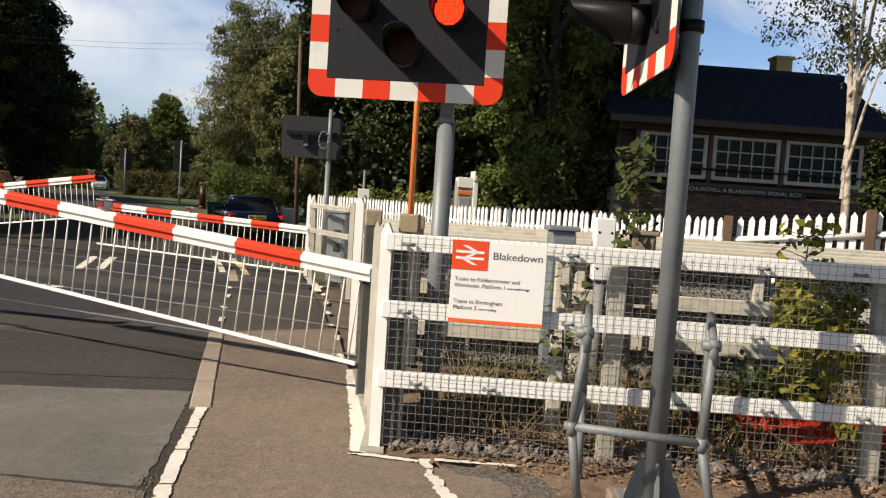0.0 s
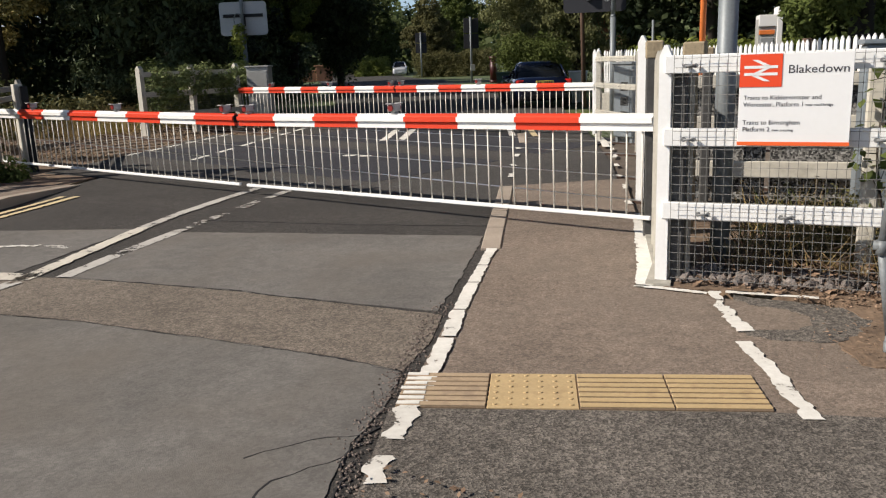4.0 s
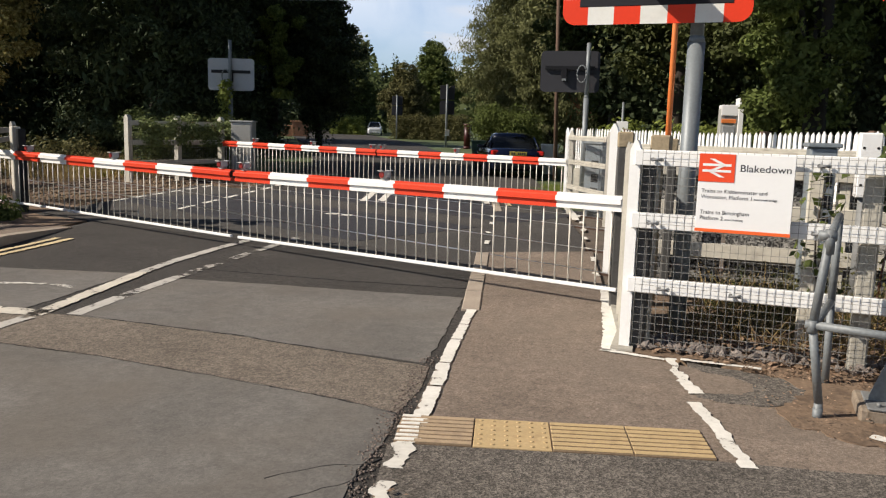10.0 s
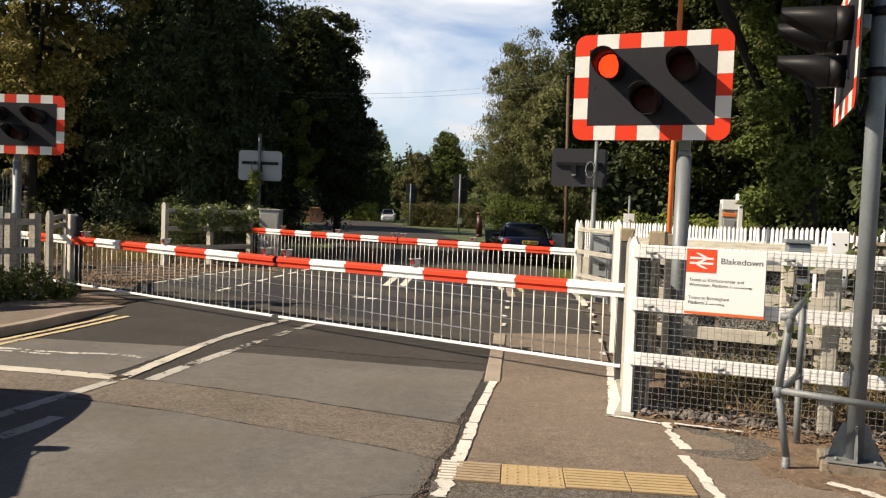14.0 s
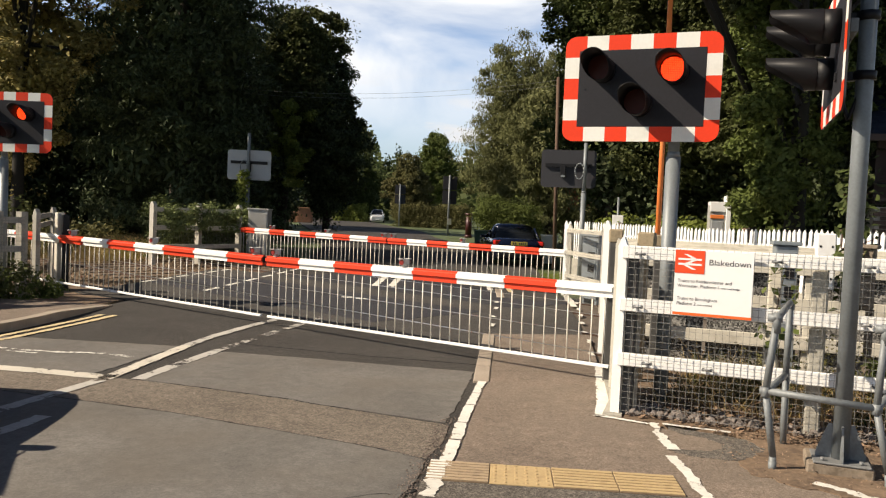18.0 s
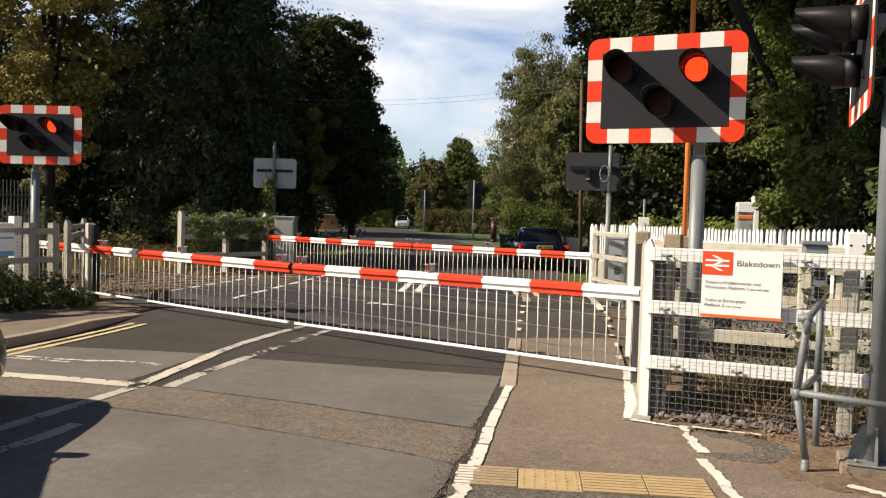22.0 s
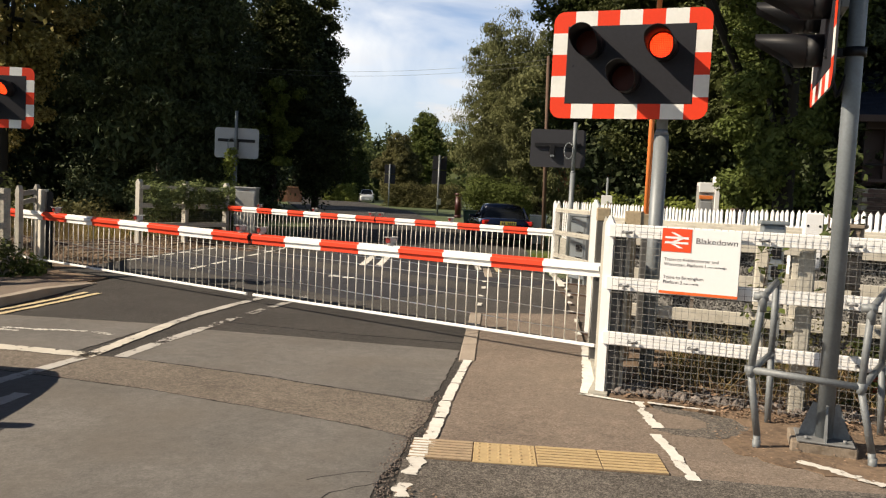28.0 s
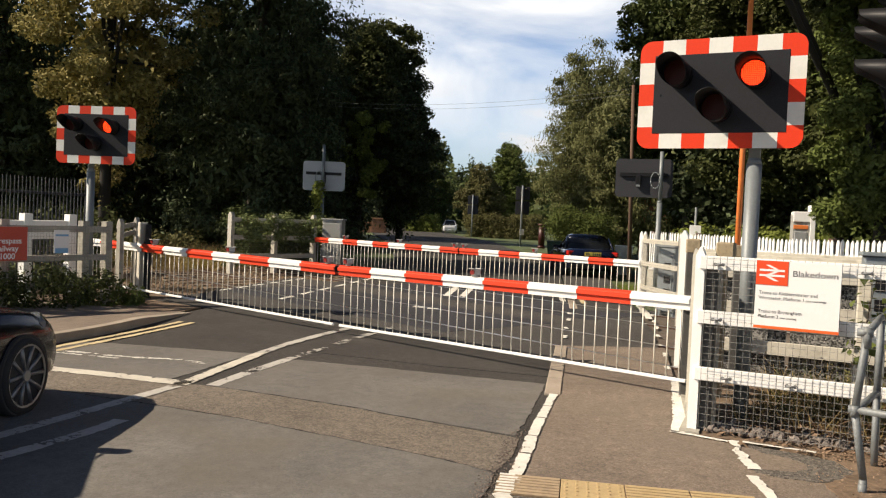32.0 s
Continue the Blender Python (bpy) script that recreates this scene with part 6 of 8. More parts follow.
for k, wdt in enumerate((1.25, 1.25, 1.45)):
    bm = bmesh.new()
    box(bm, (wx - 0.045, 0.02, 2.7), (0.07, 0.1, 1.05), 0, 0.006)
    part("mullion", bm, DARKWOOD, sb)
    win = bmesh.new()
    for c, s in (((wx + wdt / 2, 0, 3.01), (wdt, 0.05, 0.06)), ((wx + wdt / 2, 0, 2.27), (wdt, 0.05, 0.07)), ((wx + 0.035, 0, 2.645), (0.07, 0.05, 0.69)), ((wx + wdt - 0.035, 0, 2.645), (0.07, 0.05, 0.69))):
        box(win, c, s, 0, 0.004)
    wob = part("window", win, GREYWHITE, sb, "white painted sash window")
    nb = 5 if wdt < 1.3 else 6
    for i in range(1, nb):
        bm = bmesh.new()
        box(bm, (wx + 0.07 + (wdt - 0.14) * i / nb, 0.005, 2.645), (0.017, 0.035, 0.69))
        part("glazing_bar", bm, GREYWHITE, wob)
    for i in range(1, 3):
        bm = bmesh.new()
        box(bm, (wx + wdt / 2, 0.003, 2.3 + 0.69 * i / 3), (wdt - 0.14, 0.033, 0.022))
        part("glazing_bar", bm, GREYWHITE, wob)
    bm = bmesh.new()
    box(bm, (wx + wdt / 2, 0.03, 2.645), (wdt - 0.1, 0.006, 0.7))
    part("pane", bm, GLASS, wob)
    wx += wdt + 0.1
bm = bmesh.new()
ov = 0.28
for y0, z0, y1, z1 in ((-0.45, 3.17, SBD / 2, 4.41), (SBD + 0.45, 3.17, SBD / 2, 4.41)):
    vs = [bm.verts.new(p) for p in ((SBX0 - ov, y0, z0), (SBX1 + ov, y0, z0), (SBX1 + ov, y1, z1), (SBX0 - ov, y1, z1), (SBX0 - ov, y0, z0 + 0.09), (SBX1 + ov, y0, z0 + 0.09), (SBX1 + ov, y1, z1 + 0.09), (SBX0 - ov, y1, z1 + 0.09))]
    for f in ((0, 1, 2, 3), (4, 5, 6, 7), (0, 1, 5, 4), (1, 2, 6, 5), (2, 3, 7, 6), (3, 0, 4, 7)):
        bm.faces.new([vs[i] for i in f])
bmesh.ops.recalc_face_normals(bm, faces=bm.faces[:])
roof = part("roof", bm, SLATE, sb, "dark blue slate roof")
sl_bm = bmesh.new()
box(sl_bm, (0, 0, 0), (0.29, 0.27, 0.012))
sl_me = mesh_of("slate", sl_bm, SLATE)
pitch = math.degrees(math.atan2(1.24, SBD / 2 + 0.45))
for r in range(10):
    for c in range(17):
        o = new("slate", sl_me)
        o.parent = roof
        sdist = 0.1 + r * 0.242
        o.matrix_basis = pose(SBX0 - 0.2 + c * 0.3 + (0.15 if r % 2 else 0), -0.45 + sdist * math.cos(radians(pitch)), 3.27 + sdist * math.sin(radians(pitch)) + 0.006, pitch - 2 + random.uniform(-0.6, 0.6), 0, 0)
bm = bmesh.new()
rod(bm, (SBX0 - ov, SBD / 2, 4.5), (SBX1 + ov, SBD / 2, 4.5), 0.09, 8)
part("ridge_tiles", bm, SLATE, roof)
bm = bmesh.new()
box(bm, ((SBX0 + SBX1) / 2, -0.47, 3.2), (SBX1 - SBX0 + 0.56, 0.03, 0.12), 0, 0.005)
part("gutter_board", bm, DARKWOOD, sb)
bm = bmesh.new()
box(bm, (1.12, SBD / 2 + 0.2, 4.62), (0.34, 0.34, 0.45), 0, 0.02)
box(bm, (1.12, SBD / 2 + 0.2, 4.86), (0.4, 0.4, 0.07), 0, 0.01)
part("chimney", bm, mat("buff_brick", (0.4, 0.3, 0.14), 0.9, var=0.25, fine=30, bump=0.4), sb)
bm = bmesh.new()
box(bm, (-0.22, -0.06, 2.06), (2.3, 0.04, 0.14), 0, 0.006)
part("name_board", bm, HOOD, sb)
o = lettering("CHURCHILL & BLAKEDOWN SIGNAL BOX", 0, 0, 0.1, 0, sb, GREYWHITE, 0.001, 2.1)
o.matrix_parent_inverse = Matrix()
o.matrix_basis = pose(-1.27, -0.084, 2.025, 90, 0, 0) @ Matrix.Diagonal((o.scale.x, 1, 1, 1))
bm = bmesh.new()
rod(bm, (SBX0, -0.12, 2.42), (SBX1, -0.12, 2.42), 0.018, 8)
part("hand_rail", bm, HOOD, sb)

# brick house gable beyond the platform
RBRICK = mat("orange_brick", (0.42, 0.15, 0.07), 0.9, var=0.25, big=3, fine=25, bump=0.4)
ho = thing("brick_house", "orange brick house with pale window behind the trees", "house", m=pose(-8.5, 44.0, 0, 0, 0, 10))
for nm, c, s, m in (("wall", (0, 3, 2.6), (7, 6, 5.2), RBRICK), ("window_frame", (0.6, -0.03, 4.0), (1.0, 0.1, 1.1), SIGNWHITE), ("pane", (0.6, -0.09, 4.0), (0.8, 0.03, 0.9), GLASS), ("sill", (0.6, -0.06, 3.4), (1.2, 0.2, 0.1), CONCRETE)):
    bm = bmesh.new()
    box(bm, c, s, 0, 0.01)
    part(nm, bm, m, ho)
bm = bmesh.new()
vs = [bm.verts.new(p) for p in ((-3.8, -0.4, 5.1), (3.8, -0.4, 5.1), (3.8, 6.4, 5.1), (-3.8, 6.4, 5.1), (-3.8, 3, 8.0), (3.8, 3, 8.0))]
for f in ((0, 1, 5, 4), (2, 3, 4, 5), (0, 4, 3), (1, 2, 5), (0, 3, 2, 1)):
    bm.faces.new([vs[i] for i in f])
bmesh.ops.recalc_face_normals(bm, faces=bm.faces[:])
part("roof", bm, SLATE, ho)

ho2 = thing("brick_house", "red-brown brick house beyond the signal box", "house", m=pose(16.6, 29.0, 0, 0, 0, 8))
for nm, c, sz, m in (("wall", (0, 3, 2.2), (6, 6, 4.4), RBRICK), ("window_frame", (-1.6, -0.03, 3.0), (1.0, 0.1, 1.1), SIGNWHITE), ("pane", (-1.6, -0.09, 3.0), (0.8, 0.03, 0.9), GLASS), ("chimney", (-2.2, 3.0, 6.6), (0.7, 0.5, 1.6), RBRICK)):
    bm = bmesh.new()
    box(bm, c, sz, 0, 0.01)
    part(nm, bm, m, ho2)
bm = bmesh.new()
vs = [bm.verts.new(p) for p in ((-3.3, -0.3, 4.3), (3.3, -0.3, 4.3), (3.3, 6.3, 4.3), (-3.3, 6.3, 4.3), (-3.3, 3, 6.4), (3.3, 3, 6.4))]
for f in ((0, 1, 5, 4), (2, 3, 4, 5), (0, 4, 3), (1, 2, 5), (0, 3, 2, 1)):
    bm.faces.new([vs[i] for i in f])
bmesh.ops.recalc_face_normals(bm, faces=bm.faces[:])
part("roof", bm, mat("brown_tile_roof", (0.12, 0.06, 0.04), 0.9, var=0.25, big=3, fine=20, bump=0.4), ho2)

# dark red pillar beside the shrub, its red deepened for the missing shade
ki = thing("pillar_box", "pillar box in shade-darkened red beside the roadside shrub", "pillar box", m=pose(-18.95, 45.2, 0, 0, 0, 20))
KRED = mat("shaded_pillar_red", (0.045, 0.006, 0.006), 0.45, var=0.15, bump=0.05)
for nm, z0, z1, r in (("base", 0.0, 0.18, 0.25), ("drum", 0.18, 1.5, 0.21), ("cap", 1.5, 1.66, 0.26)):
    bm = bmesh.new()
    rod(bm, (0, 0, z0), (0, 0, z1), r, 16)
    part(nm, bm, KRED, ki)


# == plants ==
BARK = mat("bark", (0.045, 0.035, 0.026), 0.95, var=0.3, big=4, fine=30, bump=0.7)
# bark darkened so that shaded trunks sink into the background
DARKBARK = mat("shaded_bark", (0.014, 0.012, 0.009), 0.95, var=0.3, big=4, fine=30, bump=0.7)
BIRCHBARK = mat("birch_bark", (0.44, 0.38, 0.31), 0.85, var=0.25, big=5, fine=30, bump=0.4, second=(0.09, 0.07, 0.055), amount=0.8, edge=0.5)
# LEAF_SHADE and LEAF_LIT put shade and sunlight into the leaf green
LEAF_DARK = leaf_mat("leaf_dark_conifer", (0.06, 0.078, 0.037), 0.65, 0.14)
LEAF_SHADE = leaf_mat("leaf_shaded_green", (0.062, 0.072, 0.025), 0.6, 0.2)
LEAF_DECID = leaf_mat("leaf_dark_green", (0.055, 0.072, 0.022), 0.45, 0.2)
LEAF_MID = leaf_mat("leaf_green", (0.088, 0.112, 0.03), 0.4, 0.25)
LEAF_GREY = leaf_mat("leaf_grey_green", (0.135, 0.142, 0.062), 0.4, 0.3)
LEAF_OLIVE = leaf_mat("leaf_olive", (0.105, 0.1, 0.04), 0.45, 0.25)
LEAF_HOLLY = leaf_mat("leaf_holly", (0.05, 0.058, 0.024), 0.5, 0.15)
LEAF_BIRCH = leaf_mat("leaf_birch", (0.12, 0.135, 0.055), 0.4, 0.35)
LEAF_YEL = leaf_mat("leaf_yellow_green", (0.235, 0.198, 0.072), 0.7, 0.22)
LEAF_LIT = leaf_mat("leaf_sunlit_green", (0.19, 0.225, 0.055), 0.4, 0.38)
LEAF_BRAM = leaf_mat("leaf_bramble", (0.2, 0.19, 0.03), 0.5, 0.3)
LEAF_IVY = leaf_mat("leaf_ivy", (0.155, 0.185, 0.075), 0.5, 0.22)
STRAW = leaf_mat("dry_grass", (0.3, 0.22, 0.1), 0.4, 0.2)
LITTER = leaf_mat("dead_leaves", (0.24, 0.162, 0.11), 0.6, 0.1)


def leaves_mesh(name, cen, out, size, ratio, m, rng, droop=0.0):
    """Leaf blades: one kite of two triangles at each centre, facing roughly along out."""
    n = len(cen)
    nr = out + rng.normal(0, 0.55, (n, 3))
    nr /= np.linalg.norm(nr, axis=1, keepdims=True) + 1e-9
    up = rng.normal(0, 1, (n, 3))
    up[:, 2] -= droop
    u = up - (up * nr).sum(1, keepdims=True) * nr
    u /= np.linalg.norm(u, axis=1, keepdims=True) + 1e-9
    w = np.cross(nr, u)
    s = size * rng.uniform(0.65, 1.35, (n, 1))
    h = s * ratio
    v = np.empty((n, 4, 3))
    v[:, 0] = cen - u * s
    v[:, 1] = cen - w * h + nr * h * 0.25
    v[:, 2] = cen + u * s
    v[:, 3] = cen + w * h + nr * h * 0.25
    me = bpy.data.meshes.new(name)
    me.vertices.add(n * 4)
    me.vertices.foreach_set("co", v.reshape(-1))
    me.loops.add(n * 4)
    me.loops.foreach_set("vertex_index", np.arange(n * 4))
    me.polygons.add(n)
    me.polygons.foreach_set("loop_start", np.arange(n) * 4)
    me.update(calc_edges=True)
    me.materials.append(m)
    return me


def clumped(rng, n, centres, radii, flat=0.7):
    k = rng.integers(0, len(centres), n)
    d = rng.normal(0, 1, (n, 3))
    d /= np.linalg.norm(d, axis=1, keepdims=True)
    r = radii[k][:, None] * rng.uniform(0.25, 1.0, (n, 1)) ** 0.6
    off = d * r
    off[:, 2] *= flat
    return centres[k] + off, d


def tree(name, label, x, y, h, r, m, n=16000, leaf=0.13, seed=1, bottom=0.25, clumps=90, shape="round", bark=None, trunk=0.22, lean=(0, 0), ratio=0.5, droop=0.0, clump_r=0.28, core=0.05, shell=0.14, over=(0, 0)):
    """Tapered trunk, limbs and a crown of leaf clumps over a looser shell of leaves."""
    rng = np.random.default_rng(seed)
    t = thing(name, label, "tree", m=pose(x, y, 0))
    zb = h * bottom
    cz, ch = (h + zb) / 2, (h - zb) / 2
    c = []
    while len(c) < clumps:
        p = rng.uniform(-1, 1, 3)
        q = math.hypot(p[0], p[1])
        zz = p[2]
        if shape == "cone":
            lim = 0.16 + 0.84 * ((1 - zz) / 2) ** 0.62
        elif shape == "column":
            lim = 1.0 if zz < 0.5 else 1.0 - (zz - 0.5) * 1.1
        else:
            lim = math.sqrt(max(0, 1 - zz * zz)) * (1.0 + 0.25 * math.sin(zz * 5 + seed))
        if lim * 0.35 < q < lim or (q < lim and rng.random() < 0.3):
            c.append((p[0] * r * 0.92 + lean[0] * (zz + 1) / 2, p[1] * r * 0.92 + lean[1] * (zz + 1) / 2, cz + zz * ch))
    c = np.array(c)
    rad = clump_r * r * rng.uniform(0.55, 1.25, len(c))
    cen, d = clumped(rng, n, c, rad, 0.62)
    k = int(n * shell)
    if k:
        zz, an = rng.uniform(-1, 1, k), rng.uniform(0, 2 * np.pi, k)
        if shape == "cone":
            lim = 0.16 + 0.84 * ((1 - zz) / 2) ** 0.62
        elif shape == "column":
            lim = np.where(zz < 0.5, 1.0, 1.0 - (zz - 0.5) * 1.1)
        else:
            lim = np.sqrt(np.maximum(0, 1 - zz * zz)) * (1.0 + 0.25 * np.sin(zz * 5 + seed))
        lump = 0.9 + 0.1 * np.sin(3 * an + 4 * zz + seed) + 0.07 * np.sin(7 * an - 11 * zz + 2 * seed) + 0.05 * np.sin(17 * an + 23 * zz)
        q = r * lim * lump * rng.uniform(0.45, 1.0, k) ** 0.5
        lf = (zz + 1) / 2
        cen[:k] = np.stack([q * np.cos(an) + lean[0] * lf, q * np.sin(an) + lean[1] * lf, cz + zz * ch * lump], 1)
        d[:k] = np.stack([np.cos(an), np.sin(an), zz * 0.6], 1)
    sz = np.full((n, 1), leaf)
    if core:
        k = int(n * core)
        inner = (c[rng.integers(0, len(c), k)] - np.array([0, 0, cz])) * np.array([0.66, 0.66, 0.8]) + np.array([0, 0, cz]) + rng.normal(0, 0.07 * r, (k, 3))
        inner[:, 2] = np.clip(inner[:, 2], zb, h * 0.93)
        cen, d = np.concatenate([cen, inner]), np.concatenate([d, rng.normal(0, 1, (k, 3))])
        sz = np.concatenate([sz, np.full((k, 1), leaf * 2.4)])
    cen[:, :2] += np.array(over)
    c[:, :2] += np.array(over)
    o = new("crown", leaves_mesh("crown", cen, d * 0.6 + np.array([0, 0, 0.55]), sz, ratio, m, rng, droop))
    o.parent = t
    bm = bmesh.new()
    top = (lean[0] * 0.8 + over[0] * 0.7, lean[1] * 0.8 + over[1] * 0.7, h * 0.82)
    pts = [(0, 0, -0.1), (lean[0] * 0.2 + 0.05, lean[1] * 0.2, h * 0.28), (lean[0] * 0.5, lean[1] * 0.5 + 0.05, h * 0.55), top]
    for i, (a, b) in enumerate(zip(pts, pts[1:])):
        rod(bm, a, b, trunk * (1 - 0.3 * i), 10, trunk * (0.7 - 0.3 * i), 0, False)
    part("trunk", bm, bark or BARK, t)
    for k in range(7):
        tgt = c[int(rng.integers(0, len(c)))]
        z0 = min(h * rng.uniform(0.22, 0.6), tgt[2])
        st = (lean[0] * z0 / h, lean[1] * z0 / h, z0)
        bm = bmesh.new()
        mid = ((st[0] + tgt[0]) / 2, (st[1] + tgt[1]) / 2, (st[2] * 0.4 + tgt[2] * 0.6))
        rod(bm, st, mid, trunk * 0.4, 7, trunk * 0.25, 0, False)
        rod(bm, mid, tuple(tgt), trunk * 0.25, 7, trunk * 0.08, 0, False)
        part("limb", bm, bark or BARK, t)
    return t


def bush(name, label, x, y, rx, ry, h, m, n=5000, leaf=0.07, seed=1, z0=0.0, rz=0.0, clumps=40, ratio=0.55, category="bush", kind="", clump_r=0.33):
    rng = np.random.default_rng(seed)
    p = rng.uniform(-1, 1, (clumps, 3))
    p[:, 2] = np.abs(p[:, 2])
    c = np.stack([p[:, 0] * rx * 0.85, p[:, 1] * ry * 0.85, p[:, 2] * h * 0.82], 1)
    cen, d = clumped(rng, n, c, clump_r * min(rx, ry, h) * rng.uniform(0.7, 1.5, clumps), 0.8)
    cen[:, 2] = np.maximum(cen[:, 2], 0.01)
    o = new(name, leaves_mesh(name, cen, d * 0.7 + np.array([0, 0, 0.5]), leaf, ratio, m, rng))
    o.matrix_world = pose(x, y, z0, 0, 0, rz)
    return tagged(o, label, category, "", kind)


# trees beyond the far left barrier
tree("conifer", "tall dense dark green conifer beyond the railway", -19.0, 16.6, 19.5, 3.75, LEAF_DARK, 90000, 0.09, 11, 0.02, 420, "column", trunk=0.35, ratio=0.34, droop=1.2, clump_r=0.15, core=0.1)
tree("conifer", "dark conifer behind the steel palisade fence", -28.6, 13.0, 17.0, 3.2, LEAF_DARK, 44000, 0.1, 13, 0.02, 240, "cone", trunk=0.3, ratio=0.34, droop=1.2, clump_r=0.18, core=0.1)
tree("conifer", "dark conifer beyond the palisade fence", -37.7, 6.9, 14.5, 5.2, LEAF_DARK, 40000, 0.1, 14, 0.02, 220, "cone", trunk=0.3, ratio=0.34, droop=1.2, clump_r=0.18, core=0.1)
tree("sycamore", "broad yellowing sycamore behind the crossing signal", -21.1, 11.7, 15.5, 2.7, LEAF_YEL, 46000, 0.07, 15, 0.1, 110, trunk=0.22, bark=DARKBARK, clump_r=0.22, core=0.08, shell=0.04)
tree("dark_tree", "large dark round-headed tree overhanging the road", -23.6, 29.6, 12.0, 3.3, LEAF_SHADE, 70000, 0.1, 16, 0.25, 220, trunk=0.35, lean=(0.8, 1.2), clump_r=0.18, core=0.09)
tree("dark_tree", "dark tree beside the road with low lit branches", -26.4, 25.5, 12.6, 4.0, LEAF_DARK, 56000, 0.1, 17, 0.03, 230, "column", trunk=0.35, clump_r=0.2, core=0.1)
# sunlit low branches, given the brighter leaf green
bush("shrub", "light green lower foliage beside the road", -21.6, 27.2, 1.1, 1.1, 4.8, LEAF_LIT, 8000, 0.08, 18, 2.6, clump_r=0.3)
tree("tree", "thin pale distant tree beside the road", -61.7, 106.9, 15.6, 2.1, LEAF_GREY, 9000, 0.13, 19, 0.45, 70, clump_r=0.24, core=0.0, shell=0.1)
tree("tree", "rounded dark green tree down the road", -38.9, 84.8, 11.1, 3.4, LEAF_MID, 46000, 0.12, 20, 0.04, 200, clump_r=0.16, core=0.12)
tree("tree", "brown-green tree behind the clipped hedge", -37.0, 73.2, 7.7, 2.55, LEAF_OLIVE, 36000, 0.1, 21, 0.04, 160, clump_r=0.18, core=0.12)
tree("tree", "slender olive tree on the bend of the road", -51.8, 90.0, 9.2, 2.0, LEAF_DECID, 26000, 0.12, 24, 0.03, 140, "column", clump_r=0.2, core=0.14)
tree("tree", "dark tree on the far bend of the road", -57.5, 97.0, 8.6, 4.6, LEAF_DECID, 30000, 0.14, 25, 0.03, 160, clump_r=0.18, core=0.14)
tree("willow", "tall grey-green weeping tree beside the road", -14.3, 41.6, 12.6, 4.0, LEAF_GREY, 80000, 0.1, 22, 0.04, 300, "round", trunk=0.25, ratio=0.3, droop=2.5, clump_r=0.17, core=0.07)
tree("willow", "lower grey-green weeping tree beside the road", -11.2, 37.4, 8.8, 2.9, LEAF_GREY, 46000, 0.1, 23, 0.02, 200, "column", trunk=0.2, ratio=0.3, droop=2.5, clump_r=0.18, core=0.07)
# trees behind the platform
for i, (x, y, h, r, m, nn, lf_, bt_) in enumerate(((-5.2, 25.0, 12.0, 3.2, LEAF_DECID, 46000, 0.09, 0.2), (-2.6, 21.9, 14.5, 3.4, LEAF_SHADE, 56000, 0.085, 0.2), (0.8, 20.0, 15.0, 3.6, LEAF_SHADE, 60000, 0.085, 0.2), (2.4, 20.5, 7.0, 2.6, LEAF_DECID, 30000, 0.09, 0.05), (-7.0, 31.0, 12.0, 3.2, LEAF_GREY, 40000, 0.1, 0.2), (11.5, 23.0, 5.5, 2.6, LEAF_DECID, 16000, 0.09, 0.1))):
    tree("woodland_tree", "tall dark green tree behind the platform", x, y, h, r, m, nn, lf_, 30 + i, bt_, 240, trunk=0.3, clump_r=0.17, core=0.1)
bush("understorey", "dark shady undergrowth behind the platform trees", 0.0, 23.4, 5.6, 1.6, 8.5, LEAF_DARK, 60000, 0.13, 41, 0.0, -10, 300, category="undergrowth", kind="stuff", clump_r=0.7)
bush("understorey", "dark shady undergrowth beyond the railway", -31.0, 18.0, 2.0, 11.0, 12.0, LEAF_DARK, 70000, 0.17, 42, 0.0, 0, 300, category="undergrowth", kind="stuff", clump_r=0.7)
bush("understorey", "dark undergrowth under the roadside trees", -25.5, 28.5, 2.2, 4.4, 4.0, LEAF_DARK, 20000, 0.12, 142, 0.0, 30, 120, category="undergrowth", kind="stuff", clump_r=0.6)
bush("laurel_bush", "broad-leaved green bush behind the picket fence", 0.85, 13.6, 0.85, 0.8, 2.9, LEAF_MID, 8000, 0.06, 43, 0.2, clump_r=0.3, kind="stuff")
bush("laurel_bush", "tall green bush beside the signal box", 2.1, 14.6, 1.0, 0.7, 4.0, LEAF_DARK, 9000, 0.06, 44, 0.4, clump_r=0.4, kind="stuff")
bush("understorey", "shady green bushes under the platform trees", -5.0, 28.5, 2.1, 1.0, 4.8, LEAF_SHADE, 16000, 0.09, 141, 0.0, 0, 90, category="undergrowth", kind="stuff", clump_r=0.6)
bush("laurel_hedge", "glossy laurel hedge behind the platform", -1.8, 17.3, 3.0, 0.6, 1.75, LEAF_LIT, 14000, 0.065, 45, 0.2, 5, 120, category="hedge", clump_r=0.5, kind="stuff")
bush("round_shrub", "rounded leafy shrub behind the parked car", -10.9, 29.6, 1.45, 1.3, 2.75, LEAF_MID, 26000, 0.05, 46, 0.0, 0, 110, kind="stuff")
bush("clipped_hedge", "clipped olive-green hedge beside the bend", -33.4, 71.6, 4.6, 1.3, 2.7, LEAF_OLIVE, 44000, 0.075, 47, 0.0, 3, 300, category="hedge", clump_r=0.45, kind="stuff")
bush("roadside_bush", "bright grass-topped bush behind the hedge", -34.4, 74.4, 1.7, 0.8, 3.4, LEAF_LIT, 6000, 0.09, 147, 0.0, 0, 60, kind="stuff")
bush("roadside_bush", "light green bush by the verge", -50.4, 84.6, 2.2, 1.4, 2.5, LEAF_LIT, 12000, 0.09, 48, 0.0, 30, 90, kind="stuff")
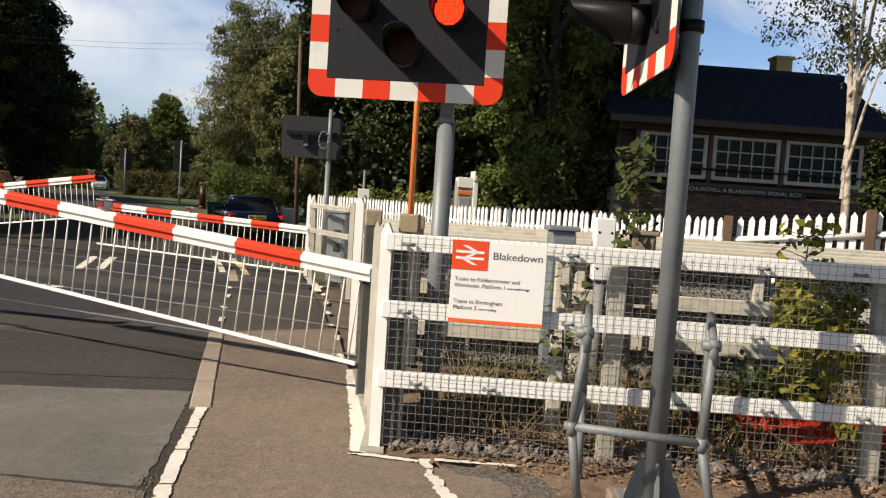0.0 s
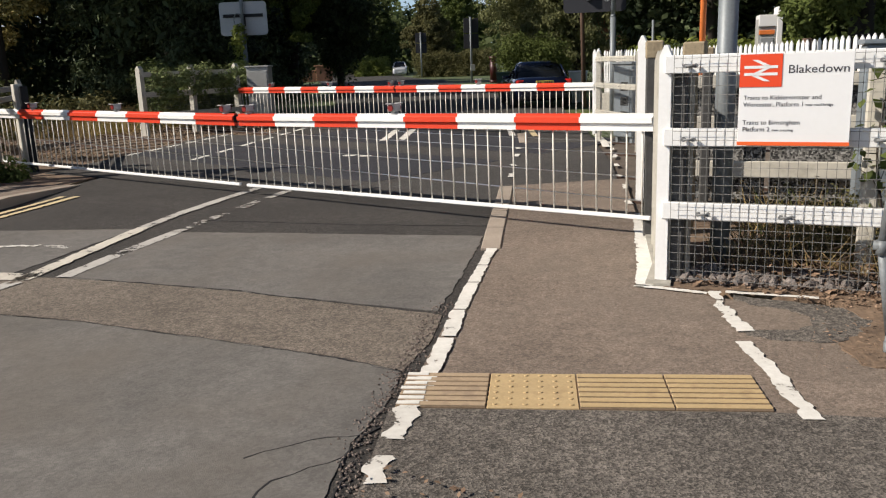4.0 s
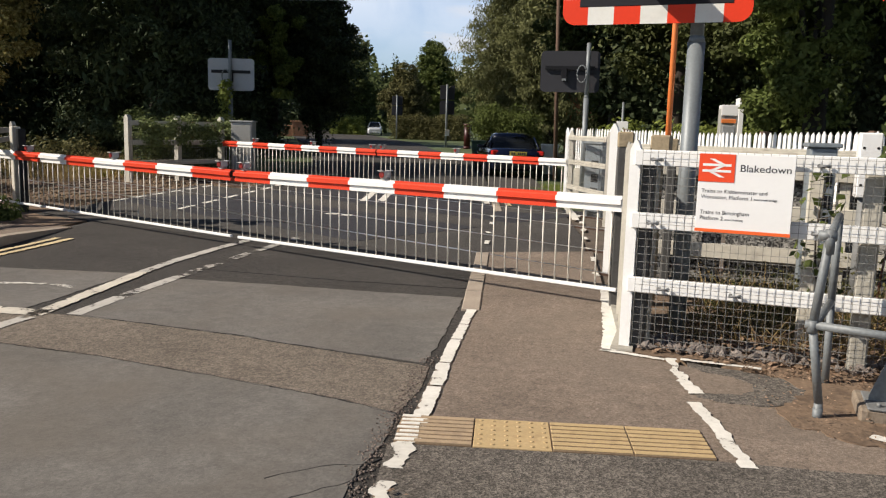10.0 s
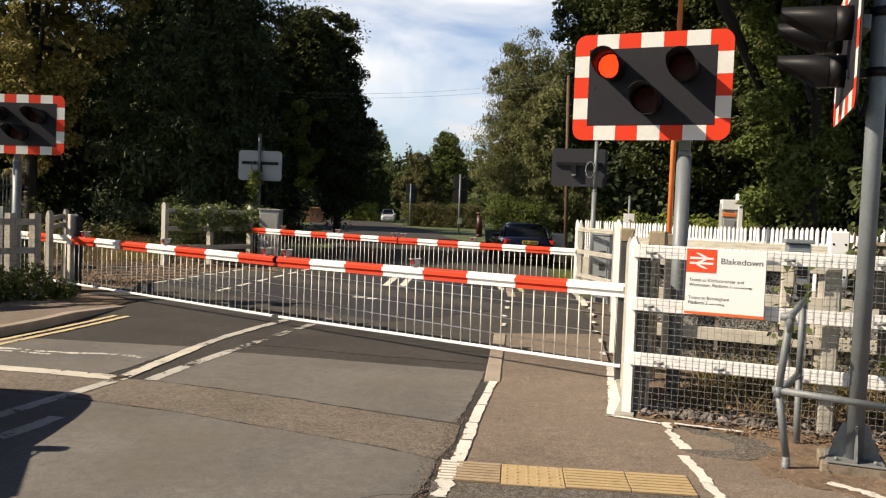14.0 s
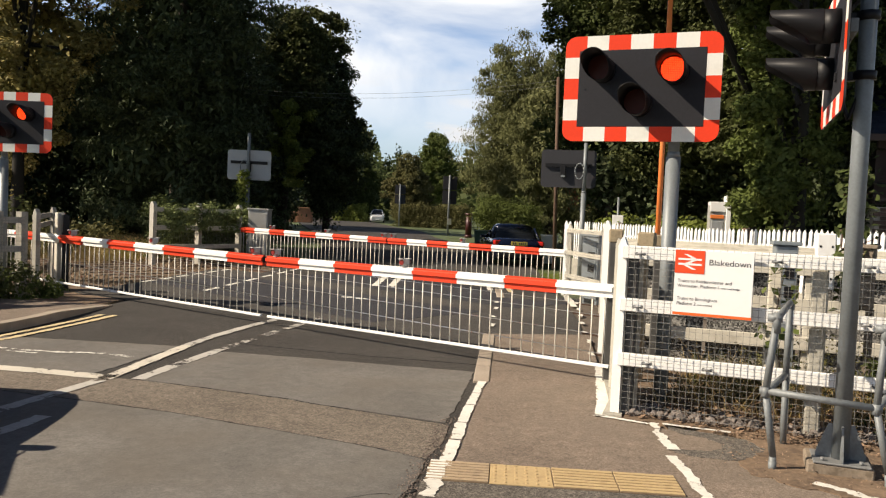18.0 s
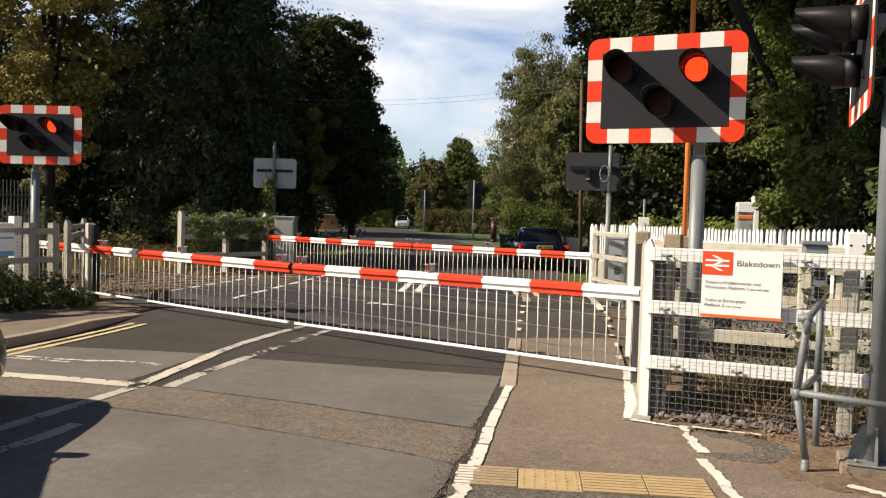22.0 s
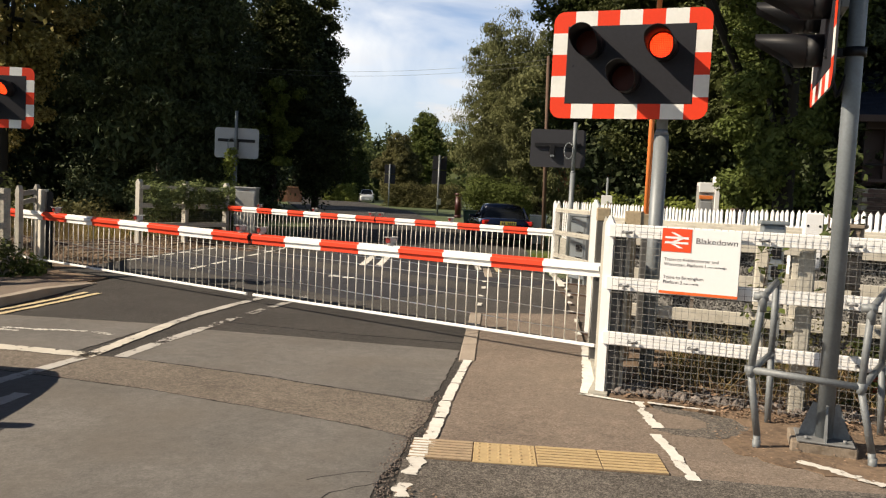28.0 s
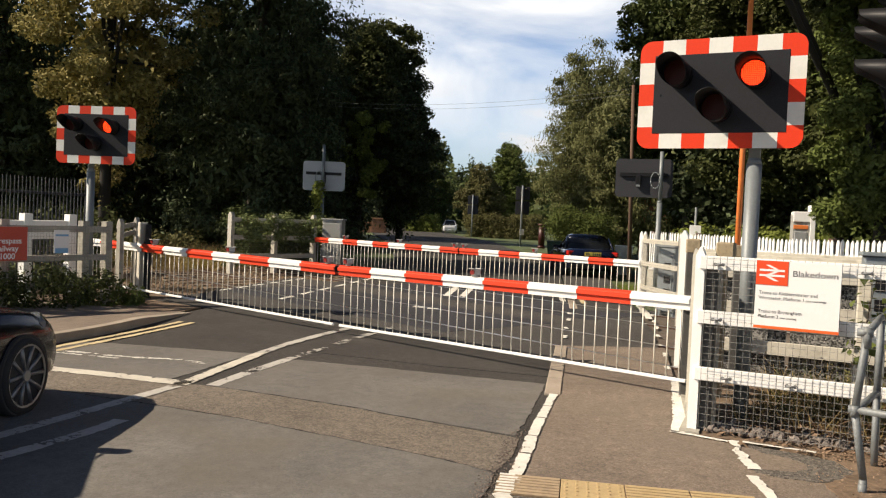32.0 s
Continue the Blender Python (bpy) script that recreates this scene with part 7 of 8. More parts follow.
bush("roadside_bush", "dark bushes along the far verge", -78.0, 103.0, 14.0, 3.0, 7.0, LEAF_DARK, 16000, 0.14, 49, 0.0, 40, 90, kind="stuff")
bush("roadside_bush", "dark bushes on the bank beside the road", -35.5, 42.5, 2.0, 5.5, 4.5, LEAF_DARK, 26000, 0.12, 149, 0.0, 35, 120, kind="stuff")
# low brown brick wall far down the road
bm = bmesh.new()
box(bm, (-44.6, 64.9, 0.7), (1.6, 0.4, 1.4), 30, 0.03)
box(bm, (-46.6, 63.8, 0.5), (3.0, 0.3, 1.1), 30, 0.03)
box(bm, (-44.6, 64.9, 1.45), (1.9, 0.6, 0.14), 30, 0.03)
solo("garden_wall", bm, mat("brown_brick", (0.28, 0.14, 0.08), 0.9, var=0.3, big=2, fine=14, bump=0.4), "short brown brick garden wall down the road", "wall")
# far woods and hills, one mass
rng = np.random.default_rng(50)
n = 90000
an = rng.uniform(radians(60), radians(200), n)
ds = rng.uniform(120, 260, n)
hz = (5 + 20 * (ds - 120) / 140) * rng.uniform(0, 1, n) ** 0.6 * (0.75 + 0.3 * np.sin(an * 37) + 0.14 * np.sin(an * 91) + 0.1 * np.sin(an * 213))
cen = np.stack([np.cos(an) * ds, np.sin(an) * ds, hz], 1)
o = new("far_woods", leaves_mesh("far_woods", cen, np.tile(np.array([[0.3, -0.7, 0.6]]), (n, 1)), 0.7, 0.6, LEAF_DECID, rng))
tagged(o, "dark distant woods along the horizon", "woods", "", "stuff")
for x, y, h in ((-87.7, 172.3, 17.4), (-91.5, 174.0, 15.2), (-84.0, 171.0, 14.6)):
    tree("fir", "small dark fir on the distant skyline", x, y, h, 2.6, LEAF_DARK, 3000, 0.3, int(-x), 0.2, 40, "cone", clump_r=0.3)
bm = bmesh.new()
for k in range(60):
    a0, a1 = radians(40 + k * 3), radians(43 + k * 3)
    z = [9 + 4 * math.sin(a * 9) + 2.5 * math.sin(a * 23 + 1) for a in (a0, a1)]
    for rr, sc in ((270, 0.5), (360, 1.0)):
        q = [bm.verts.new(p) for p in ((math.cos(a0) * rr, math.sin(a0) * rr, -1), (math.cos(a1) * rr, math.sin(a1) * rr, -1), (math.cos(a1) * (rr + 30), math.sin(a1) * (rr + 30), z[1] * sc), (math.cos(a0) * (rr + 30), math.sin(a0) * (rr + 30), z[0] * sc))]
        bm.faces.new(q)
solo("hills", bm, LEAF_DECID, "distant wooded hillside", "hills", "structure")

# birch by the picket fence
tree("birch", "slender white-barked birch with drooping leaves", 5.33, 6.5, 7.6, 1.5, LEAF_BIRCH, 15000, 0.034, 60, 0.48, 80, bark=BIRCHBARK, trunk=0.075, lean=(-0.15, 0.1), droop=2.0, clump_r=0.24, core=0.0, shell=0.15)
# sapling and weeds behind the mesh fence


def sapling(label, x, y, h, seed, m, leaf=0.09, n=60, z0=0.0, wide=0.11, whorls=(0.12, 0.27, 0.42, 0.57, 0.72, 0.87, 1.0), stem=None):
    """Thin crooked stem with leaves on side shoots at each whorl."""
    rng = np.random.default_rng(seed)
    t = thing("sapling", label, "sapling", m=pose(x, y, z0))
    bm = bmesh.new()
    pts = [Vector((0.05 * math.sin(k * 0.9 + seed), 0.05 * math.cos(k * 0.7), h * k / 6)) for k in range(7)]
    for k, (a, b) in enumerate(zip(pts, pts[1:])):
        rod(bm, a, b, 0.013 * (1 - k / 9), 6, 0.013 * (1 - (k + 1) / 9), 0, False)
    cen = []
    for i in range(n):
        f = min(max(whorls[i % len(whorls)] + rng.normal(0, 0.03), 0.02), 1.0)
        k = min(int(f * 6), 5)
        at = pts[k].lerp(pts[k + 1], f * 6 - k)
        an, q = rng.uniform(0, 2 * math.pi), wide * rng.uniform(0.35, 1.5)
        cen.append((at.x + q * math.cos(an), at.y + q * math.sin(an), at.z + rng.normal(0, 0.04) + q * 0.25))
        if i % 3 == 0:
            rod(bm, at, Vector(cen[-1]), 0.004, 4, 0.002, 0, False)
    part("stem", bm, stem or BARK, t)
    o = new("leaf_spray", leaves_mesh("leaf_spray", np.array(cen), np.tile(np.array([[-0.3, -0.5, 0.7]]), (n, 1)), leaf, 0.62, m, rng, 0.8))
    o.parent = t
    tagged(o, "spray of green leaves", "", "", "stuff")
    return t


REDSTEM = mat("reddish_stem", (0.2, 0.075, 0.05), 0.7, var=0.2, bump=0.1)
sapling("tall leafy sapling with a reddish stem behind the mesh fence", 1.93, 2.22, 2.3, 61, LEAF_DECID, 0.047, 300, wide=0.13, whorls=(0.42, 0.48, 0.55, 0.62, 0.7, 0.8, 0.86, 0.92, 0.97), stem=REDSTEM)
sapling("leafy weed growing behind the mesh fence", 3.9, 1.0, 1.95, 62, LEAF_BRAM, 0.045, 240, wide=0.17)
sapling("leafy weed beside the timber stage", 3.2, 1.4, 1.6, 63, LEAF_BRAM, 0.042, 220, wide=0.16)
sapling("thin leafy stem behind the mesh fence", 1.35, 0.75, 1.35, 64, LEAF_MID, 0.045, 60)
bush("bramble", "yellowing bramble behind the mesh fence", 3.6, 0.85, 0.8, 0.4, 1.2, LEAF_BRAM, 2600, 0.042, 65, 0.25, 0, 26, clump_r=0.5, kind="stuff")
bush("bramble", "green bramble behind the mesh fence", 2.6, 0.95, 0.7, 0.35, 0.75, LEAF_DECID, 2600, 0.028, 66, 0.0, 0, 24, clump_r=0.5, kind="stuff")
bush("bramble", "straggling weeds behind the mesh fence", 1.5, 1.4, 0.7, 0.5, 0.6, LEAF_OLIVE, 2200, 0.018, 67, 0.0, 0, 24, clump_r=0.5, kind="stuff")
bush("bramble", "tangled bramble further along the fence", 5.3, 1.0, 1.0, 0.4, 1.1, LEAF_BRAM, 1700, 0.042, 68, 0.2, 0, 26, clump_r=0.5, kind="stuff")


def grass(name, label, x0, x1, y0, y1, n, h, m, seed, z=0.0, rz=0.0):
    """Thin upright blades."""
    rng = np.random.default_rng(seed)
    cen = np.stack([rng.uniform(x0, x1, n), rng.uniform(y0, y1, n), np.full(n, z)], 1)
    hh = h * rng.uniform(0.3, 1.0, (n, 1))
    an = rng.uniform(0, 2 * np.pi, n)
    w = np.stack([np.cos(an), np.sin(an), np.zeros(n)], 1) * 0.006
    tip = cen + np.concatenate([rng.normal(0, 0.7, (n, 2)) * hh, hh], 1)
    v = np.stack([cen - w, cen + w, tip], 1).reshape(-1)
    me = bpy.data.meshes.new(name)
    me.vertices.add(n * 3)
    me.vertices.foreach_set("co", v)
    me.loops.add(n * 3)
    me.loops.foreach_set("vertex_index", np.arange(n * 3))
    me.polygons.add(n)
    me.polygons.foreach_set("loop_start", np.arange(n) * 3)
    me.update(calc_edges=True)
    me.materials.append(m)
    return tagged(new(name, me), label, "grass", "", "stuff")


grass("dry_grass", "dry straw-coloured grass behind the mesh fence", 0.4, 6.5, 0.5, 2.6, 5200, 0.4, STRAW, 70)
grass("weeds", "thin green weeds behind the mesh fence", 0.4, 6.5, 0.8, 3.0, 1500, 0.3, LEAF_MID, 71)
grass("dry_grass", "dry grass beside the railway", -19.5, -15.6, 9.4, 13.6, 3000, 0.45, STRAW, 72)
grass("weeds", "green weeds beside the railway", -20.0, -15.2, 9.6, 14.2, 3600, 0.4, LEAF_BRAM, 73)
grass("dry_grass", "sunlit straw along the railway boundary", -18.6, -14.6, 8.6, 13.2, 2600, 0.75, STRAW, 172)
grass("verge_grass", "short green grass verge beyond the crossing", -5.3, -2.2, 13.4, 17.0, 5000, 0.14, LEAF_LIT, 74, -0.05)
bush("verge_bush", "dark green bushes below the fence across the road", -10.05, 0.1, 0.42, 2.9, 0.72, LEAF_SHADE, 9000, 0.036, 75, 0.0, 0, 90, category="bush", clump_r=0.6, kind="stuff")
bush("verge_bush", "low weeds at the foot of the barrier fence", -10.0, 2.6, 0.35, 0.7, 0.35, LEAF_MID, 900, 0.04, 76, 0.0, 0, 20, clump_r=0.7, kind="stuff")
bush("roadside_weeds", "leafy weeds beside the railway boundary", -17.6, 10.6, 0.8, 2.2, 0.9, LEAF_OLIVE, 2600, 0.06, 77, 0.0, 20, 40, clump_r=0.5, kind="stuff")
bush("back_bush", "leafy bushes behind the signal", -15.2, 4.4, 0.8, 3.5, 1.7, LEAF_SHADE, 6000, 0.06, 78, 0.0, 10, 70, clump_r=0.4, kind="stuff")
bush("ivy", "green ivy hanging over the white fence", -13.45, 11.25, 0.26, 1.3, 0.8, LEAF_IVY, 5600, 0.038, 79, 0.85, -16, 46, category="ivy", clump_r=0.75, kind="stuff")
bush("ivy", "dark ivy mass behind the white fence", -14.6, 12.2, 0.7, 1.6, 1.8, LEAF_DECID, 7000, 0.05, 80, 0.1, -16, 50, category="ivy", clump_r=0.5, kind="stuff")
bush("ivy", "ivy climbing the signal pole", -14.75, 14.7, 0.16, 0.16, 3.0, LEAF_LIT, 900, 0.06, 81, 0.2, 0, 40, category="ivy", clump_r=1.1, kind="stuff")
bush("ivy", "leafy ivy beside the pale cabinet", -13.9, 13.6, 0.5, 0.5, 1.75, LEAF_IVY, 1500, 0.07, 82, 0.1, 0, 30, category="ivy", clump_r=0.6, kind="stuff")

# dry twigs and dead stalks behind the mesh
rng = np.random.default_rng(95)
n = 900
cen = np.stack([rng.uniform(0.4, 6.5, n), rng.uniform(0.4, 1.6, n), 0.03 + rng.uniform(0, 0.3, n) ** 1.5], 1)
o = new("twigs", leaves_mesh("twigs", cen, rng.normal(0, 1, (n, 3)), 0.11, 0.035, LITTER, rng))
tagged(o, "brown dead twigs and stalks behind the fence", "twigs", "", "stuff")
tree("dark_tree", "dark shaded tree on the bend of the road", -42.0, 49.5, 13.0, 5.5, LEAF_DARK, 30000, 0.14, 117, 0.05, 160, "column", trunk=0.3, clump_r=0.2, core=0.1)
tree("dark_tree", "dark tree far behind the bend", -66.0, 101.0, 13.0, 6.5, LEAF_DARK, 24000, 0.17, 118, 0.03, 150, trunk=0.3, clump_r=0.22, core=0.1)
tree("dark_tree", "dark tree behind the verge on the bend", -57.0, 84.0, 10.0, 4.6, LEAF_DARK, 22000, 0.15, 119, 0.03, 130, trunk=0.3, clump_r=0.22, core=0.1)
tree("woodland_tree", "dark tree beside the signal box", 2.7, 16.2, 9.0, 2.0, LEAF_DARK, 26000, 0.08, 131, 0.03, 130, "column", trunk=0.2, clump_r=0.25, core=0.12)
# added behind the roadside trees so that its shadow darkens the far road
tree("dark_tree", "dark tree added on the bank to shade the far road", -36.0, 44.0, 15.0, 4.6, LEAF_DARK, 26000, 0.14, 132, 0.05, 140, trunk=0.3, clump_r=0.2, core=0.1)
tree("ivy_tree", "ivy-clad tree trunk beside the signal box", 1.3, 11.9, 10.0, 1.4, LEAF_MID, 56000, 0.06, 133, -0.05, 60, bark=DARKBARK, trunk=0.2, clump_r=0.32, core=0.12, shell=0.06)
tree("woodland_tree", "tall tree shading the signal box", 1.5, 12.3, 15.0, 3.8, LEAF_HOLLY, 100000, 0.075, 135, 0.4, 100, lean=(-0.6, -5.4), bark=DARKBARK, trunk=0.14, clump_r=0.19, core=0.2, shell=0.02)
# unseen crown above the platform, added to keep sun off the signal box
tree("woodland_tree", "broad tree, crown out of view, added to shade the signal box", 0.6, 12.6, 15.0, 3.9, LEAF_HOLLY, 56000, 0.1, 137, 0.5, 120, over=(-3.7, -7.2), bark=DARKBARK, trunk=0.2, clump_r=0.2, core=0.12, shell=0.04)
tree("woodland_tree", "tall dark tree close beside the signal box", 3.1, 13.6, 12.0, 1.5, LEAF_DARK, 60000, 0.06, 136, 0.03, 220, "column", bark=DARKBARK, trunk=0.22, clump_r=0.25, core=0.14)
tree("dark_tree", "dark tree leaning over the roadside bank", -21.2, 30.4, 9.6, 2.1, LEAF_DARK, 34000, 0.09, 134, 0.05, 110, "round", trunk=0.2, clump_r=0.3, core=0.12)
# bed under the fence: earth, ballast stones, dead leaves
bm = bmesh.new()
bed = [(0.12, 0.04), (0.5, 0.06), (1.1, 0.02), (1.3, -0.3), (1.22, -0.55), (1.14, -0.8), (1.25, -1.0), (1.5, -1.12), (1.8, -1.2), (2.3, -1.2), (3.4, -1.6), (7.5, -3.2), (10.0, -3.0), (10.0, 2.6), (0.0, 2.6), (-0.3, 1.6)]
rr = random.Random(61)
edge = []
for (x0, y0), (x1, y1) in zip(bed, bed[1:] + bed[:1]):
    n = max(1, int(math.hypot(x1 - x0, y1 - y0) / 0.05)) if y0 < 0.2 and x0 < 4 else 1
    edge += [(x0 + (x1 - x0) * k / n + rr.uniform(-0.03, 0.03), y0 + (y1 - y0) * k / n + rr.uniform(-0.03, 0.03)) for k in range(n)]
prism(bm, edge, -0.05, 0.019)
solo("earth_bed", bm, EARTH, "bare brown earth under the fence", "earth", "structure")
stone_mes = []
for k in range(5):
    bm = bmesh.new()
    bmesh.ops.create_icosphere(bm, subdivisions=1, radius=1.0)
    rr = random.Random(200 + k)
    for v in bm.verts:
        v.co *= rr.uniform(0.7, 1.15)
        v.co.z *= 0.7
    stone_mes.append(mesh_of("stone", bm, STONE))
st = thing("ballast_stones", "scattered grey-pink ballast stones along the fence foot", "stones")
rr = random.Random(77)
for k in range(298):
    o = new("stone", stone_mes[k % 5])
    o.parent = st
    x = 0.22 + rr.random() ** 1.3 * 4.2
    y = 0.2 + rr.random() ** 1.5 * 0.4 + x * 0.03
    s = rr.uniform(0.02, 0.058)
    o.matrix_basis = pose(x, y, 0.022 + s * 0.35, rr.uniform(0, 360), rr.uniform(0, 360), rr.uniform(0, 360)) @ Matrix.Diagonal((s, s, s, 1))


def litter(name, label, x0, x1, y0, y1, n, size, m, seed, z=0.03):
    rng = np.random.default_rng(seed)
    cen = np.stack([rng.uniform(x0, x1, n), rng.uniform(y0, y1, n), z + rng.uniform(0, 0.02, n)], 1)
    o = new(name, leaves_mesh(name, cen, np.tile(np.array([[0.0, 0.0, 2.2]]), (n, 1)), size, 0.6, m, rng))
    return tagged(o, label, "leaf litter", "", "stuff")


rng = np.random.default_rng(311)
loose_stones("ballast", "pale grey-pink ballast stones along the fence foot", [(0.18 + 5.5 * a, 0.14 + 0.5 * b * b + 0.03 * a * 5.5, 0.03 + 0.03 * c) for a, b, c in rng.random((800, 3))], 0.016, PALESTONE, 312)
litter("leaf_litter", "brown dead leaves under the fence", 0.3, 6.0, 0.05, 1.3, 2000, 0.028, LITTER, 90)
litter("leaf_litter", "heaped dry brown leaves behind the mesh", 0.4, 6.0, 0.35, 1.1, 2200, 0.026, LITTER, 190, 0.07)
litter("leaf_litter", "brown leaves and twigs along the fence foot", 0.9, 6.0, -0.12, 0.3, 1900, 0.013, LITTER, 93, 0.025)
litter("leaf_litter", "scattered brown leaves round the post", 1.0, 3.2, -1.15, 0.1, 700, 0.009, LITTER, 91)
litter("leaf_litter", "dry debris on the footway edge", -0.4, 0.4, -3.3, -2.75, 90, 0.015, LITTER, 92, 0.02)
net = bmesh.new()
rr = random.Random(5)
grid = [[net.verts.new((2.2 + i * 0.2, 0.72 + j * 0.05 + 0.03 * math.sin(i * 0.8), 0.16 + 0.03 * j + 0.05 * math.sin(i * 1.3 + j) + rr.uniform(0, 0.05))) for j in range(5)] for i in range(18)]
for i in range(17):
    for j in range(4):
        net.faces.new((grid[i][j], grid[i + 1][j], grid[i + 1][j + 1], grid[i][j + 1]))
for f in net.faces:
    f.smooth = True
bmesh.ops.solidify(net, geom=net.faces[:], thickness=0.004)
solo("orange_netting", net, mat("orange_plastic", (0.62, 0.045, 0.02), 0.5, var=0.15, bump=0.2), "crumpled bright orange-red plastic sheet behind the fence", "plastic sheet")


# == cars ==
TYRE = mat("tyre", (0.018, 0.018, 0.018), 0.85, var=0.2, bump=0.2, fine=60)
ALLOY = mat("alloy_rim", (0.22, 0.22, 0.225), 0.4, 0.7, var=0.08, bump=0)
CARGLASS = glass_mat("car_glass", (0.012, 0.014, 0.016), 0.03, 0.4)
CHROME = mat("chrome", (0.6, 0.6, 0.62), 0.12, 1.0, var=0.03, bump=0)
HEADLAMP = glass_mat("headlamp_glass", (0.16, 0.175, 0.19), 0.08)
TAILRED = mat("tail_lamp_red", (0.45, 0.02, 0.015), 0.15, var=0.05, bump=0)
PLATEYEL = mat("plate_yellow", (0.65, 0.5, 0.08), 0.5, var=0.05, bump=0)


def car_paint(name, base, gloss=1.0):
    m = mat(name, base, 0.25, 0.3 * gloss, var=0.04, bump=0, spec=0.5 * gloss)
    bs = m.node_tree.nodes["Principled BSDF"]
    bs.inputs["Coat Weight"].default_value, bs.inputs["Coat Roughness"].default_value = gloss, 0.03
    return m


def loft(bm, sections, idx=0, smooth=True, close=True):
    rings = [[bm.verts.new(p) for p in s] for s in sections]
    n = len(rings[0])
    for a, b in zip(rings, rings[1:]):
        for i in range(n if close else n - 1):
            f = bm.faces.new((a[i], a[(i + 1) % n], b[(i + 1) % n], b[i]))
            f.smooth, f.material_index = smooth, idx
    for r in (rings[0], rings[-1]):
        bm.faces.new(r)
    bmesh.ops.recalc_face_normals(bm, faces=bm.faces[:])


def body_section(x, w, z0, z1, shoulder=0.9):
    """Ring at x: half width w, from the sill z0 up to z1, rounded at the shoulder."""
    p = []
    prof = [(0.86, z0), (0.97, z0 + 0.08), (1.0, z0 + (z1 - z0) * 0.45), (0.985, z0 + (z1 - z0) * 0.72), (0.93, z0 + (z1 - z0) * shoulder), (0.78, z1 - 0.012), (0.4, z1)]
    for f, z in prof:
        p.append((x, w * f, z))
    for f, z in prof[::-1]:
        p.append((x, -w * f, z))
    return p


def wheel(parent, x, y, r, side, rimr):
    wbm = bmesh.new()
    prof = [(r * 0.84, 0.105), (r * 0.95, 0.1), (r, 0.075), (r, -0.075), (r * 0.95, -0.1), (r * 0.84, -0.1)]
    seg = 36
    rings = []
    for i in range(seg):
        a = 2 * math.pi * i / seg
        rings.append([wbm.verts.new((math.cos(a) * q, s * side, math.sin(a) * q)) for q, s in prof])
    for i in range(seg):
        a, b = rings[i], rings[(i + 1) % seg]
        for k in range(len(prof) - 1):
            wbm.faces.new((a[k], a[k + 1], b[k + 1], b[k])).smooth = True
    bmesh.ops.recalc_face_normals(wbm, faces=wbm.faces[:])
    w = part("wheel", wbm, TYRE, parent)
    w.location = (x, y, r)
    bm = bmesh.new()
    rod(bm, (0, 0.02 * side, 0), (0, 0.03 * side, 0), rimr * 0.97, 32)
    part("rim_dish", bm, HOOD, w)
    bm = bmesh.new()
    for i in range(32):
        a0, a1 = 2 * math.pi * i / 32, 2 * math.pi * (i + 1) / 32
        q = [(math.cos(a) * rr_, yy * side, math.sin(a) * rr_) for a in (a0, a1) for rr_, yy in ((rimr, 0.1), (rimr * 0.93, 0.095))]
        vs = [bm.verts.new(p) for p in (q[0], q[1], q[3], q[2])]
        bm.faces.new(vs)
    part("rim_lip", bm, ALLOY, w)
    for k in range(5):
        for o in (-11, 11):
            a = radians(72 * k + 90 + o)
            bm = bmesh.new()
            rod(bm, (math.cos(a) * rimr * 0.16, 0.075 * side, math.sin(a) * rimr * 0.16), (math.cos(a + radians(o * 0.7)) * rimr * 0.95, 0.085 * side, math.sin(a + radians(o * 0.7)) * rimr * 0.95), 0.016, 6, 0.02)
            part("spoke", bm, ALLOY, w)
    bm = bmesh.new()
    rod(bm, (0, 0.05 * side, 0), (0, 0.098 * side, 0), rimr * 0.2, 16, rimr * 0.17)
    part("hub_cap", bm, ALLOY, w)
    bm = bmesh.new()
    rod(bm, (0, -0.02 * side, 0), (0, 0.005 * side, 0), rimr * 0.72, 24)
    part("brake_disc", bm, GALVDULL, w)
    return w


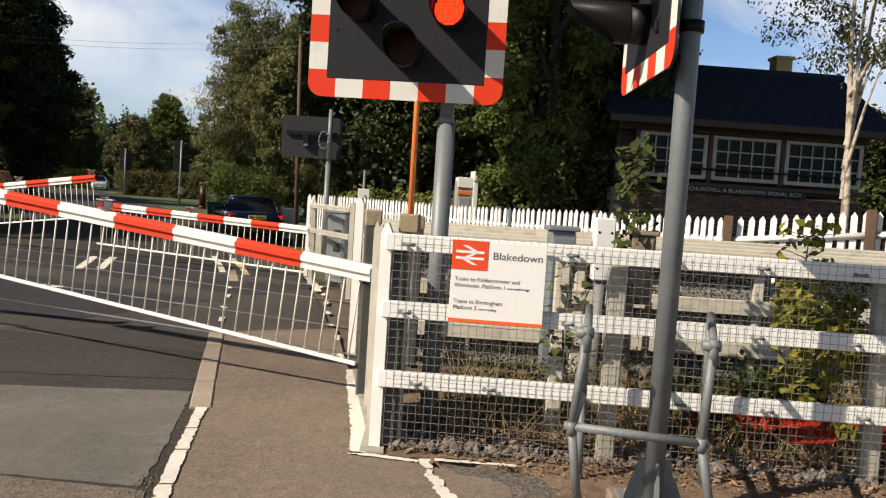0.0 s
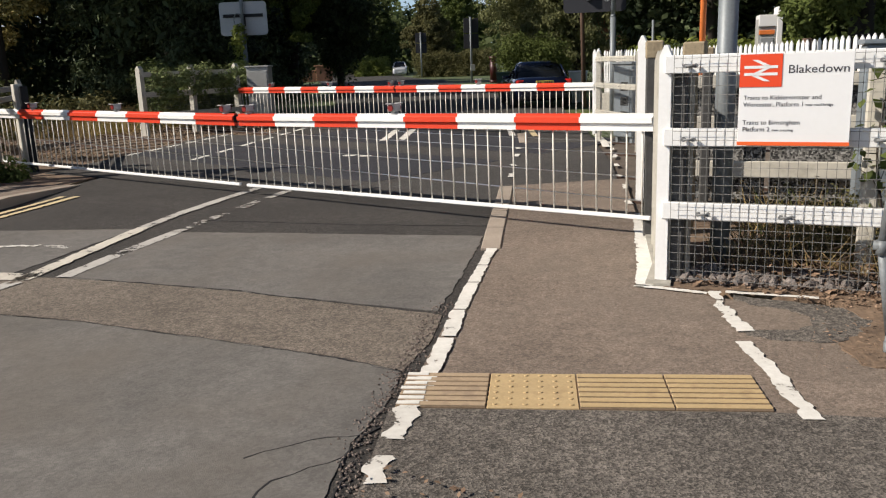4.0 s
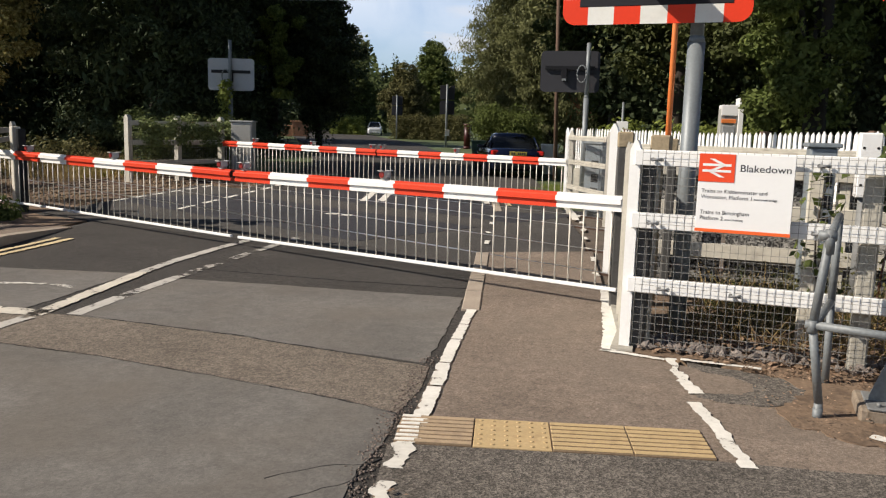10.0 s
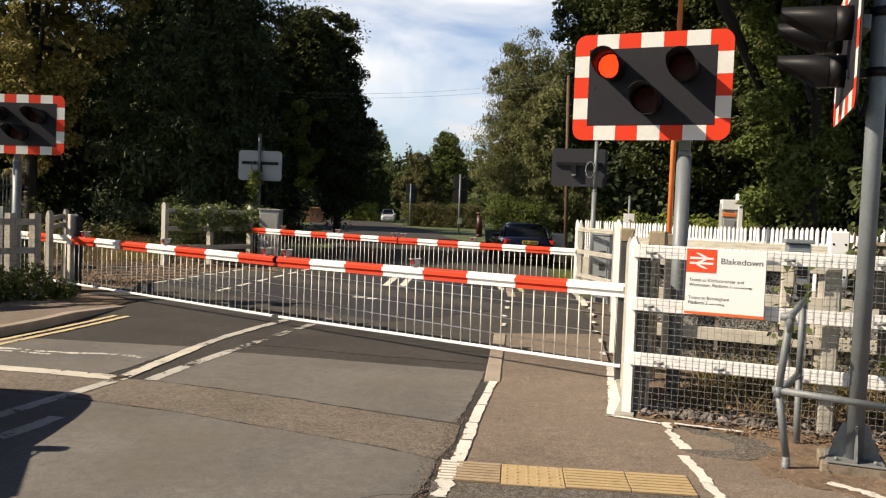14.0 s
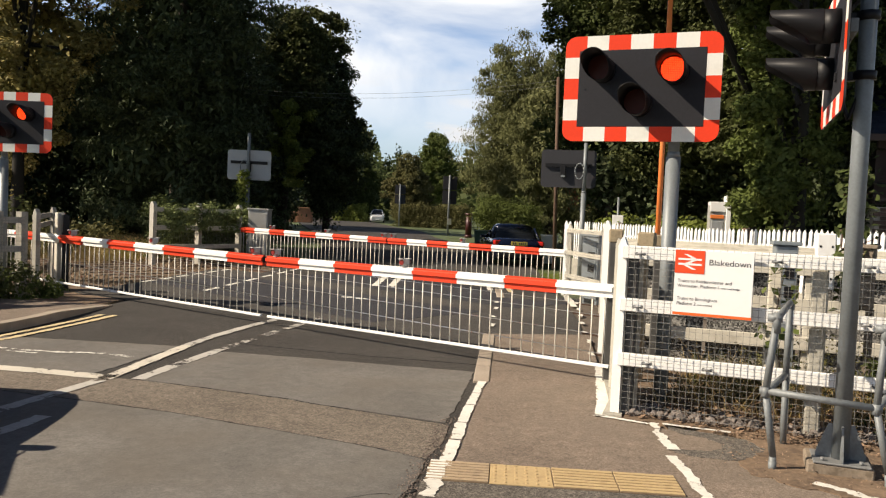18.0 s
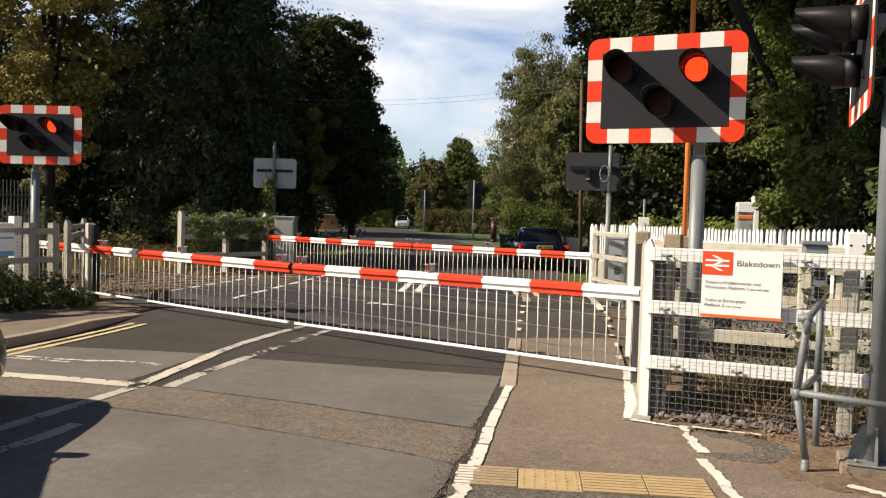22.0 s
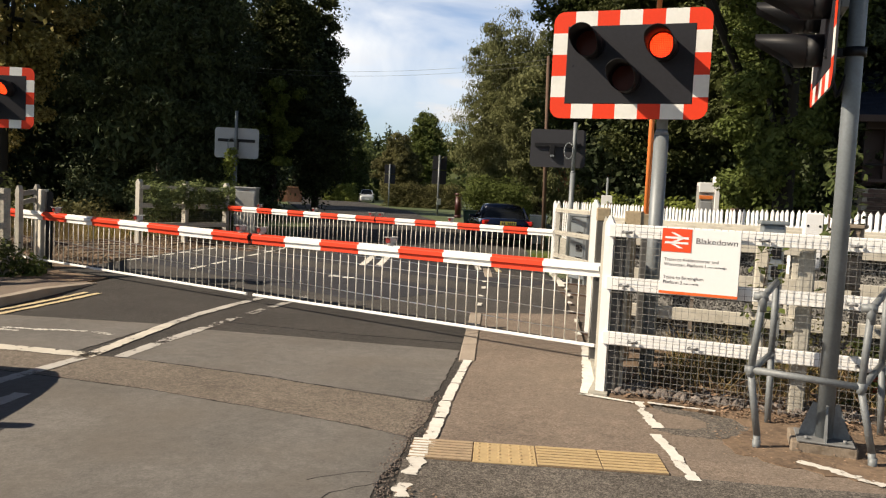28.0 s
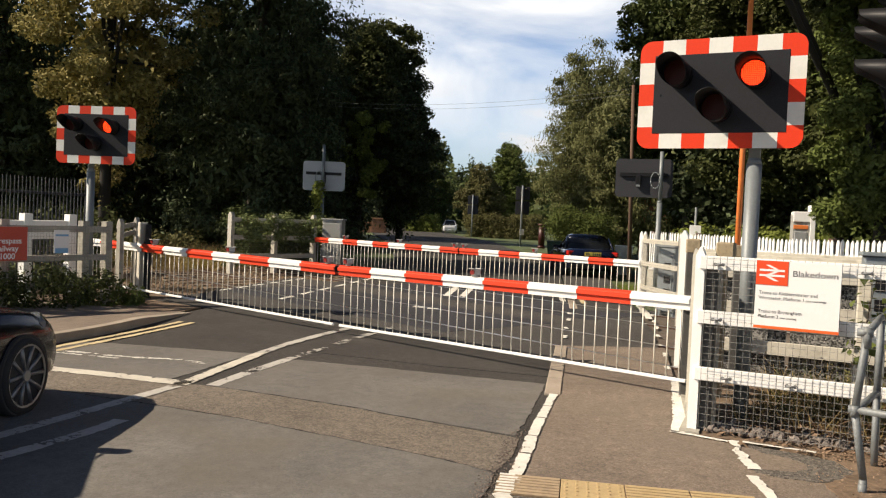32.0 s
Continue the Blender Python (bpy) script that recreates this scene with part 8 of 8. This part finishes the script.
def car(label, m, paint, L=4.6, W=1.8, H=1.44, boot=True, suv=False, r=0.33, rimr=0.235, plate=None, detail=True):
    """Saloon or hatchback, nose towards +x, standing on z = 0."""
    c = thing("car", label, "car", "cars", m)
    w, f = W / 2, L / 2
    belt = H * 0.64
    hood = belt - 0.06
    tail = belt + 0.02 if boot else belt
    st = [(-f, 0.72, 0.42, tail - 0.26), (-f + 0.06, 0.86, 0.3, tail - 0.06), (-f + 0.25, 0.94, 0.24, tail + 0.01), (-f + 0.6, 0.985, 0.2, tail + 0.03), (-f + 1.2, 1.0, 0.19, belt + 0.03), (-0.3, 1.0, 0.18, belt + 0.01), (f - 1.75, 1.0, 0.18, belt + 0.01),
          (f - 1.35, 0.995, 0.18, hood + 0.06), (f - 0.9, 0.985, 0.18, hood + 0.035), (f - 0.5, 0.975, 0.17, hood - 0.01), (f - 0.25, 0.945, 0.16, hood - 0.07), (f - 0.1, 0.89, 0.16, hood - 0.14), (f - 0.03, 0.82, 0.18, hood - 0.22), (f, 0.74, 0.24, hood - 0.3)]
    bm = bmesh.new()
    loft(bm, [body_section(x, w * k, a, b) for x, k, a, b in st])
    part("body", bm, paint, c)
    # glasshouse
    rz = H
    back = -f + (0.75 if boot else 0.2)
    gh = [(back, 0.84, belt - 0.04, belt + 0.02), (back + 0.45, 0.82, belt - 0.04, rz - 0.12), (back + 0.8, 0.78, belt - 0.04, rz - 0.02), (-0.6, 0.74, belt - 0.04, rz), (-0.35, 0.7, belt - 0.04, rz - 0.04), (f - 1.75, 0.84, belt - 0.05, belt + 0.02)]

    def gsec(x, k, z0, z1):
        hh = max(0.03, z1 - z0)
        pr = [(1.06, z0), (1.02, z0 + hh * 0.3), (0.93, z0 + hh * 0.72), (0.84, z0 + hh * 0.94), (0.6, z1)]
        return [(x, w * k * a, z) for a, z in pr] + [(x, -w * k * a, z) for a, z in pr[::-1]]

    bm = bmesh.new()
    loft(bm, [gsec(*g) for g in gh])
    part("glasshouse", bm, CARGLASS, c, "dark tinted windows")
    bm = bmesh.new()
    rows = []
    for x, k, z0, z1 in gh[1:5]:
        rows.append([bm.verts.new((x, w * k * q, z1 + 0.012 - 0.035 * abs(q / 0.86) ** 4)) for q in (-0.86, -0.6, -0.2, 0.2, 0.6, 0.86)])
    for a, b in zip(rows, rows[1:]):
        for i in range(5):
            bm.faces.new((a[i], a[i + 1], b[i + 1], b[i])).smooth = True
    bmesh.ops.recalc_face_normals(bm, faces=bm.faces[:])
    bmesh.ops.solidify(bm, geom=bm.faces[:], thickness=0.03)
    part("roof", bm, paint, c)
    for sgn in (-1, 1):
        for a, b in (((gh[0][0], 0.88, belt), (gh[1][0], 0.76, rz - 0.13)), ((-0.55, 0.84, belt), (-0.6, 0.64, rz - 0.05)), ((gh[5][0], 0.82, belt), (gh[4][0], 0.6, rz - 0.07))):
            bm = bmesh.new()
            rod(bm, (a[0], sgn * w * a[1], a[2]), (b[0], sgn * w * b[1], b[2]), 0.035, 6)
            part("pillar", bm, paint, c)
        bm = bmesh.new()
        box(bm, (f - 1.72, sgn * (w - 0.05), belt + 0.01), (0.12, 0.2, 0.11), 0, 0.03)
        part("door_mirror", bm, paint, c)
        bm = bmesh.new()
        rod(bm, (-f + 0.8, sgn * (w * 0.985), belt - 0.02), (f - 1.7, sgn * (w * 0.985), belt - 0.03), 0.008, 6)
        part("waist_trim", bm, CHROME, c)
        for hx in (-0.75, 0.1):
            bm = bmesh.new()
            rod(bm, (hx, sgn * (w + 0.005), belt - 0.12), (hx + 0.2, sgn * (w + 0.005), belt - 0.11), 0.014, 8)
            part("door_handle", bm, paint, c)
        bm = bmesh.new()
        box(bm, (f - 0.29, sgn * w * 0.77, hood - 0.15), (0.34, 0.2, 0.13), -sgn * 32, 0.045)
        part("headlamp", bm, HEADLAMP, c, "clear headlamp")
        bm = bmesh.new()
        box(bm, (-f + 0.13, sgn * w * 0.76, tail - 0.13), (0.16, 0.3, 0.15), sgn * 18, 0.03)
        part("tail_lamp", bm, TAILRED, c, "red tail lamp")
        for x in (-f + 0.95, f - 0.72):
            # black disc stands in for the shaded wheel well; the body is uncut
            bm = bmesh.new()
            rod(bm, (x, sgn * (w - 0.14), r + 0.005), (x, sgn * (w + 0.004), r + 0.005), r + 0.018, 32)
            part("wheel_well_shade", bm, RUBBER, c)
            wheel(c, x, sgn * (w - 0.075), r, sgn, rimr)
    bm = bmesh.new()
    box(bm, (f - 0.06, 0, 0.52), (0.1, 0.8, 0.2), 0, 0.02)
    part("grille", bm, HOOD, c)
    bm = bmesh.new()
    box(bm, (f - 0.05, 0, 0.28), (0.1, 1.1, 0.12), 0, 0.02)
    part("lower_grille", bm, HOOD, c)
    bm = bmesh.new()
    box(bm, (-f - 0.005, 0, tail - 0.14), (0.025, 0.52, 0.115), 0, 0.003)
    pl = part("number_plate", bm, PLATEYEL, c)
    for k in (0, 1, 2, 3, 5, 6):
        bm = bmesh.new()
        box(bm, (-f - 0.02, -0.2 + k * 0.066, tail - 0.14), (0.004, 0.036, 0.075))
        part("plate_bar", bm, SIGNINK, pl)
    bm = bmesh.new()
    box(bm, (f - 0.005, 0, 0.4), (0.025, 0.52, 0.115), 0, 0.003)
    part("number_plate", bm, SIGNWHITE, c)
    bm = bmesh.new()
    box(bm, (-f + 0.02, 0, 0.36), (0.1, W * 0.8, 0.14), 0, 0.03)
    part("rear_bumper_trim", bm, HOOD, c)
    return c


BLACKPAINT = car_paint("black_car_paint", (0.003, 0.0036, 0.007), 0.3)
BLUEPAINT = car_paint("dark_blue_car_paint", (0.004, 0.007, 0.024))
WHITEPAINT = car_paint("white_car_paint", (0.6, 0.61, 0.62))
# waiting in the other lane: right front wheel near the centre line
WR = 0.3
car_dir = 113.5
cw = Vector((-4.45, -2.66))
hd = Vector((math.cos(radians(car_dir)), math.sin(radians(car_dir))))
rt = Vector((hd.y, -hd.x))
cc = cw - hd * (4.7 / 2 - 0.72) - rt * (0.93 - 0.0)
car("glossy black saloon waiting at the stop line", pose(cc.x, cc.y, 0.004, 0, 0, car_dir), BLACKPAINT, 4.7, 1.84, 1.36, True, False, WR, 0.248)
car("dark blue saloon parked beyond the crossing", pose(-7.8, 20.6, 0.0, 0, 0, 117), BLUEPAINT, 4.7, 1.78, 1.38, True)
car("white car parked far down the road", pose(-47.2, 85.6, 0.0, 0, 0, -62), WHITEPAINT, 4.3, 1.8, 1.6, False)
# wheeled bins beside the parked car
for (x, y, m, lab) in ((-9.95, 23.6, mat("green_plastic", (0.03, 0.07, 0.04), 0.5, var=0.1), "dark green wheeled bin beside the shrub"), (-6.65, 21.7, WHITE, "white wheeled bin beside the parked car")):
    bn_ = thing("wheelie_bin", lab, "bin", "bins", pose(x, y, -0.04, 0, 0, 20))
    bm = bmesh.new()
    loft(bm, [[(-a, -b, z), (a, -b, z), (a, b, z), (-a, b, z)] for a, b, z in ((0.2, 0.24, 0.05), (0.28, 0.34, 1.0))], smooth=False)
    part("bin_body", bm, m, bn_)
    bm = bmesh.new()
    box(bm, (0, 0, 1.03), (0.6, 0.74, 0.06), 0, 0.02)
    part("lid", bm, m, bn_)


# == movement: flashing lamps and the barriers coming down ==
def motions():
    period, right_on = 0.7155, 19.83
    for lens, (x, y, z), k in FLASHERS:
        if k == 2:
            continue
        start = right_on if k == 1 else right_on + period / 2
        i0 = -int(start / period) - 1
        first = (start % period) >= period / 2
        angle = 0.0 if first else 178.0
        rows = [(0.0, pose(x, y, z, 0, 0, angle))]
        i = 0
        while True:
            t0 = (start + (i // 2 + i0) * period) + (period / 2 if i % 2 else 0.0)
            want = 178.0 if i % 2 else 0.0
            i += 1
            if t0 > 32.0:
                break
            if t0 < 0.1:
                if want != angle:
                    angle = want
                    rows = [(0.0, pose(x, y, z, 0, 0, angle))]
                continue
            k0 = min(round(t0 * FPS), round(31.9 * FPS))
            for q in range(3):
                rows.append(((k0 - 1 + q) / FPS, pose(x, y, z, 0, 0, angle + (want - angle) * q / 2)))
            angle = want
        if rows[-1][0] < 31.995:
            rows.append((32.0, pose(x, y, z, 0, 0, angle)))
        walk(lens, rows)
    times = (0.0, 0.5, 1.0, 1.5, 2.0, 2.4, 32.0)
    # each arm turns about a shaft a little behind its visible end
    for arm, back, lift in ((arm_r, 0.95, (6.3, 4.6, 3.0, 1.6, 0.6, 0.0, 0.0)), (arm_l, -0.33, (6.0, 4.3, 2.9, 1.6, 0.6, 0.0, 0.0)),
                            (fa, 0.3, (2.0, 1.3, 0.8, 0.3, 0.1, 0.0, 0.0)), (fb, 0.3, (7.2, 5.4, 3.6, 1.3, 0.3, 0.0, 0.0))):
        down = arm.matrix_world.copy()
        walk(arm, [(t, down @ pose(-back, 0, 0) @ pose(0, 0, 0, 0, -a, 0) @ pose(back, 0, 0)) for t, a in zip(times, lift)])


motions()
